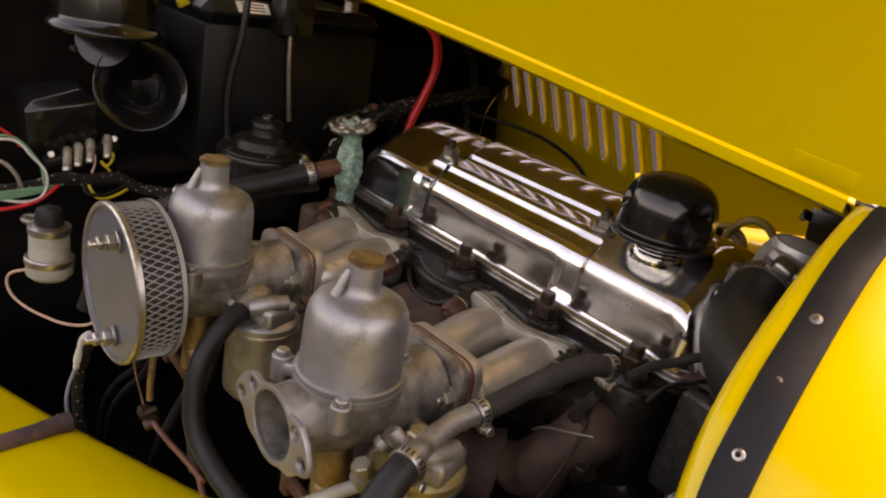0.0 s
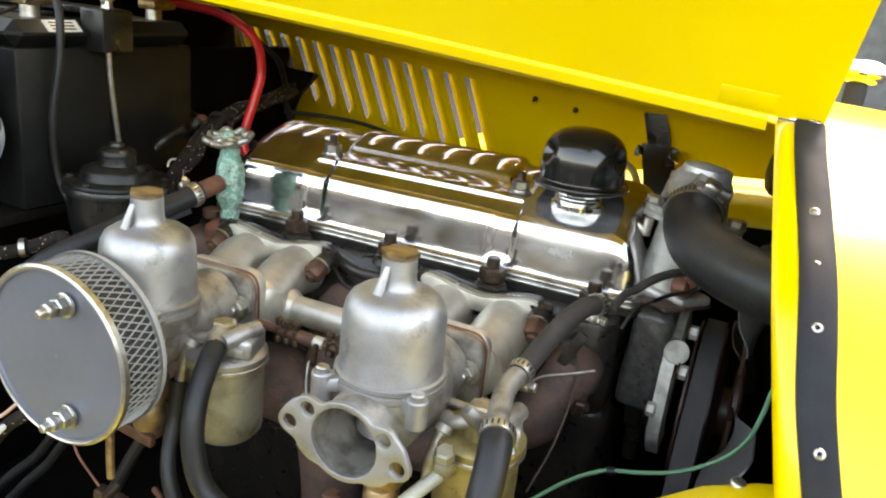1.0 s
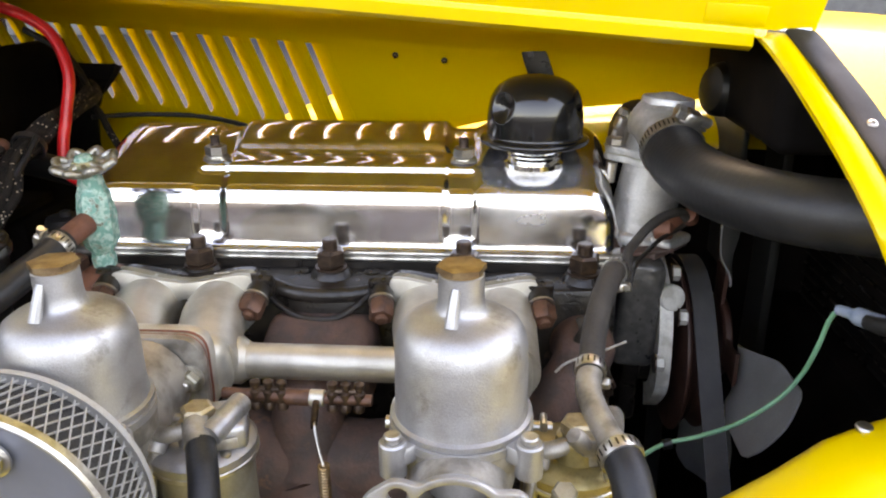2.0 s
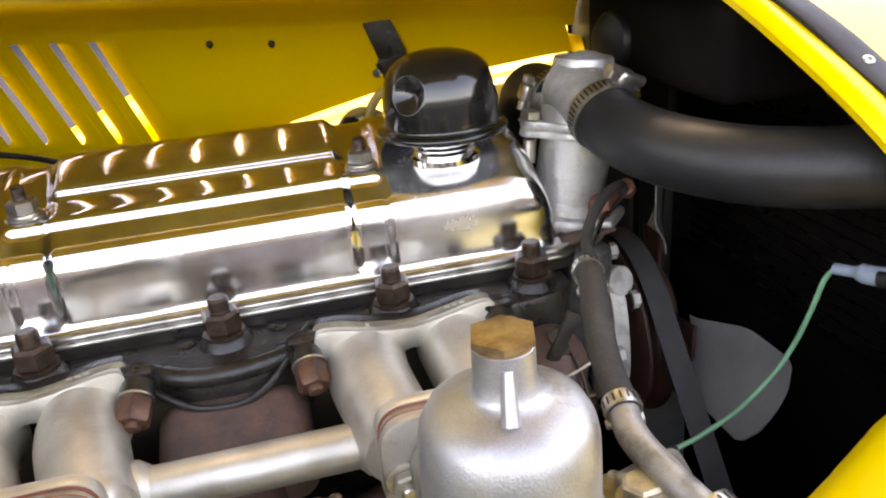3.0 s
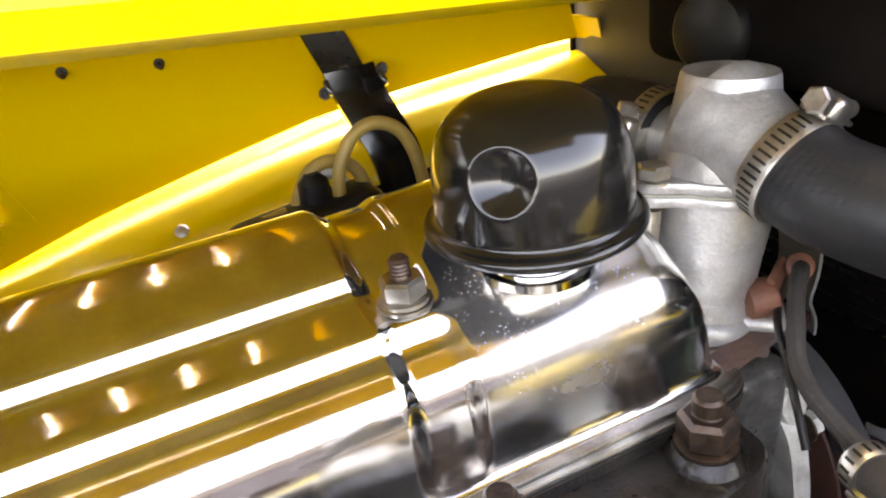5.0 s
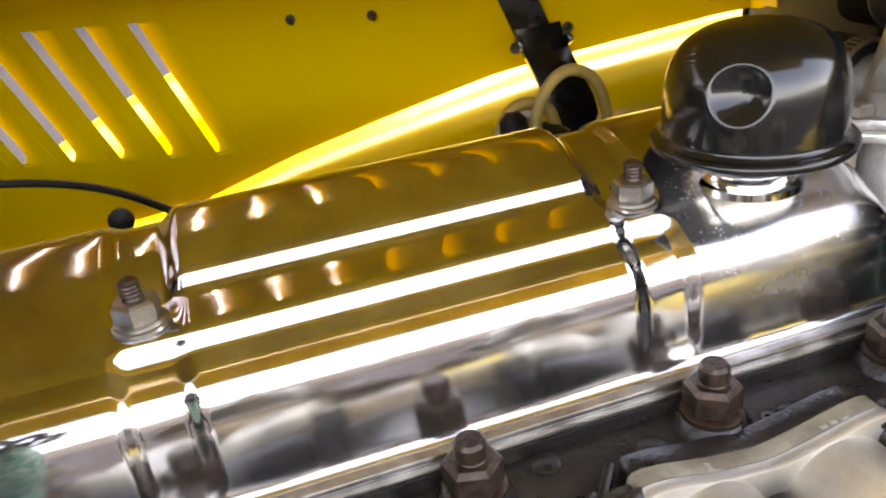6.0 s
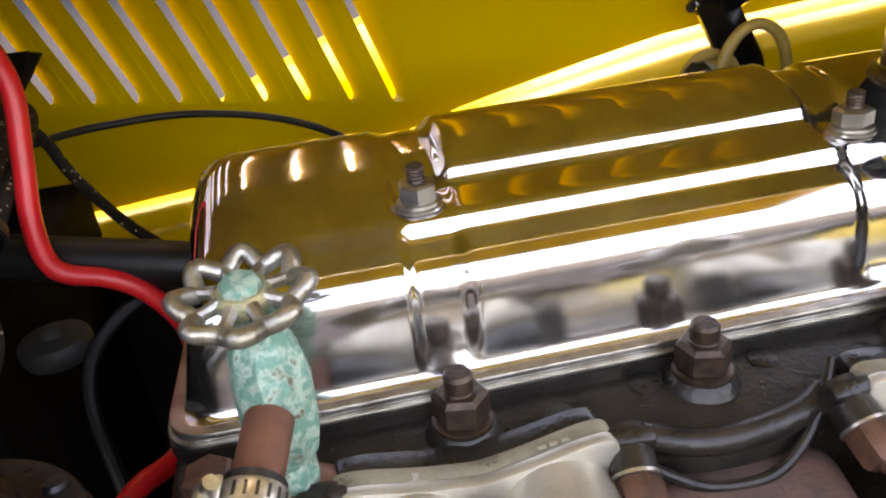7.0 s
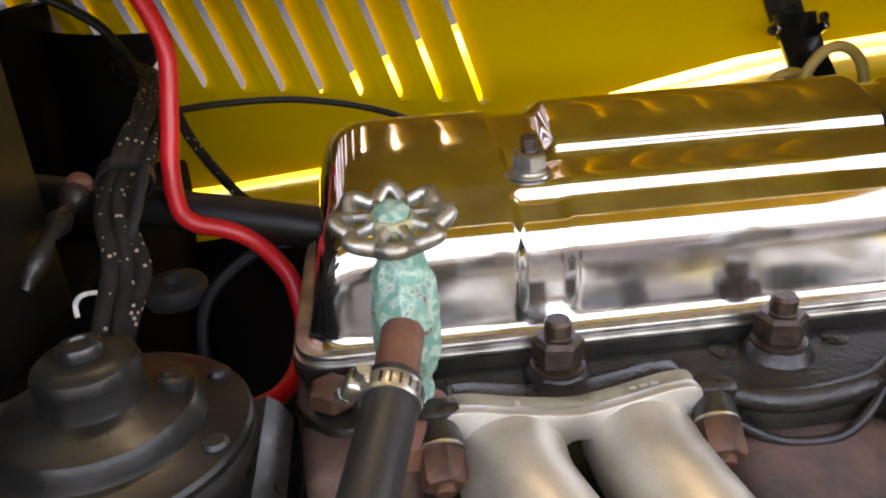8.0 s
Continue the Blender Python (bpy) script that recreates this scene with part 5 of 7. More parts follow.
# ---- throttle linkage ----
def linkage():
    root = thing("throttle_linkage", "brown throttle rod with sprung couplings and a return spring", "throttle linkage", (0.01, -0.203, 0.69))
    part("rod", lathe([(0.0036, 0), (0.0036, 0.092)], (-0.035, -0.203, 0.6930), (1, 0, -0.02), 14), RUST_NUT, root)
    for x0 in (-0.0150, 0.0325):
        cl = part("coupling", joined(*[lathe([(0.0022, 0.0), (0.0036, 0.0008), (0.0036, 0.0045), (0.0029, 0.0055), (0.0036, 0.0068), (0.0036, 0.0130), (0.0022, 0.0140), (0.0022, 0.0160), (0.0031, 0.0168), (0.0031, 0.0195), (0.0012, 0.0208)], (x0 + 0.0082 * k, -0.203, 0.6830), (0.04, -0.02, 1), 14) for k in range(3)]), BRONZE_NUT, root)
        for z in (0.6885, 0.6970):
            part("pin", lathe([(0.0016, 0), (0.0016, 0.021)], (x0 - 0.0022, -0.203, z), (1, 0, 0), 8), BRONZE_NUT, cl)
    part("tube", lathe([(0.0052, 0), (0.0052, 0.014)], (0.005, -0.203, 0.6920), (1, 0, -0.02), 16), RUST_NUT, root)
    part("sleeve", lathe([(0.0048, 0), (0.0052, 0.0005), (0.0052, 0.0085), (0.0048, 0.009)], (0.0190, -0.203, 0.6918), (1, 0, -0.02), 16), MANIFOLD, root, "pale bare sleeve")
    part("arm", box((0.004, 0.004, 0.022), (0.0225, -0.208, 0.683), 0.0012, (10, 10, 0)), BRONZE_NUT, root)
    part("spring_wire", tube([(0.0230, -0.2100, 0.6790), (0.0245, -0.2180, 0.6830), (0.0262, -0.2225, 0.6790), (0.0290, -0.2275, 0.6710), (0.0318, -0.2310, 0.6640)], 0.0008, 8), STEEL, root)
    coil = []
    turns = 22
    for k in range(12 * turns + 1):
        a = k / 12 * 2 * math.pi
        h = k / (12 * turns)
        coil.append(Vector((0.0318 + 0.0030 * h + 0.0029 * math.cos(a), -0.2310 - 0.0090 * h + 0.0029 * math.sin(a), 0.6640 - 0.0380 * h)))
    part("return_spring", tube(coil, 0.00075, 6, 1), BRASS, root, "fine golden-brown coil spring")
    return root


linkage()


# ---- water valve on the head ----
def water_valve():
    cx, cy = -0.1685, -0.0775
    root = thing("water_valve", "verdigris brass heater tap with a weathered lobed handwheel", "tap", (cx, cy, 0.715))
    bm = lathe([(0.0092, 0.720), (0.0092, 0.731), (0.0086, 0.735), (0.0104, 0.739), (0.0130, 0.745), (0.0140, 0.758), (0.0138, 0.772), (0.0125, 0.781), (0.0095, 0.787), (0.0088, 0.7925), (0.0068, 0.796), (0.0045, 0.803)], (cx, cy, 0), (0, 0, 1), 9)
    bmesh.ops.subdivide_edges(bm, edges=bm.edges[:], cuts=2, use_grid_fill=True)
    for v in bm.verts:
        v.co += Vector(noise.noise_vector(v.co * 130)) * 0.0015
    part("body", bm, VERDIGRIS, root, sharp=28)
    hub = Vector((cx - 0.002, cy - 0.001, 0.8040))
    tilt = Matrix.Translation(hub) @ Matrix.Rotation(radians(11), 4, "X") @ Matrix.Translation(-hub)
    ring = []
    for k in range(128):
        a = 2 * math.pi * k / 128
        r = 0.0192 + 0.0024 * math.cos(8 * a) + 0.0003 * math.sin(3 * a)
        ring.append(hub + Vector((r * math.cos(a), r * math.sin(a), 0.0016 * math.cos(8 * a))))
    wheel = part("handwheel", moved(tube(ring + [ring[0]], 0.0032, 12, 1, wander=0.0005), tilt), WHEEL, root, "weathered lobed zinc handwheel")
    part("hub", moved(lathe([(0.0085, -0.004), (0.0098, -0.0015), (0.0095, 0.0015), (0.0076, 0.0030)], hub, (0, 0, 1), 28), tilt), BRASS_CRUST, wheel, "corroded yellowish hub")
    for k in range(8):
        a = math.pi * k / 4 + math.pi / 8
        part("spoke", moved(tube([hub + Vector((0.008 * math.cos(a), 0.008 * math.sin(a), 0)), hub + Vector((0.0175 * math.cos(a), 0.0175 * math.sin(a), -0.0014))], lambda s: 0.0030 - 0.0008 * math.sin(s * math.pi), 10), tilt), WHEEL, wheel)
    part("spindle_nut", moved(lathe([(0.0066, 0), (0.0068, 0.002), (0.0060, 0.0036), (0.0045, 0.0042)], hub + Vector((0, 0, 0.0022)), (0, 0, 1), 8), tilt), VERDIGRIS, root)
    part("elbow", joined(lathe([(0.0215, 0.706), (0.0210, 0.716), (0.0150, 0.7215), (0.0110, 0.724)], (cx, cy - 0.004, 0), (0, 0, 1), 26)), COPPER, root, "copper brown base flange")
    part("spigot", tube([(cx - 0.002, cy - 0.012, 0.762), (cx - 0.005, cy - 0.026, 0.7585), (cx - 0.008, cy - 0.040, 0.7550)], 0.0084, 20), COPPER, root, "copper brown hose spigot")
    part("base_block", box((0.048, 0.046, 0.040), (-0.1930, -0.0780, 0.6880), 0.008, (0, 0, 6), 4), RUST, root, "rusty cast water outlet block")
    part("rear_bolt", hexagon(0.0105, 0.010, (-0.203, -0.062, 0.7140), (0, 0, 1), 0.12, 0.5), RUST_NUT, root)
    return root


water_valve()
TAP_HOSE = [(-0.1755, -0.112, 0.7560), (-0.181, -0.135, 0.7490), (-0.190, -0.165, 0.7400), (-0.205, -0.205, 0.727), (-0.226, -0.250, 0.705), (-0.24, -0.29, 0.665), (-0.245, -0.31, 0.60)]
hose = thing("heater_hose", "black rubber heater hose with a steel clip at the tap", "hose", TAP_HOSE[0])
part("rubber", tube(TAP_HOSE, 0.0100, 22, 8, wander=0.0008), RUBBER, hose)
clamp_band("hose_clip", (-0.1772, -0.1185, 0.7540), (-0.2, -0.93, -0.28), 0.0103, hose, 0.0075, 2.6)


# ---- thermostat housing and top hose ----
def thermostat():
    a = Vector((0.2500, 0.0030, 0.7240))
    t = Vector((0.2600, 0.0050, 0.8400))
    way = (t - a).normalized()
    def flat(h):
        return Matrix.Translation(a + way * h) @ Vector((0, 0, 1)).rotation_difference(way).to_matrix().to_4x4()
    # the foot stands a little behind the line of the cap
    foot = Vector((0.2436, 0.0066, 0.7262))
    rise = a + way * 0.066 - foot
    up = rise.normalized()
    root = thing("thermostat_housing", "rough cast alloy thermostat housing with a bolted cap", "thermostat housing", a)
    part("base", joined(lathe([(0.0300, 0.0), (0.0306, 0.0015), (0.0306, 0.0062), (0.0296, 0.0078), (0.0272, 0.0100), (0.0262, 0.0180)], foot, up, 48), box((0.082, 0.034, 0.0085), foot + up * 0.0045, 0.004, (0, 0, -42), 3)), ALLOY, root)
    part("tower", lathe([(0.0264, 0.010), (0.0256, 0.020), (0.0253, 0.036), (0.0255, 0.054), (0.0258, rise.length)], foot, up, 48), ALLOY, root)
    out = []
    for k in range(60):
        ang = 2 * math.pi * k / 60
        d = min(abs((math.degrees(ang) - q + 180) % 360 - 180) for q in (176, 352)) / 57.3
        out.append(((0.0278 + 0.0145 * math.exp(-(d / 0.30) ** 2)) * math.cos(ang), (0.0278 + 0.0145 * math.exp(-(d / 0.30) ** 2)) * math.sin(ang)))
    m = flat(0.0645)
    part("lower_flange", plate(out, 0.0050, m, 0.0012), ALLOY, root)
    part("gasket", plate([(x * 0.99, y * 0.99) for x, y in out], 0.0012, flat(0.0695), 0), WHITE_PLASTIC, root)
    part("upper_flange", plate(out, 0.0052, flat(0.0707), 0.0012), ALLOY, root)
    part("cap", lathe([(0.0265, 0.0755), (0.0264, 0.0785), (0.0250, 0.0860), (0.0233, 0.0960), (0.0214, 0.1070), (0.0206, 0.1125), (0.0202, 0.1155), (0.0194, 0.1172), (0.0182, 0.1170), (0.0150, 0.1168), (0.0008, 0.1170)], a, way, 44), ALLOY, root, sharp=40)
    for ang in (176, 352):
        p = m @ Vector((0.0350 * math.cos(radians(ang)), 0.0350 * math.sin(radians(ang)), 0.0115))
        b = part("bolt", hexagon(0.0075, 0.0062, p, way, 0.14, 0.3), STEEL, root)
        part("washer", lathe([(0.0085, 0), (0.0085, 0.0012)], p - way * 0.0012, way, 20), STEEL, b)
        part("thread", lathe([(0.0045, 0), (0.0045, 0.016)], p - way * 0.030, way, 14), STEEL, b)
    part("outlet", lathe([(0.0150, -0.016), (0.0262, -0.015), (0.0252, -0.008), (0.0232, 0.000), (0.0214, 0.008), (0.0205, 0.016), (0.0198, 0.028)], (0.2570, -0.0065, 0.8160), (0.02, -1, -0.33), 40), ALLOY, root)
    part("bypass", lathe([(0.0150, 0), (0.0150, 0.03)], (0.255, 0.022, 0.806), (-0.1, 1, 0.0), 24), ALLOY, root)
    return root


thermo = thermostat()
TOP_HOSE = [(0.2580, -0.0270, 0.8105), (0.2605, -0.0500, 0.8030), (0.2715, -0.0840, 0.7980), (0.2940, -0.1180, 0.7955), (0.3210, -0.1445, 0.7960), (0.3570, -0.1660, 0.7980), (0.3950, -0.1785, 0.7980), (0.425, -0.184, 0.7960)]
hose = thing("top_radiator_hose", "fat black rubber radiator hose curving from the thermostat", "hose", TOP_HOSE[0])
part("rubber", tube(TOP_HOSE, 0.0218, 40, 70, ripple=0.0011, ripple_n=58), RUBBER, hose)
clamp_band("hose_clip", (0.2582, -0.0300, 0.8085), (0.05, -1, -0.33), 0.0222, hose, 0.0110, 1.15)
clamp_band("hose_clip", (0.3960, -0.1795, 0.7975), (0.95, -0.22, 0.03), 0.0222, hose, 0.0105, 1.2)
hose = thing("bypass_hose", "short black rubber bypass hose behind the thermostat", "hose", (0.253, 0.05, 0.806))
part("rubber", tube([(0.2535, 0.034, 0.806), (0.251, 0.060, 0.8075), (0.249, 0.080, 0.805), (0.249, 0.098, 0.790), (0.250, 0.105, 0.75)], 0.0205, 24), RUBBER, hose)
clamp_band("hose_clip", (0.2530, 0.0385, 0.8062), (-0.1, 1, 0.03), 0.0208, hose, 0.0095, 0.3)


# ---- front of the engine ----
def water_pump():
    root = thing("water_pump", "grimy black water pump casting with dull bolts", "water pump", (0.255, 0.0, 0.66))
    part("body", joined(box((0.014, 0.066, 0.16), (0.2445, 0.012, 0.645), 0.006, None, 3), lathe([(0.052, 0), (0.054, 0.003), (0.054, 0.012), (0.046, 0.015), (0.046, 0.026), (0.030, 0.034)], (0.236, 0.015, 0.640), (1, 0, 0), 40)), BLACK_IRON, root)
    arm = box((0.034, 0.046, 0.092), (0.2435, -0.0180, 0.6740), 0.007, (0, 3, 0), 4)
    bmesh.ops.subdivide_edges(arm, edges=arm.edges[:], cuts=2, use_grid_fill=True)
    for v in arm.verts:
        v.co += Vector(noise.noise_vector(v.co * 110)) * 0.0012
    part("bracket", arm, WRINKLE, root, "wrinkled black painted casting")
    rows = []
    for k in range(24):
        ang = radians(60 + k * 8)
        c = Vector((-0.009, 0.015, 0.640))
        d = Vector((0, math.cos(ang), math.sin(ang)))
        w = 0.0085 + 0.0035 * abs(math.sin(k * 0.45)) ** 3
        rows.append([Vector((0.270, 0, 0)) + c + d * (0.058 - w), Vector((0.2805, 0, 0)) + c + d * (0.058 - w), Vector((0.2785, 0, 0)) + c + d * (0.058 + w), Vector((0.268, 0, 0)) + c + d * (0.058 + w), Vector((0.268, 0, 0)) + c + d * (0.058 - w)])
    part("clamp_ring", grid(rows), PALE_ALLOY, root, "pale alloy mounting ring")
    part("boss", lathe([(0.0108, -0.012), (0.0108, 0.0), (0.0098, 0.0014), (0.0005, 0.0016)], (0.2690, -0.0370, 0.690), (0.30, -0.9, 0.30), 24), PALE_ALLOY, root)
    for y, z, x in ((-0.056, 0.642, 0.259), (-0.004, 0.698, 0.277), (-0.040, 0.675, 0.277)):
        b = part("bolt", hexagon(0.0064, 0.007, (x - 0.003, y, z), (1, 0, 0)), PALE_ALLOY, root)
        part("washer", lathe([(0.0078, 0), (0.0078, 0.0012)], (x - 0.0042, y, z), (1, 0, 0), 18), BRONZE_NUT, b)
    return root


water_pump()


def pulley():
    c = (0.284, 0.015, 0.6245)
    root = thing("fan_pulley", "brown primed fan belt pulley", "pulley", c)
    part("rim", lathe([(0.020, 0.0), (0.060, 0.001), (0.070, 0.0), (0.0715, 0.0012), (0.0640, 0.0085), (0.0640, 0.0110), (0.0720, 0.0180), (0.0720, 0.0200), (0.055, 0.0215), (0.045, 0.0260), (0.024, 0.0270)], c, (1, 0, 0), 64), PULLEY, root)
    part("rear_flange", lathe([(0.030, -0.0042), (0.071, -0.0040), (0.0750, -0.0030), (0.0750, -0.0014), (0.069, -0.0006)], c, (1, 0, 0), 64), PULLEY, root)
    part("hub", lathe([(0.022, 0.026), (0.022, 0.044), (0.018, 0.046)], c, (1, 0, 0), 32), PULLEY, root)
    dynamo = thing("dynamo", "black dynamo low beside the engine with a small belt pulley", "dynamo", (0.25, -0.148, 0.507))
    part("pulley", lathe([(0.010, -0.004), (0.036, -0.003), (0.030, 0.006), (0.036, 0.015), (0.010, 0.017)], (0.2865, -0.148, 0.507), (1, 0, 0), 36), PULLEY, dynamo)
    part("body", lathe([(0.012, -0.150), (0.048, -0.146), (0.050, -0.012), (0.040, -0.004), (0.012, 0.0)], (0.278, -0.148, 0.507), (1, 0, 0), 40), BLACK_IRON, dynamo)
    return root


pulley()


def belt():
    root = thing("fan_belt", "worn grey-black rubber fan belt", "belt", (0.294, 0.0, 0.6))
    # water pump, dynamo and crankshaft pulleys in turn: where it touches, from angle to angle
    path = []
    for cy, cz, r, a0, a1 in ((0.015, 0.6245, 0.0782, 8, 136), (-0.148, 0.507, 0.034, 136, 236), (0.010, 0.360, 0.066, 236, 368)):
        for k in range(17):
            a = radians(a0 + (a1 - a0) * k / 16)
            path.append(Vector((0, cy + r * math.cos(a), cz + r * math.sin(a))))
    rows = []
    n = len(path)
    for i, p in enumerate(path):
        way = (path[(i + 1) % n] - path[i - 1]).normalized()
        out = Vector((0, way.z, -way.y))
        rows.append([Vector((0.2880, 0, 0)) + p - out * 0.006, Vector((0.2852, 0, 0)) + p, Vector((0.3024, 0, 0)) + p, Vector((0.2996, 0, 0)) + p - out * 0.006, Vector((0.2880, 0, 0)) + p - out * 0.006])
    part("loop", grid(rows, True), BELT, root)
    return root


belt()


def fan():
    c = Vector((0.3225, 0.015, 0.634))
    root = thing("cooling_fan", "grey painted four-blade engine fan", "fan", c)
    part("hub", lathe([(0.034, -0.004), (0.036, -0.002), (0.036, 0.002), (0.034, 0.004)], c, (1, 0, 0), 36), PULLEY, root)
    for ang in (180, 90, 270, 0):
        turn = Matrix.Rotation(radians(ang), 3, "X")
        # flat spider arm, then a blade that twists out of its plane
        arm = []
        for i in range(5):
            f = i / 4
            w = 0.0145 - 0.003 * math.sin(f * math.pi)
            arm.append([c + turn @ Vector((0.0, 0.020 + 0.045 * f, w * g)) for g in (-1, -0.5, 0, 0.5, 1)])
        spider = part("spider_arm", thickened(grid(arm), 0.003), PULLEY, root, "brown primed spider arm")
        rows = []
        for i in range(17):
            f = i / 16
            rad = 0.052 + 0.100 * f
            w = 0.017 + 0.015 * step01(0.0, 0.55, f)
            if f > 0.88:
                w *= math.sqrt(max(0.30, 1 - ((f - 0.88) / 0.125) ** 2))
            tw = -radians(2 + 29 * step01(0.02, 0.30, f))
            row = []
            for j in range(9):
                g = j / 8 * 2 - 1
                row.append(c + turn @ Vector((0.002 + math.sin(tw) * g * w + 0.003 * (1 - g * g), rad, math.cos(tw) * g * w)))
            rows.append(row)
        part("blade", thickened(grid(rows), 0.0014), FAN_GREY, root)
        for dz in (-0.008, 0.008):
            part("rivet", lathe([(0.0042, 0), (0.0036, 0.0016), (0.0012, 0.0022)], c + turn @ Vector((-0.0015, 0.058, dz)), (-1, 0, 0), 12), PULLEY, spider)
    return root


fan()
CLIP = [(0.2110, -0.1100, 0.7420), (0.2050, -0.1310, 0.7455), (0.1960, -0.1560, 0.7380), (0.1885, -0.1850, 0.7260), (0.1850, -0.2110, 0.7188)]


def fuel_pipe():
    root = thing("breather_hose", "black rubber hose and dull metal pipe beside the front carburettor", "hose", CLIP[0])
    part("upper_rubber", tube(CLIP, 0.0076, 20, 8, wander=0.0006), DUSTY_RUBBER, root)
    part("metal_pipe", tube([(0.1860, -0.205, 0.7200), (0.1825, -0.224, 0.7158), (0.1870, -0.250, 0.7115), (0.1950, -0.275, 0.7068)], 0.0072, 18, 10), CARB_BODY, root, "dull metal pipe")
    part("lower_rubber", tube([(0.1935, -0.269, 0.7080), (0.1970, -0.283, 0.7030), (0.1995, -0.299, 0.6870), (0.1990, -0.309, 0.6550), (0.193, -0.310, 0.600)], 0.0102, 20, 8, wander=0.0006), RUBBER, root)
    for p, w, cr in (((0.2098, -0.1140, 0.7430), (-0.27, -0.95, 0.10), 0.0079), ((0.1852, -0.2070, 0.7196), (-0.13, -0.9, -0.25), 0.0079), ((0.1940, -0.2710, 0.7075), (0.27, -0.93, -0.2), 0.0103)):
        clamp_band("hose_clip", p, w, cr, root, 0.0070, -1.4)
    part("union", joined(box((0.014, 0.013, 0.011), (0.1810, -0.2560, 0.7040), 0.003, (0, 0, 20)), lathe([(0.005, 0), (0.005, 0.010), (0.004, 0.012)], (0.177, -0.261, 0.7055), (-0.5, -0.4, 0.75), 16)), CARB_BODY, root)
    return root


fuel_pipe()
feed = thing("fuel_feed_hose", "black rubber fuel hose looping down from the rear float bowl", "hose", (0.0, -0.285, 0.70))
part("rubber", tube([(-0.0250, -0.2640, 0.6990), (-0.0175, -0.2810, 0.6930), (-0.0110, -0.2990, 0.6760), (-0.0060, -0.3080, 0.6480), (0.0040, -0.3090, 0.6180), (0.0270, -0.3050, 0.6000), (0.062, -0.300, 0.590), (0.10, -0.29, 0.575)], 0.0080, 20, 10, wander=0.0008), RUBBER, feed)
part("elbow", tube([(-0.0335, -0.2380, 0.7000), (-0.0310, -0.2520, 0.7030), (-0.0250, -0.2660, 0.6990)], 0.0076, 16), CARB_BODY, feed, "cast alloy hose elbow")
drain = thing("overflow_hose", "thin black overflow hose beside the rear float bowl", "hose", (-0.062, -0.268, 0.66))
part("rubber", tube([(-0.0588, -0.2648, 0.6620), (-0.0595, -0.2700, 0.6300), (-0.0500, -0.2860, 0.5950), (-0.030, -0.29, 0.55)], 0.0058, 14), RUBBER, drain)
small = thing("jet_fuel_pipe", "pale cranked metal pipe with a plated union under the front carburettor", "pipe", (0.16, -0.30, 0.66))
part("pipe", tube([(0.1640, -0.2800, 0.6740), (0.1520, -0.2960, 0.6620), (0.1400, -0.3100, 0.6480), (0.128, -0.318, 0.632)], 0.0046, 14), WHITE_PLASTIC, small)
part("union", joined(hexagon(0.0078, 0.012, (0.1660, -0.2760, 0.6750), (0.0, -0.4, 0.9)), hexagon(0.0066, 0.008, (0.1665, -0.2800, 0.6860), (0.0, -0.3, 0.95))), GOLD_BOWL, small)


# ---- bonnet stay bracket and leads on the far side ----
def stay():
    root = thing("bonnet_stay", "black steel bonnet stay bolted to the far wing ledge", "bonnet stay", (0.185, 0.27, 0.72))
    def slab(a, b, w, t):
        a, b = Vector(a), Vector(b)
        z = (b - a).normalized()
        y = (Vector((0.2, 1, 0)) - z * z.dot(Vector((0.2, 1, 0)))).normalized()
        x = y.cross(z)
        m = Matrix.Translation((a + b) / 2) @ Matrix((x, y, z)).transposed().to_4x4()
        return moved(box((w, t, (b - a).length), (0, 0, 0), 0.0015), m)
    part("arm", slab((0.146, 0.300, 0.905), (0.183, 0.282, 0.797), 0.028, 0.005), BLACK_SATIN, root)
    strip = [[(x - 0.019, y - 0.001, z), (x, y - 0.002, z), (x + 0.019, y + 0.003, z)] for x, y, z in ((0.1795, 0.270, 0.812), (0.1815, 0.2672, 0.800), (0.1835, 0.2645, 0.793), (0.1945, 0.2475, 0.758), (0.1965, 0.2458, 0.748), (0.2050, 0.2400, 0.690))]
    part("bracket", thickened(grid(strip), 0.0045), BLACK_GLOSS, root)
    part("ear", slab((0.1990, 0.264, 0.805), (0.2010, 0.260, 0.797), 0.004, 0.022), BLACK_GLOSS, root)
    part("ear", slab((0.1600, 0.266, 0.808), (0.1615, 0.262, 0.798), 0.004, 0.018), BLACK_GLOSS, root)
    for p in ((0.1785, 0.2780, 0.8085), (0.2005, 0.2640, 0.8080), (0.1575, 0.2640, 0.8000)):
        b = part("bolt", hexagon(0.0032, 0.0035, p, (0, -1, 0.2)), BLACK_SATIN, root)
        part("washer", lathe([(0.0044, 0), (0.0044, 0.001)], p, (0, -1, 0.2), 16), BRONZE_NUT, b)
    return root


stay()
leads = thing("ignition_leads", "tan rubber ignition leads looping from a black cap", "ignition lead", (0.12, 0.17, 0.75))
part("lead", tube([(0.128, 0.165, 0.745), (0.130, 0.166, 0.778), (0.142, 0.168, 0.798), (0.158, 0.169, 0.803), (0.174, 0.170, 0.792), (0.182, 0.170, 0.765), (0.183, 0.170, 0.72)], 0.0040, 14, 10), TAN, leads)
part("lead", tube([(0.104, 0.172, 0.748), (0.106, 0.174, 0.768), (0.116, 0.176, 0.782), (0.130, 0.177, 0.785), (0.144, 0.176, 0.776), (0.150, 0.174, 0.75)], 0.0040, 14, 10), TAN, leads)
part("lead", tube([(0.112, 0.180, 0.745), (0.114, 0.182, 0.766), (0.124, 0.184, 0.776), (0.136, 0.184, 0.770), (0.141, 0.182, 0.74)], 0.0038, 12, 10), WHITE_WIRE, leads, "pale grey lead")
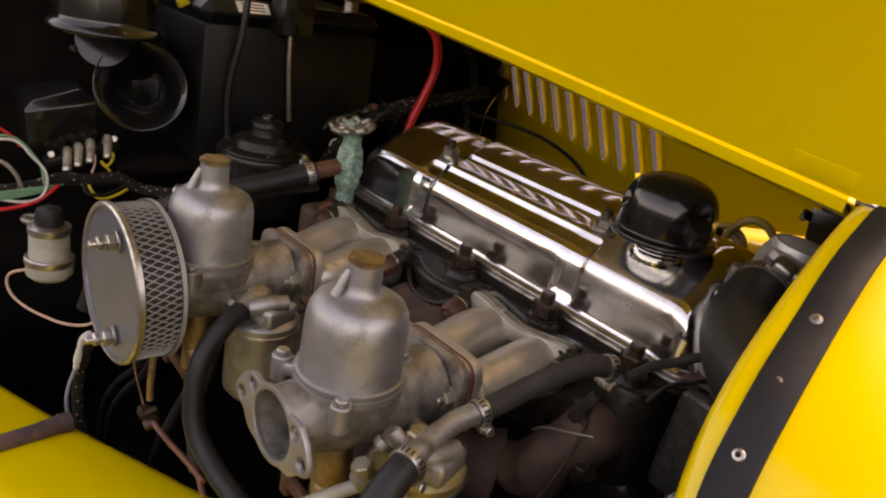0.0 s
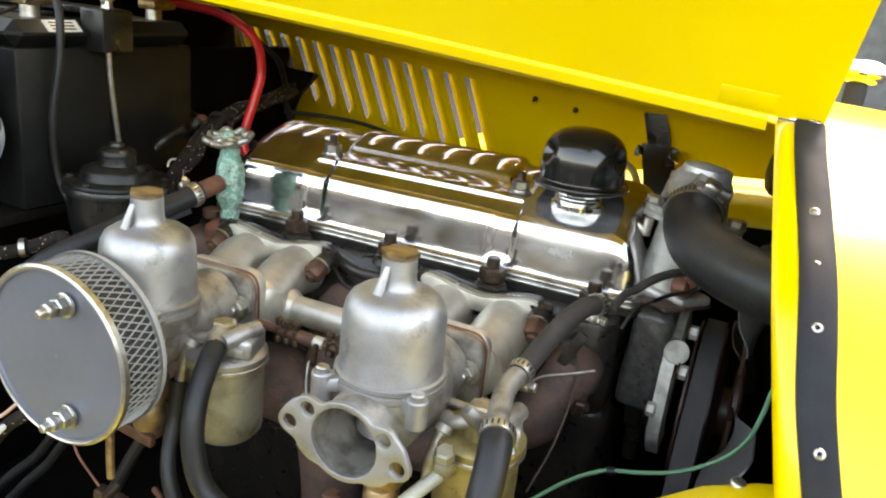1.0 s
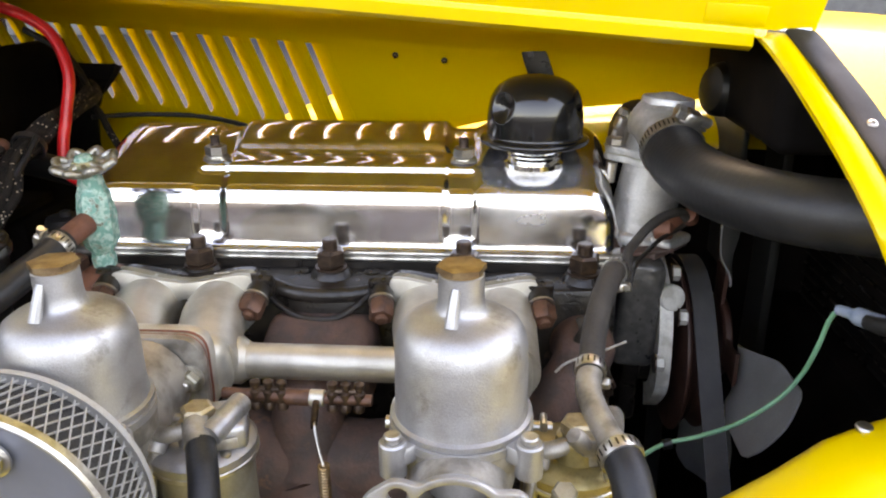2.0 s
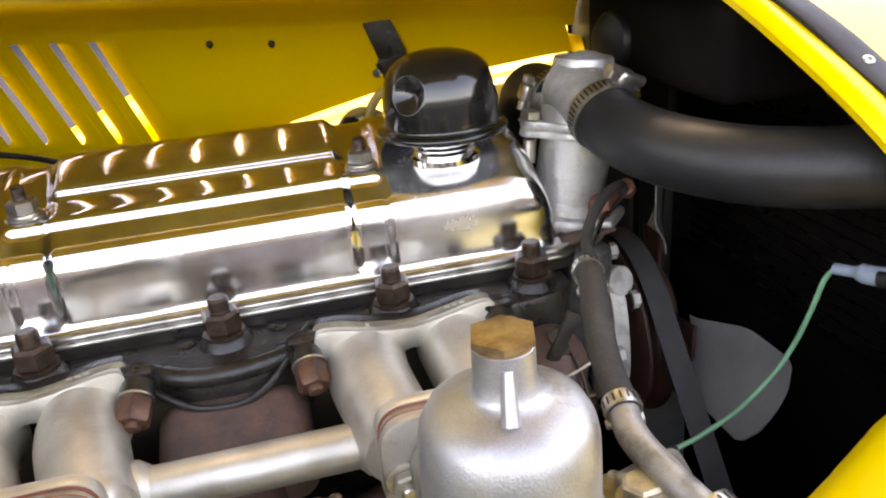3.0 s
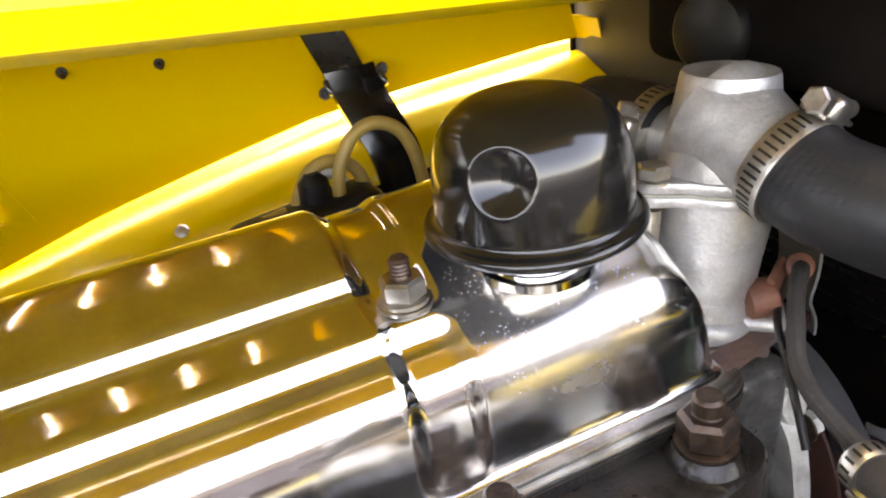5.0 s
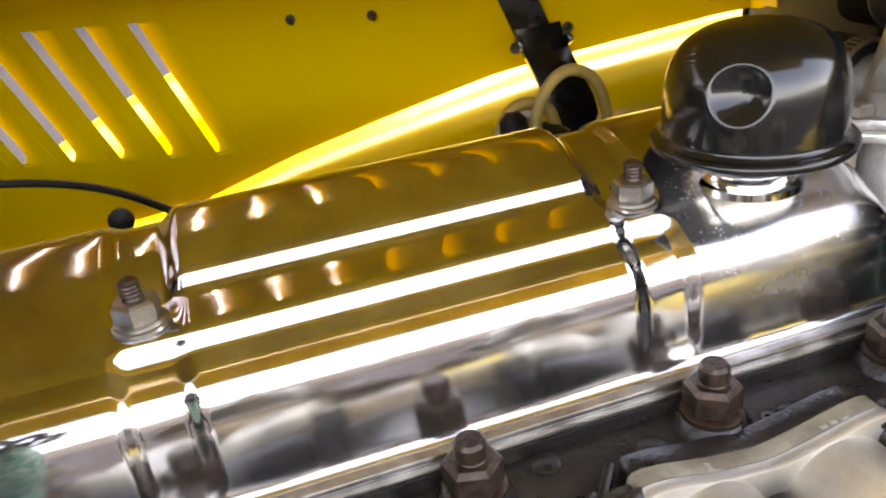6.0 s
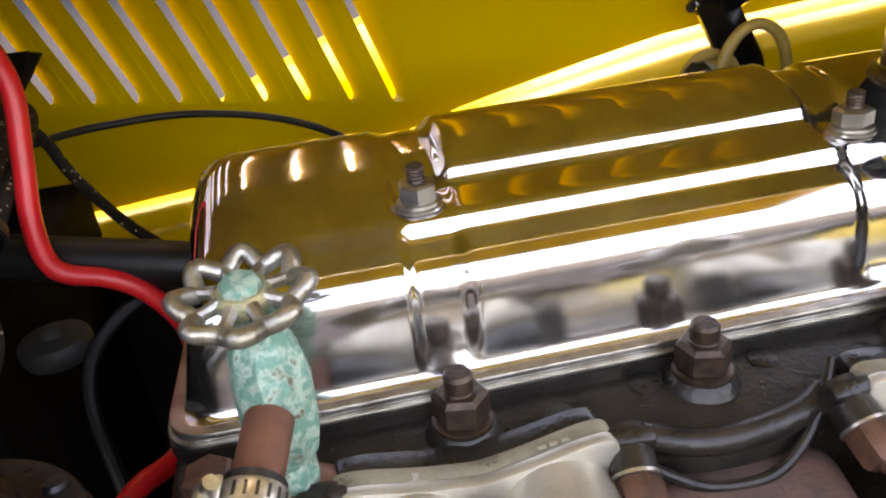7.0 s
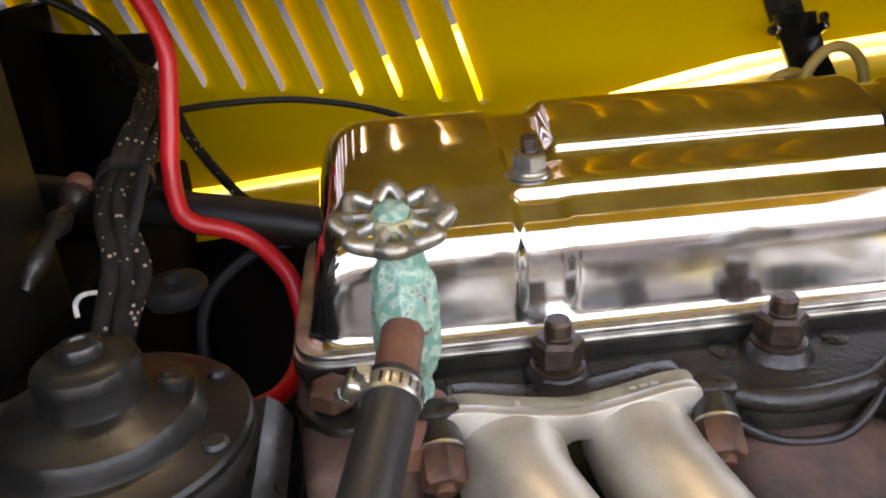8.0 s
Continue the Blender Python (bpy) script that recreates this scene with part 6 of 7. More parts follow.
part("lead", tube([(0.098, 0.170, 0.764), (0.080, 0.172, 0.760), (0.066, 0.172, 0.748), (0.055, 0.17, 0.72)], 0.0040, 12, 8), TAN, leads)
part("cap", joined(box((0.092, 0.036, 0.030), (0.108, 0.168, 0.7520), 0.010, (0, -4, 4), 4), lathe([(0.011, 0), (0.009, 0.014), (0.004, 0.019)], (0.116, 0.172, 0.764), (0, 0, 1), 18)), BLACK_PLASTIC, leads, "black moulded lead cap")
body = thing("distributor", "dark distributor body beside the engine", "distributor", (0.12, 0.17, 0.66))
part("body", lathe([(0.018, 0.62), (0.028, 0.65), (0.034, 0.68), (0.036, 0.735), (0.030, 0.748)], (0.118, 0.170, 0), (0, 0, 1), 28), BLACK_PLASTIC, body)

cable = thing("speedometer_cable", "thin black sheathed cable across the louvred panel", "cable", (-0.2, 0.3, 0.74))
part("sheath", tube([(-0.345, 0.250, 0.775), (-0.300, 0.285, 0.772), (-0.235, 0.305, 0.766), (-0.165, 0.298, 0.752), (-0.110, 0.270, 0.730), (-0.06, 0.22, 0.70)], 0.0030, 12, 8), BLACK_PLASTIC, cable)
grommet = thing("rubber_grommet", "black rubber grommet on the yellow panel", "grommet", (-0.155, 0.32, 0.705))
part("ring", lathe([(0.006, 0), (0.010, 0.001), (0.010, 0.006), (0.004, 0.008)], (-0.155, 0.335, 0.708), (0, -1, 0.1), 20), RUBBER, grommet)
column = thing("steering_tube", "black painted tube behind the rocker cover", "tube", (-0.3, 0.13, 0.74))
part("tube", tube([(-0.50, 0.150, 0.775), (-0.32, 0.124, 0.746), (-0.20, 0.105, 0.725), (-0.10, 0.09, 0.697)], 0.0135, 24), BLACK_PLASTIC, column)


# ---- battery ----
def battery():
    root = thing("battery", "large black car battery with stickers under a hold-down clamp", "battery", (-0.445, -0.035, 0.71))
    part("case", box((0.170, 0.236, 0.160), (-0.447, -0.036, 0.7870), 0.004), BLACK_PLASTIC, root)
    part("lid", joined(box((0.176, 0.242, 0.026), (-0.447, -0.036, 0.8800), 0.0115, None, 1), box((0.12, 0.10, 0.006), (-0.472, -0.036, 0.8950), 0.003)), BLACK_PLASTIC, root)
    for y in (-0.105, 0.060):
        t = part("terminal", lathe([(0.0095, 0), (0.0085, 0.028)], (-0.400, y, 0.8925), (0, 0, 1), 20), STEEL, root)
        part("cable_lug", joined(box((0.030, 0.026, 0.011), (-0.398, y, 0.9105), 0.003), lathe([(0.004, 0), (0.004, 0.034)], (-0.385, y - 0.017, 0.9105), (0, 1, 0), 12)), BRASS, t)
    for name, mat, y, sy, text in (("white_label", STICKER_WHITE, -0.097, 0.040, 3), ("green_label", STICKER_GREEN, -0.062, 0.018, 1), ("red_label", STICKER_RED, -0.024, 0.026, 2), ("white_label", STICKER_WHITE, 0.006, 0.030, 3)):
        # the first pair lies on the bevel, the second flat on top
        turn = Matrix.Translation((-0.3646, y, 0.8874)) @ Matrix.Rotation(radians(45), 4, "Y") if y < -0.05 else Matrix.Translation((-0.384, y, 0.8937))
        lab = part(name, moved(box((0.0145, sy, 0.0006), (0, 0, 0), 0), turn), mat, root)
        part("print", joined(*[moved(box((0.0018, sy * 0.7, 0.0003), (-0.004 + 0.004 * k, 0, 0.0005), 0), turn) for k in range(text)]), BLACK_PLASTIC, lab)
    return root


battery()


def hold_down():
    root = thing("battery_clamp", "black battery hold-down bar with a thin steel rod", "battery clamp", (-0.352, -0.052, 0.77))
    part("bar", joined(box((0.032, 0.040, 0.042), (-0.352, -0.053, 0.8850), 0.002), box((0.20, 0.034, 0.006), (-0.44, -0.053, 0.9040), 0.001)), BLACK_SATIN, root)
    part("rod", tube([(-0.351, -0.053, 0.912), (-0.3505, -0.053, 0.84), (-0.3515, -0.043, 0.760)], 0.0030, 12), STEEL, root, "thin bright steel rod")
    part("wing_nut", joined(lathe([(0.006, 0), (0.005, 0.008)], (-0.351, -0.053, 0.906), (0, 0, 1), 16), box((0.005, 0.026, 0.008), (-0.351, -0.048, 0.918), 0.002, (28, 0, 0))), STEEL, root)
    return root


hold_down()

RED = [(-0.398, 0.068, 0.9145), (-0.388, 0.092, 0.914), (-0.352, 0.126, 0.905), (-0.310, 0.134, 0.882), (-0.291, 0.126, 0.845), (-0.293, 0.115, 0.807), (-0.2965, 0.105, 0.776), (-0.295, 0.100, 0.752), (-0.287, 0.100, 0.7415), (-0.270, 0.100, 0.736), (-0.255, 0.100, 0.727), (-0.243, 0.100, 0.712), (-0.234, 0.095, 0.696), (-0.230, 0.080, 0.672), (-0.233, 0.050, 0.662), (-0.241, 0.022, 0.664), (-0.254, 0.002, 0.668), (-0.27, -0.02, 0.66)]
red = thing("battery_cable", "thick red battery cable curving down behind the engine", "cable", RED[0])
part("sheath", tube(RED, 0.0056, 18, 8), RED_RUBBER, red)
tag = thing("cable_tag", "small yellow plastic tag on the battery lead", "tag", (-0.385, -0.160, 0.888))
part("tag", box((0.006, 0.014, 0.009), (-0.400, -0.1640, 0.8815), 0.0015, (25, 0, 10)), YELLOW_WIRE, tag)
part("tail", tube([(-0.400, -0.158, 0.884), (-0.398, -0.142, 0.894), (-0.396, -0.122, 0.902)], 0.0020, 10), BLACK_PLASTIC, tag)
grey = thing("earth_cable", "thin dark grey cable hanging in front of the battery", "cable", (-0.37, -0.12, 0.8))
part("sheath", tube([(-0.385, -0.108, 0.928), (-0.352, -0.112, 0.912), (-0.345, -0.118, 0.860), (-0.350, -0.126, 0.800), (-0.352, -0.122, 0.740), (-0.33, -0.12, 0.70)], 0.0040, 14, 8), RUBBER, grey)


# ---- horn ----
def horn():
    c = Vector((-0.277, -0.1145, 0))
    root = thing("horn", "round black painted horn with a stepped domed cover", "horn", (c.x, c.y, 0.72))
    part("cover", lathe([(0.0500, 0.7460), (0.0505, 0.7490), (0.0495, 0.7508), (0.0372, 0.7516), (0.0352, 0.7526), (0.0345, 0.7545), (0.0338, 0.7590), (0.0325, 0.7612), (0.0300, 0.7622), (0.0200, 0.7642), (0.0178, 0.7654), (0.0172, 0.7675), (0.0168, 0.7735), (0.0176, 0.7742), (0.0176, 0.7762), (0.0166, 0.7790), (0.0145, 0.7808), (0.0120, 0.7816), (0.0085, 0.7818)], (c.x, c.y, 0), (0, 0, 1), 64), HORN_BLACK, root, sharp=24)
    part("nut", joined(lathe([(0.0072, 0.7815), (0.0076, 0.7840), (0.0066, 0.7862), (0.0040, 0.7865), (0.0036, 0.7855), (0.0006, 0.7855)], (c.x, c.y, 0), (0, 0, 1), 24)), BLACK_SATIN, root)
    part("rim", lathe([(0.0480, 0.7380), (0.0512, 0.7395), (0.0518, 0.7430), (0.0505, 0.7465)], (c.x, c.y, 0), (0, 0, 1), 64), BLACK_SATIN, root)
    for k in range(6):
        a = radians(38 + 60 * k)
        p = (c.x + 0.0440 * math.cos(a), c.y + 0.0440 * math.sin(a), 0.7510)
        part("screw", lathe([(0.0046, 0), (0.0046, 0.0012), (0.0034, 0.0026), (0.0008, 0.0028)], p, (0, 0, 1), 14), BLACK_SATIN, root)
    part("stud", lathe([(0.0055, 0), (0.0055, 0.004), (0.004, 0.005)], (c.x + 0.0255, c.y + 0.005, 0.7625), (0.15, 0, 1), 16), BLACK_SATIN, root)
    part("body", lathe([(0.040, 0.68), (0.047, 0.71), (0.0480, 0.739)], (c.x, c.y, 0), (0, 0, 1), 48), BLACK_SATIN, root)
    rows = []
    for k in range(9):
        f = k / 8
        rows.append([(c.x + 0.040 + 0.018 * g, c.y + 0.036 - 0.075 * f + 0.004 * g, 0.7320 - 0.004 * f - 0.010 * (g - 0.4) ** 2 * 4) for g in (0.0, 0.25, 0.5, 0.75, 1.0)])
    part("bracket", thickened(grid(rows), 0.0025), HORN_BLACK, root, "curved black bracket")
    return root


horn()


def trumpet():
    m = Vector((-0.384, -0.213, 0.789))
    way = Vector((0.88, -0.40, 0.22)).normalized()
    root = thing("air_horn", "black flared horn trumpet with a round diaphragm housing", "horn", m)
    part("flare", lathe([(0.026, -0.075), (0.029, -0.050), (0.034, -0.026), (0.0410, -0.008), (0.0470, -0.001), (0.0485, 0.0005), (0.0482, 0.0018), (0.0466, 0.0014)] + [(0.0180 + 0.0286 * math.exp(-k * 0.16), 0.0014 - 0.0042 * k) for k in range(1, 24)] + [(0.0005, -0.100)], m, way, 72, close=False), BLACK_GLOSS, root, sharp=60)
    elbow = [m + way * -0.06, m + way * -0.085 + Vector((0, 0, 0.012)), m + way * -0.095 + Vector((0, 0, 0.035)), Vector((-0.412, -0.242, 0.838))]
    part("elbow", tube(elbow, lambda s: 0.031 + 0.004 * s, 28), BLACK_GLOSS, root, sharp=60)
    return root


trumpet()
dome = thing("brake_reservoir", "round black canister with a flanged rim near the bulkhead", "canister", (-0.405, -0.245, 0.84))
part("can", lathe([(0.040, 0.8405), (0.056, 0.8430), (0.0585, 0.8445), (0.0592, 0.8470), (0.0582, 0.8495), (0.0540, 0.8515), (0.0515, 0.8535), (0.0508, 0.8600), (0.0505, 0.8850), (0.0480, 0.8960), (0.0420, 0.9030), (0.0250, 0.9080), (0.0005, 0.9095)], (-0.402, -0.245, 0), (0, 0, 1), 64), BLACK_GLOSS, dome, sharp=60)
part("bolt", hexagon(0.0040, 0.005, (-0.372, -0.285, 0.830), (0.5, -0.4, -0.6)), BRONZE_NUT, dome)
box_ob = thing("relay_box", "black plastic relay cover with a sloping lid", "relay", (-0.40, -0.29, 0.72))


def relay_cover():
    """A moulded cover whose lid slopes down towards the bay."""
    bm = bmesh.new()
    low = [bm.verts.new(p) for p in ((-0.398, -0.322, 0.712), (-0.392, -0.255, 0.716), (-0.452, -0.250, 0.716), (-0.458, -0.318, 0.712))]
    mid = [bm.verts.new(p) for p in ((-0.394, -0.326, 0.758), (-0.388, -0.256, 0.770), (-0.452, -0.248, 0.776), (-0.460, -0.322, 0.766))]
    top = [bm.verts.new(p) for p in ((-0.402, -0.318, 0.7655), (-0.402, -0.270, 0.7800), (-0.450, -0.262, 0.7840), (-0.454, -0.312, 0.7720))]
    for a, b in ((low, mid), (mid, top)):
        for k in range(4):
            bm.faces.new((a[k], a[(k + 1) % 4], b[(k + 1) % 4], b[k]))
    bm.faces.new(low[::-1])
    bm.faces.new(top)
    bmesh.ops.bevel(bm, geom=bm.edges[:], offset=0.0028, segments=3, profile=0.5, affect="EDGES")
    part("cover", bm, BLACK_GLOSS, box_ob, sharp=50)


relay_cover()


def fuse_row():
    root = thing("fuse_block", "row of yellowed fuse clips with bare wire ends", "fuse block", (-0.39, -0.27, 0.70))
    part("base", joined(box((0.018, 0.078, 0.010), (-0.3935, -0.270, 0.7115), 0.003, (12, 0, 0))), BLACK_PLASTIC, root)
    for y, z in ((-0.290, 0.7065), (-0.279, 0.7110), (-0.267, 0.7150), (-0.249, 0.7195)):
        # glass fuse arching from the back clip to the front one
        f = part("fuse", tube([(-0.394, y + 0.003, z + 0.004), (-0.388, y + 0.003, z + 0.0105), (-0.380, y + 0.0015, z + 0.0095), (-0.374, y - 0.001, z + 0.0015), (-0.371, y - 0.002, z - 0.007)], lambda s: 0.0040 + 0.0008 * math.sin(s * math.pi), 12, 6), FUSE_CREAM, root)
        part("cap", lathe([(0.0042, 0), (0.0050, 0.001), (0.0050, 0.004), (0.0042, 0.005)], (-0.3725, y - 0.0016, z - 0.003), (0.4, -0.1, -0.9), 12), STEEL, f)
    for y, z in ((-0.303, 0.713), (-0.239, 0.729)):
        part("screw", lathe([(0.0040, 0), (0.0042, 0.001), (0.003, 0.003)], (-0.387, y, z), (0.9, -0.3, 0.3), 14), STEEL, root)
    return root


fuse_row()


def wire(name, label, pts, r, mat):
    root = thing(name, label, "wire", pts[0])
    part("strand", tube(pts, r, 10, 8, wander=0.0008), mat, root)
    return root


wire("yellow_wire", "yellow wire dropping from the fuse clips", [(-0.374, -0.251, 0.722), (-0.371, -0.245, 0.715), (-0.370, -0.248, 0.707), (-0.371, -0.253, 0.703), (-0.373, -0.257, 0.708), (-0.372, -0.250, 0.700), (-0.37, -0.246, 0.692)], 0.0015, YELLOW_WIRE)
wire("yellow_wire", "yellow wire looping under the fuse clips", [(-0.358, -0.276, 0.692), (-0.352, -0.274, 0.684), (-0.350, -0.268, 0.675), (-0.350, -0.258, 0.6735), (-0.351, -0.244, 0.678), (-0.355, -0.233, 0.683)], 0.0016, YELLOW_WIRE)
wire("black_wire", "black wire lying beside the yellow loop", [(-0.357, -0.281, 0.693), (-0.351, -0.279, 0.682), (-0.349, -0.270, 0.6785), (-0.350, -0.255, 0.679), (-0.354, -0.236, 0.687)], 0.0017, BLACK_PLASTIC)
wire("pink_wire", "pale pink wire from a fuse clip", [(-0.372, -0.264, 0.716), (-0.369, -0.265, 0.707), (-0.366, -0.269, 0.698)], 0.0013, PINK_WIRE)
wire("white_wire", "white wire curving past the relay cover", [(-0.37, -0.40, 0.736), (-0.360, -0.362, 0.7385), (-0.359, -0.348, 0.738), (-0.358, -0.338, 0.733), (-0.355, -0.330, 0.722), (-0.352, -0.319, 0.708), (-0.351, -0.317, 0.693), (-0.350, -0.324, 0.679), (-0.351, -0.340, 0.675), (-0.355, -0.36, 0.678)], 0.0014, WHITE_WIRE)
wire("green_wire", "thin green wire running beside the white one", [(-0.37, -0.40, 0.741), (-0.361, -0.362, 0.742), (-0.360, -0.347, 0.741), (-0.358, -0.335, 0.732), (-0.354, -0.322, 0.712), (-0.352, -0.319, 0.694), (-0.354, -0.316, 0.688)], 0.0014, GREEN_WIRE)
wire("red_wire", "thin red wire dropping behind the relay cover", [(-0.372, -0.39, 0.766), (-0.362, -0.361, 0.752), (-0.360, -0.347, 0.742), (-0.362, -0.338, 0.73)], 0.0015, RED_RUBBER)
wire("red_wire", "red wire along the loom", [(-0.352, -0.40, 0.668), (-0.350, -0.371, 0.669), (-0.349, -0.350, 0.670), (-0.349, -0.329, 0.675), (-0.351, -0.313, 0.685), (-0.356, -0.305, 0.690)], 0.0020, RED_RUBBER)
for k in range(3):
    wire("green_wire", "green wire running along the bulkhead loom", [(-0.36, -0.42, 0.680 - 0.004 * k), (-0.355, -0.369, 0.684 - 0.0035 * k), (-0.354, -0.349, 0.6855 - 0.003 * k), (-0.354, -0.324, 0.688 - 0.002 * k), (-0.357, -0.300, 0.691)], 0.0018, GREEN_WIRE)
wire("brown_wire", "dirty brown wire stub at the bulkhead", [(-0.36, -0.372, 0.722), (-0.352, -0.355, 0.716), (-0.350, -0.345, 0.704), (-0.351, -0.341, 0.692)], 0.0022, CARB_BODY)
wire("pink_wire", "pale pink wire looping from the reservoir switch", [(-0.238, -0.345, 0.652), (-0.262, -0.372, 0.640), (-0.255, -0.372, 0.620), (-0.215, -0.352, 0.612), (-0.175, -0.335, 0.622), (-0.155, -0.325, 0.640)], 0.0013, PINK_WIRE)


def switch_jar():
    c = (-0.246, -0.343, 0)
    root = thing("reservoir_switch", "pale ringed switch canister with a black rubber knob", "switch", (c[0], c[1], 0.64))
    part("can", lathe([(0.016, 0.640), (0.0200, 0.644), (0.0200, 0.655), (0.0185, 0.658), (0.0175, 0.660), (0.0172, 0.684), (0.0155, 0.688)], c, (0, 0, 1), 36), WHITE_PLASTIC, root)
    part("ring", lathe([(0.0205, 0.6540), (0.0212, 0.6555), (0.0212, 0.6600), (0.0200, 0.6612)], c, (0, 0, 1), 36), STEEL, root)
    part("collar", lathe([(0.0176, 0.684), (0.0182, 0.6855), (0.0182, 0.6905), (0.012, 0.6925)], c, (0, 0, 1), 36), STEEL, root)
    part("knob", lathe([(0.0120, 0.692), (0.0125, 0.700), (0.0105, 0.7070), (0.005, 0.7095)], c, (0, 0, 1), 28), RUBBER, root)
    part("ear", plate([(0.012 * math.cos(a) - 0.012, 0.010 * math.sin(a)) for a in (2 * math.pi * k / 20 for k in range(20))], 0.003, Matrix.Translation((c[0] - 0.020, c[1] - 0.006, 0.684)), 0.0006, [(-0.014, 0, 0.004)]), STEEL, root)
    return root


switch_jar()


# ---- looms and sundries at the bulkhead ----
loom = thing("wiring_loom", "dark flecked braided wiring loom hanging behind the engine", "wiring loom", (-0.31, 0.09, 0.8))
SPINE = [(-0.375, 0.310, 0.800), (-0.332, 0.240, 0.804), (-0.3175, 0.170, 0.799), (-0.3105, 0.115, 0.793), (-0.3140, 0.084, 0.782), (-0.3140, 0.052, 0.769), (-0.306, 0.022, 0.752), (-0.309, 0.0, 0.728), (-0.32, -0.02, 0.69)]
for k, (ox, oy, oz) in enumerate(((-0.007, 0.0, 0.003), (0.0, 0.004, 0.004), (0.0065, 0.0, -0.002), (0.001, -0.006, -0.004))):
    line = [(x + ox * (1 + 0.25 * math.sin(3.1 * i + k)), y + oy, z + oz + 0.0015 * math.sin(2.3 * i + 1.7 * k)) for i, (x, y, z) in enumerate(SPINE)]
    part("braid", tube(line, 0.0047 - 0.0003 * k, 14, 8, wander=0.0012), BRAID, loom)
part("sheath", tube([(-0.30, 0.070, 0.790), (-0.303, 0.045, 0.770), (-0.309, 0.022, 0.752), (-0.316, 0.004, 0.728), (-0.318, 0.0, 0.70)], 0.0030, 12, 8), RUBBER, loom)
part("braid", tube([(-0.37, -0.40, 0.680), (-0.362, -0.337, 0.686), (-0.360, -0.303, 0.695), (-0.360, -0.272, 0.692), (-0.359, -0.243, 0.693), (-0.352, -0.222, 0.682), (-0.335, -0.200, 0.682), (-0.310, -0.185, 0.690), (-0.290, -0.172, 0.700), (-0.283, -0.178, 0.690), (-0.285, -0.195, 0.660), (-0.30, -0.215, 0.60)], 0.0066, 16, 8, wander=0.0012), BRAID, loom)
part("clip", lathe([(0.0078, -0.003), (0.0092, -0.0026), (0.0092, 0.0026), (0.0078, 0.003)], (-0.318, -0.192, 0.688), (0.75, 0.62, 0.1), 20, close=False), STEEL, loom)
part("clip", lathe([(0.0135, -0.004), (0.0155, -0.0035), (0.0155, 0.0035), (0.0135, 0.004)], (-0.3145, 0.078, 0.780), (-0.1, 0.85, 0.45), 28, close=False), RUBBER, loom, "black rubber loom strap")
wire("white_wire", "short white hooked wire end by the loom", [(-0.3290, 0.006, 0.7340), (-0.3295, 0.009, 0.7400), (-0.3260, 0.012, 0.7430), (-0.3190, 0.014, 0.7425), (-0.3150, 0.013, 0.7395)], 0.0013, WHITE_WIRE)
earth = thing("earth_strap", "dusty dark earth strap with a copper terminal by the battery", "strap", (-0.338, 0.07, 0.78))
part("strap", tube([(-0.338, 0.070, 0.779), (-0.340, 0.056, 0.7740), (-0.341, 0.040, 0.7710), (-0.344, 0.022, 0.764), (-0.350, 0.008, 0.750)], lambda s: 0.0062 - 0.0020 * s + 0.0012 * math.sin(s * 17), 12, 8, wander=0.0030), BLACK_IRON, earth)
part("terminal", lathe([(0.0040, 0), (0.0068, 0.001), (0.0068, 0.006), (0.0045, 0.0085), (0.003, 0.009)], (-0.338, 0.072, 0.7785), (0.25, -0.1, 0.95), 18), COPPER, earth, "copper terminal")
lobe = thing("black_bracket", "folded glossy black steel bracket beside the battery", "bracket", (-0.35, 0.15, 0.8))
rows = []
for k in range(11):
    f = k / 10
    z = 0.828 - 0.138 * f
    right = lerp_table([(0.0, -0.340), (0.10, -0.347), (0.24, -0.361), (0.45, -0.374), (1.0, -0.380)], f)
    rows.append([(-0.462 + (right + 0.462) * g, 0.388 - 0.072 * g - 0.020 * math.sin(math.pi * g), z) for g in (0.0, 0.15, 0.3, 0.45, 0.6, 0.75, 0.88, 1.0)])
part("sheet", thickened(grid(rows), 0.0025), BLACK_GLOSS, lobe, sharp=70)
part("lip", thickened(grid([[(-0.340, 0.315, 0.8275), (-0.330, 0.310, 0.8265)], [(-0.347, 0.315, 0.814), (-0.341, 0.310, 0.813)], [(-0.361, 0.315, 0.796), (-0.357, 0.310, 0.795)]]), 0.002), BLACK_SATIN, lobe)
wire("black_wire", "black braided wire dropping behind the red cable", [(-0.332, 0.225, 0.800), (-0.324, 0.222, 0.793), (-0.316, 0.220, 0.782), (-0.309, 0.220, 0.763), (-0.298, 0.220, 0.741), (-0.280, 0.220, 0.714), (-0.255, 0.215, 0.69)], 0.0040, BRAID)
wire("black_wire", "black cable lying over the bracket by the bulkhead", [(-0.420, 0.270, 0.872), (-0.392, 0.270, 0.857), (-0.371, 0.268, 0.842), (-0.358, 0.262, 0.826), (-0.346, 0.252, 0.811), (-0.334, 0.235, 0.803)], 0.0040, BLACK_PLASTIC)
wire("grey_wire", "grey sleeved cable curving behind the cover", [(-0.19, 0.13, 0.715), (-0.226, 0.125, 0.713), (-0.252, 0.120, 0.711), (-0.272, 0.110, 0.705), (-0.288, 0.100, 0.691), (-0.294, 0.090, 0.674), (-0.293, 0.078, 0.65), (-0.285, 0.06, 0.60)], 0.0042, RUBBER)
sender = thing("oil_sender", "small dull grey capped sender behind the engine", "sender", (-0.31, 0.085, 0.69))
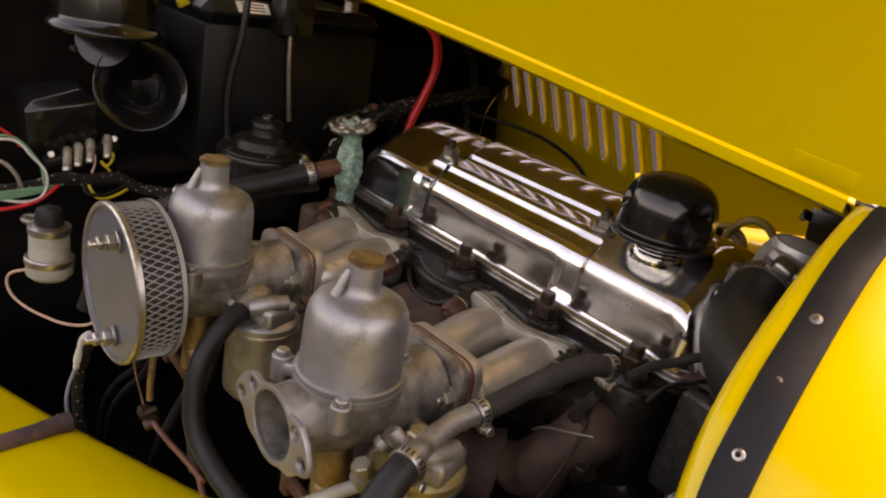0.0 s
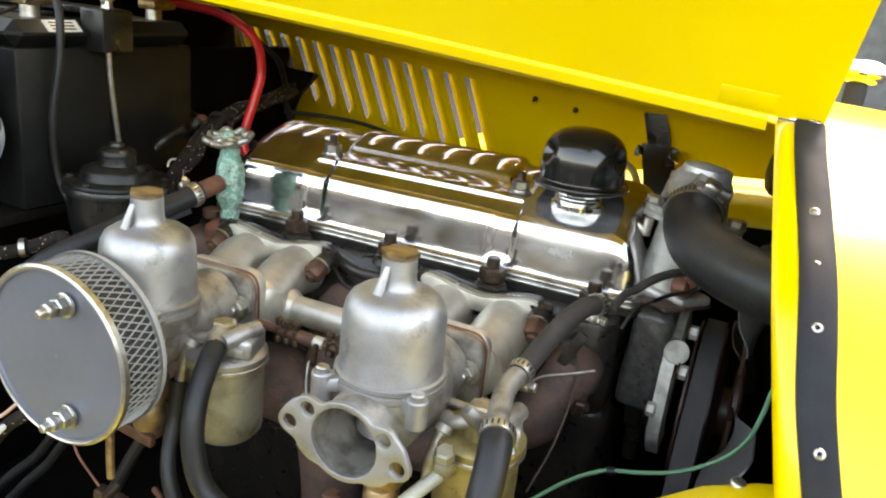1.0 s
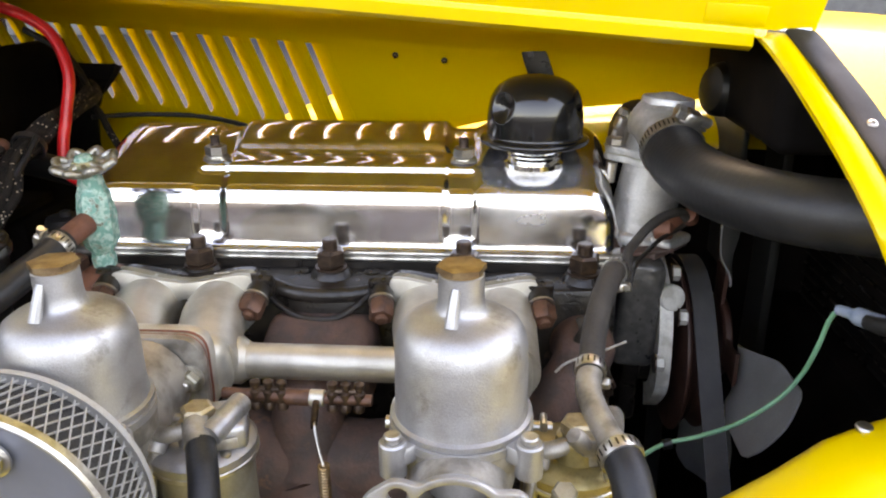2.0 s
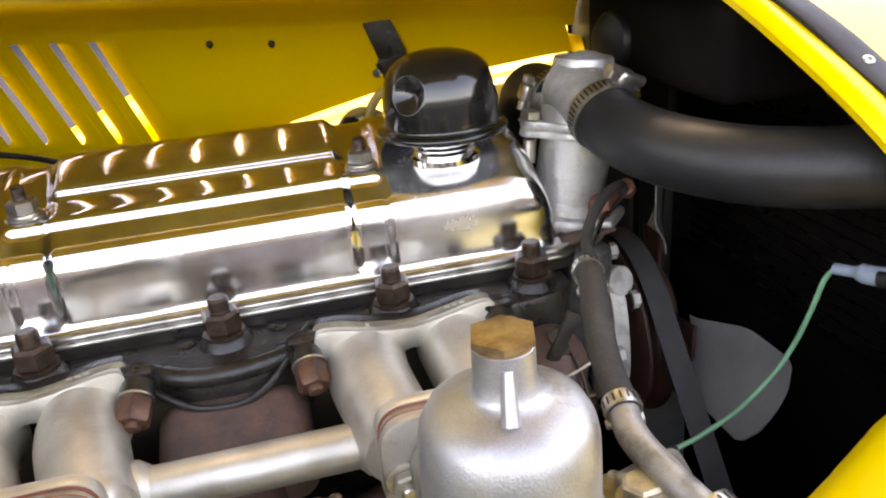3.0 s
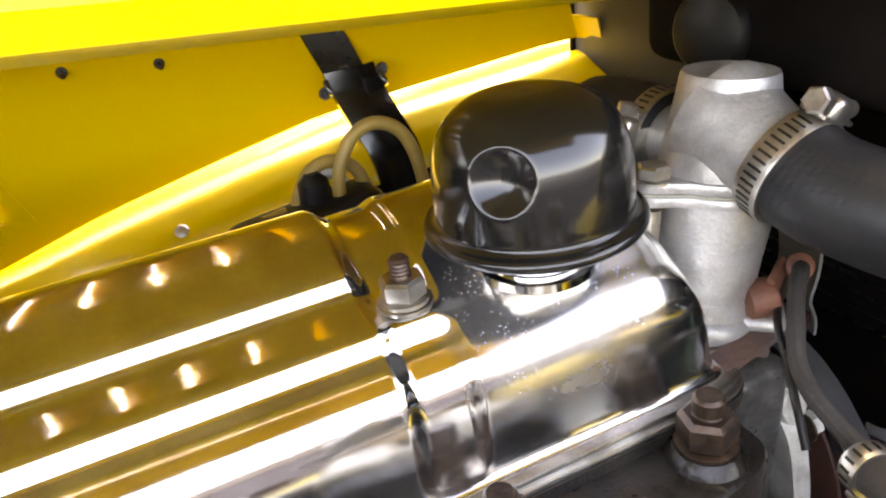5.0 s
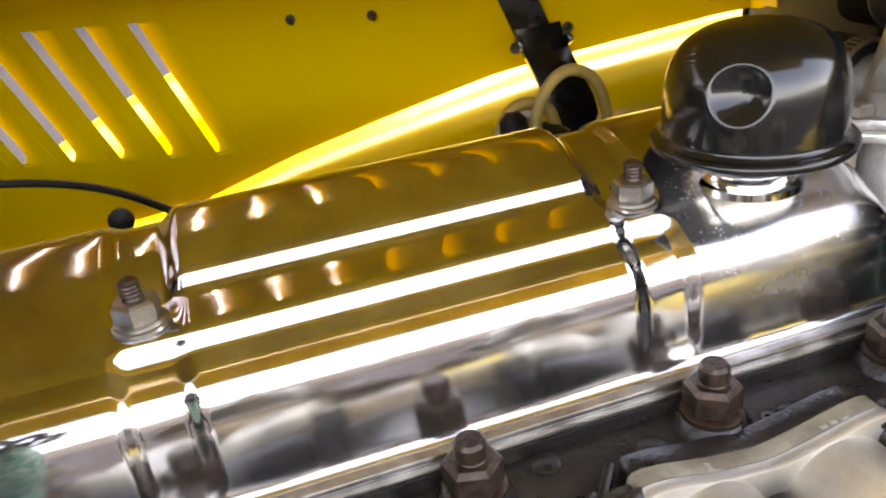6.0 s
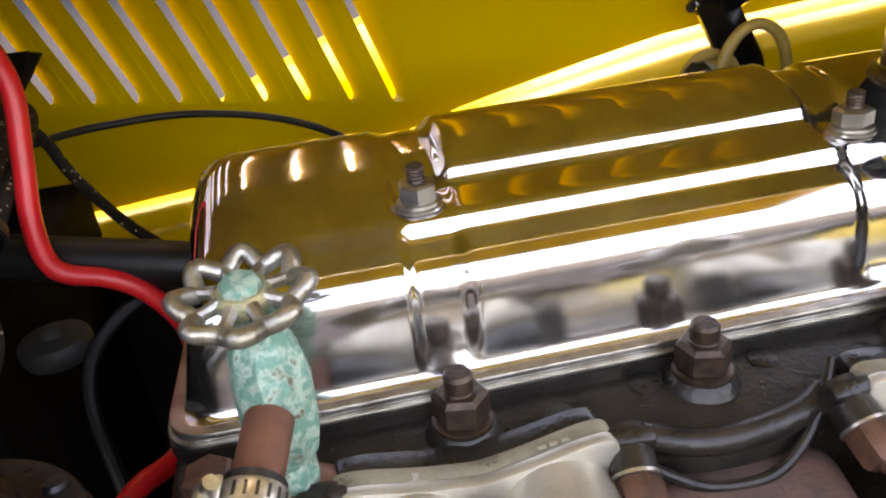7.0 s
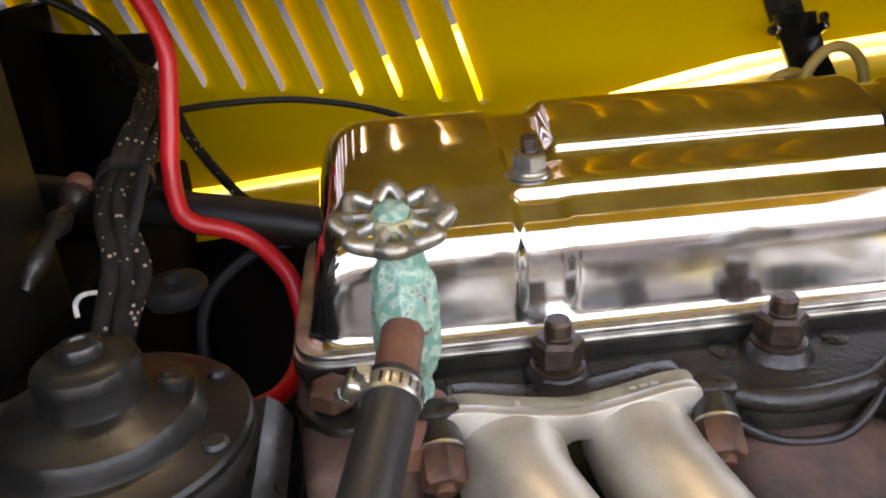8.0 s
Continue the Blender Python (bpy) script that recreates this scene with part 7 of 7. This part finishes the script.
part("cap", lathe([(0.012, 0.683), (0.0185, 0.686), (0.0205, 0.690), (0.0205, 0.696), (0.0190, 0.6995), (0.0060, 0.7005), (0.0055, 0.7055), (0.003, 0.7065)], (-0.311, 0.110, 0), (0, 0, 1), 32), BELT, sender)


# ---- wires at the front ----
GREEN = [(0.3425, -0.152, 0.7360), (0.3400, -0.147, 0.7270), (0.3380, -0.142, 0.7050), (0.3330, -0.138, 0.6820), (0.3200, -0.138, 0.6620), (0.2950, -0.141, 0.6440), (0.2680, -0.145, 0.6350), (0.2440, -0.149, 0.6300), (0.222, -0.160, 0.6200), (0.200, -0.178, 0.6050), (0.17, -0.20, 0.58)]
gw = thing("sensor_wire", "green wire sagging from a pale connector to the engine", "wire", GREEN[0])
part("strand", tube(GREEN, 0.0016, 12, 8), GREEN_WIRE, gw)
part("connector", tube([(0.3420, -0.1515, 0.7355), (0.3450, -0.1620, 0.7378), (0.3480, -0.1740, 0.7400), (0.3530, -0.190, 0.743)], lambda s: 0.0034 + 0.0022 * step01(0.35, 0.5, s), 14, 6), GREY_PLASTIC, gw, "pale blue crimp connector")
part("tie", lathe([(0.0036, 0), (0.0036, 0.006)], (0.2455, -0.1487, 0.6303), (1, 0.1, 0.2), 12), BLACK_PLASTIC, gw)
sock = thing("sender_boot", "dark rubber boot on the cowl side", "sender", (0.352, -0.19, 0.742))
part("boot", tube([(0.347, -0.178, 0.7405), (0.351, -0.190, 0.743), (0.357, -0.205, 0.748)], lambda s: 0.0048 + 0.001 * s, 14), RUBBER, sock)
wire("dull_wire", "thin dull wire hanging at the front of the engine", [(0.198, -0.100, 0.700), (0.205, -0.118, 0.675), (0.203, -0.140, 0.640), (0.192, -0.165, 0.600)], 0.0011, BRONZE_NUT)
wire("steel_wire", "short bent bare wire by the exhaust", [(0.172, -0.128, 0.672), (0.180, -0.126, 0.678), (0.200, -0.125, 0.687), (0.220, -0.124, 0.6955)], 0.0010, STEEL)
wire("black_cable", "thick dark cable curling from the terminal boot to the hose end", [(0.276, -0.026, 0.752), (0.268, -0.033, 0.7600), (0.254, -0.043, 0.7590), (0.240, -0.056, 0.7540), (0.2310, -0.066, 0.7470), (0.2245, -0.078, 0.7440), (0.2215, -0.091, 0.7410), (0.2200, -0.104, 0.7375)], 0.0036, DUSTY_RUBBER)
wire("black_wire", "thin dark wire beside the thick cable", [(0.279, -0.020, 0.748), (0.268, -0.024, 0.741), (0.254, -0.036, 0.738), (0.242, -0.052, 0.734), (0.232, -0.066, 0.728), (0.226, -0.078, 0.715)], 0.0018, BLACK_IRON)
wire("black_wire", "dark wire drooping between the manifold halves", [(-0.044, -0.084, 0.708), (-0.030, -0.092, 0.700), (-0.012, -0.098, 0.694), (0.010, -0.099, 0.694), (0.028, -0.093, 0.702), (0.042, -0.082, 0.714), (0.052, -0.070, 0.719)], 0.0024, BLACK_IRON)
part("terminal_boot", joined(lathe([(0.004, -0.008), (0.0085, -0.006), (0.0095, 0.0), (0.0085, 0.006), (0.004, 0.008)], (0.2605, -0.0190, 0.7412), (0.9, -0.3, 0.1), 18), box((0.016, 0.004, 0.014), (0.2705, -0.0195, 0.7480), 0.0015, (0, -20, 25)), lathe([(0.0042, -0.005), (0.0060, -0.004), (0.0060, 0.004), (0.0042, 0.005)], (0.2785, -0.0235, 0.7530), (-0.5, -0.6, 0.6), 16)), COPPER, thermo, "red-brown rubber terminal boot")
gask = thing("thermostat_gasket", "rusty water outlet joint under the thermostat housing", "joint", (0.25, 0.003, 0.72))
part("joint", box((0.066, 0.050, 0.006), (0.2450, 0.0060, 0.7228), 0.002, (0, 0, -42)), RUST, gask)
part("strap", box((0.050, 0.013, 0.0035), (0.2420, -0.0285, 0.7262), 0.001, (4, -4, 8)), RUST, gask, "flat rusty strap")
drop = wire("filter_braid", "flecked braided cable with a pale crimp below the air filter", [(-0.150, -0.322, 0.632), (-0.178, -0.325, 0.607), (-0.203, -0.325, 0.572), (-0.219, -0.325, 0.537), (-0.221, -0.325, 0.507), (-0.214, -0.322, 0.47), (-0.20, -0.31, 0.40)], 0.0052, BRAID)
part("crimp", tube([(-0.162, -0.334, 0.621), (-0.180, -0.3345, 0.603), (-0.193, -0.334, 0.578), (-0.200, -0.333, 0.565)], lambda s: 0.0022 + 0.0012 * abs(math.sin(s * 7)), 10, 8), STICKER_WHITE, drop, "pale blue-white crimp sleeve")
wire("grey_wire", "thin grey wire falling beside the braid", [(-0.200, -0.333, 0.565), (-0.216, -0.335, 0.535), (-0.224, -0.334, 0.507), (-0.218, -0.33, 0.47), (-0.21, -0.32, 0.42)], 0.0018, GREY_PLASTIC)
for k in range(2):
    wire("black_wire", "dark cable curving down below the air filter", [(-0.170 + 0.014 * k, -0.270, 0.600), (-0.214 + 0.016 * k, -0.270, 0.543), (-0.262 + 0.020 * k, -0.272, 0.495), (-0.300 + 0.022 * k, -0.272, 0.445), (-0.318 + 0.026 * k, -0.272, 0.37)], 0.0040, RUBBER)
wire("black_wire", "dark hose low beside the bell housing", [(-0.10, -0.255, 0.60), (-0.125, -0.262, 0.55), (-0.150, -0.270, 0.49), (-0.165, -0.275, 0.42), (-0.17, -0.28, 0.34)], 0.0055, RUBBER)
wire("brake_pipe", "thin brown metal pipe low in the bay", [(-0.08, -0.27, 0.56), (-0.03, -0.29, 0.555), (0.04, -0.30, 0.53), (0.12, -0.30, 0.47)], 0.0026, COPPER)
strap = thing("choke_cable", "thin metal choke rod with a clip under the air filter", "cable", (-0.10, -0.31, 0.6))
part("rod", tube([(-0.083, -0.308, 0.636), (-0.082, -0.310, 0.612), (-0.082, -0.310, 0.594)], 0.0030, 10), BRASS, strap)
part("wire", tube([(-0.121, -0.310, 0.622), (-0.116, -0.310, 0.602), (-0.100, -0.310, 0.586), (-0.090, -0.310, 0.577)], 0.0009, 8), COPPER, strap, "thin bare copper wire")
part("clip", joined(box((0.016, 0.010, 0.009), (-0.088, -0.310, 0.5765), 0.002, (0, 14, 10)), box((0.010, 0.013, 0.006), (-0.076, -0.310, 0.5745), 0.002, (20, 10, 0)), lathe([(0.0032, -0.007), (0.0032, 0.007)], (-0.084, -0.310, 0.580), (0, 1, 0.3), 12)), BRONZE_NUT, strap)
part("pull_rod", tube([(-0.072, -0.310, 0.5770), (-0.040, -0.310, 0.5790), (-0.012, -0.309, 0.5815), (0.02, -0.308, 0.582)], 0.0024, 10), COPPER, strap, "red-brown pull rod")
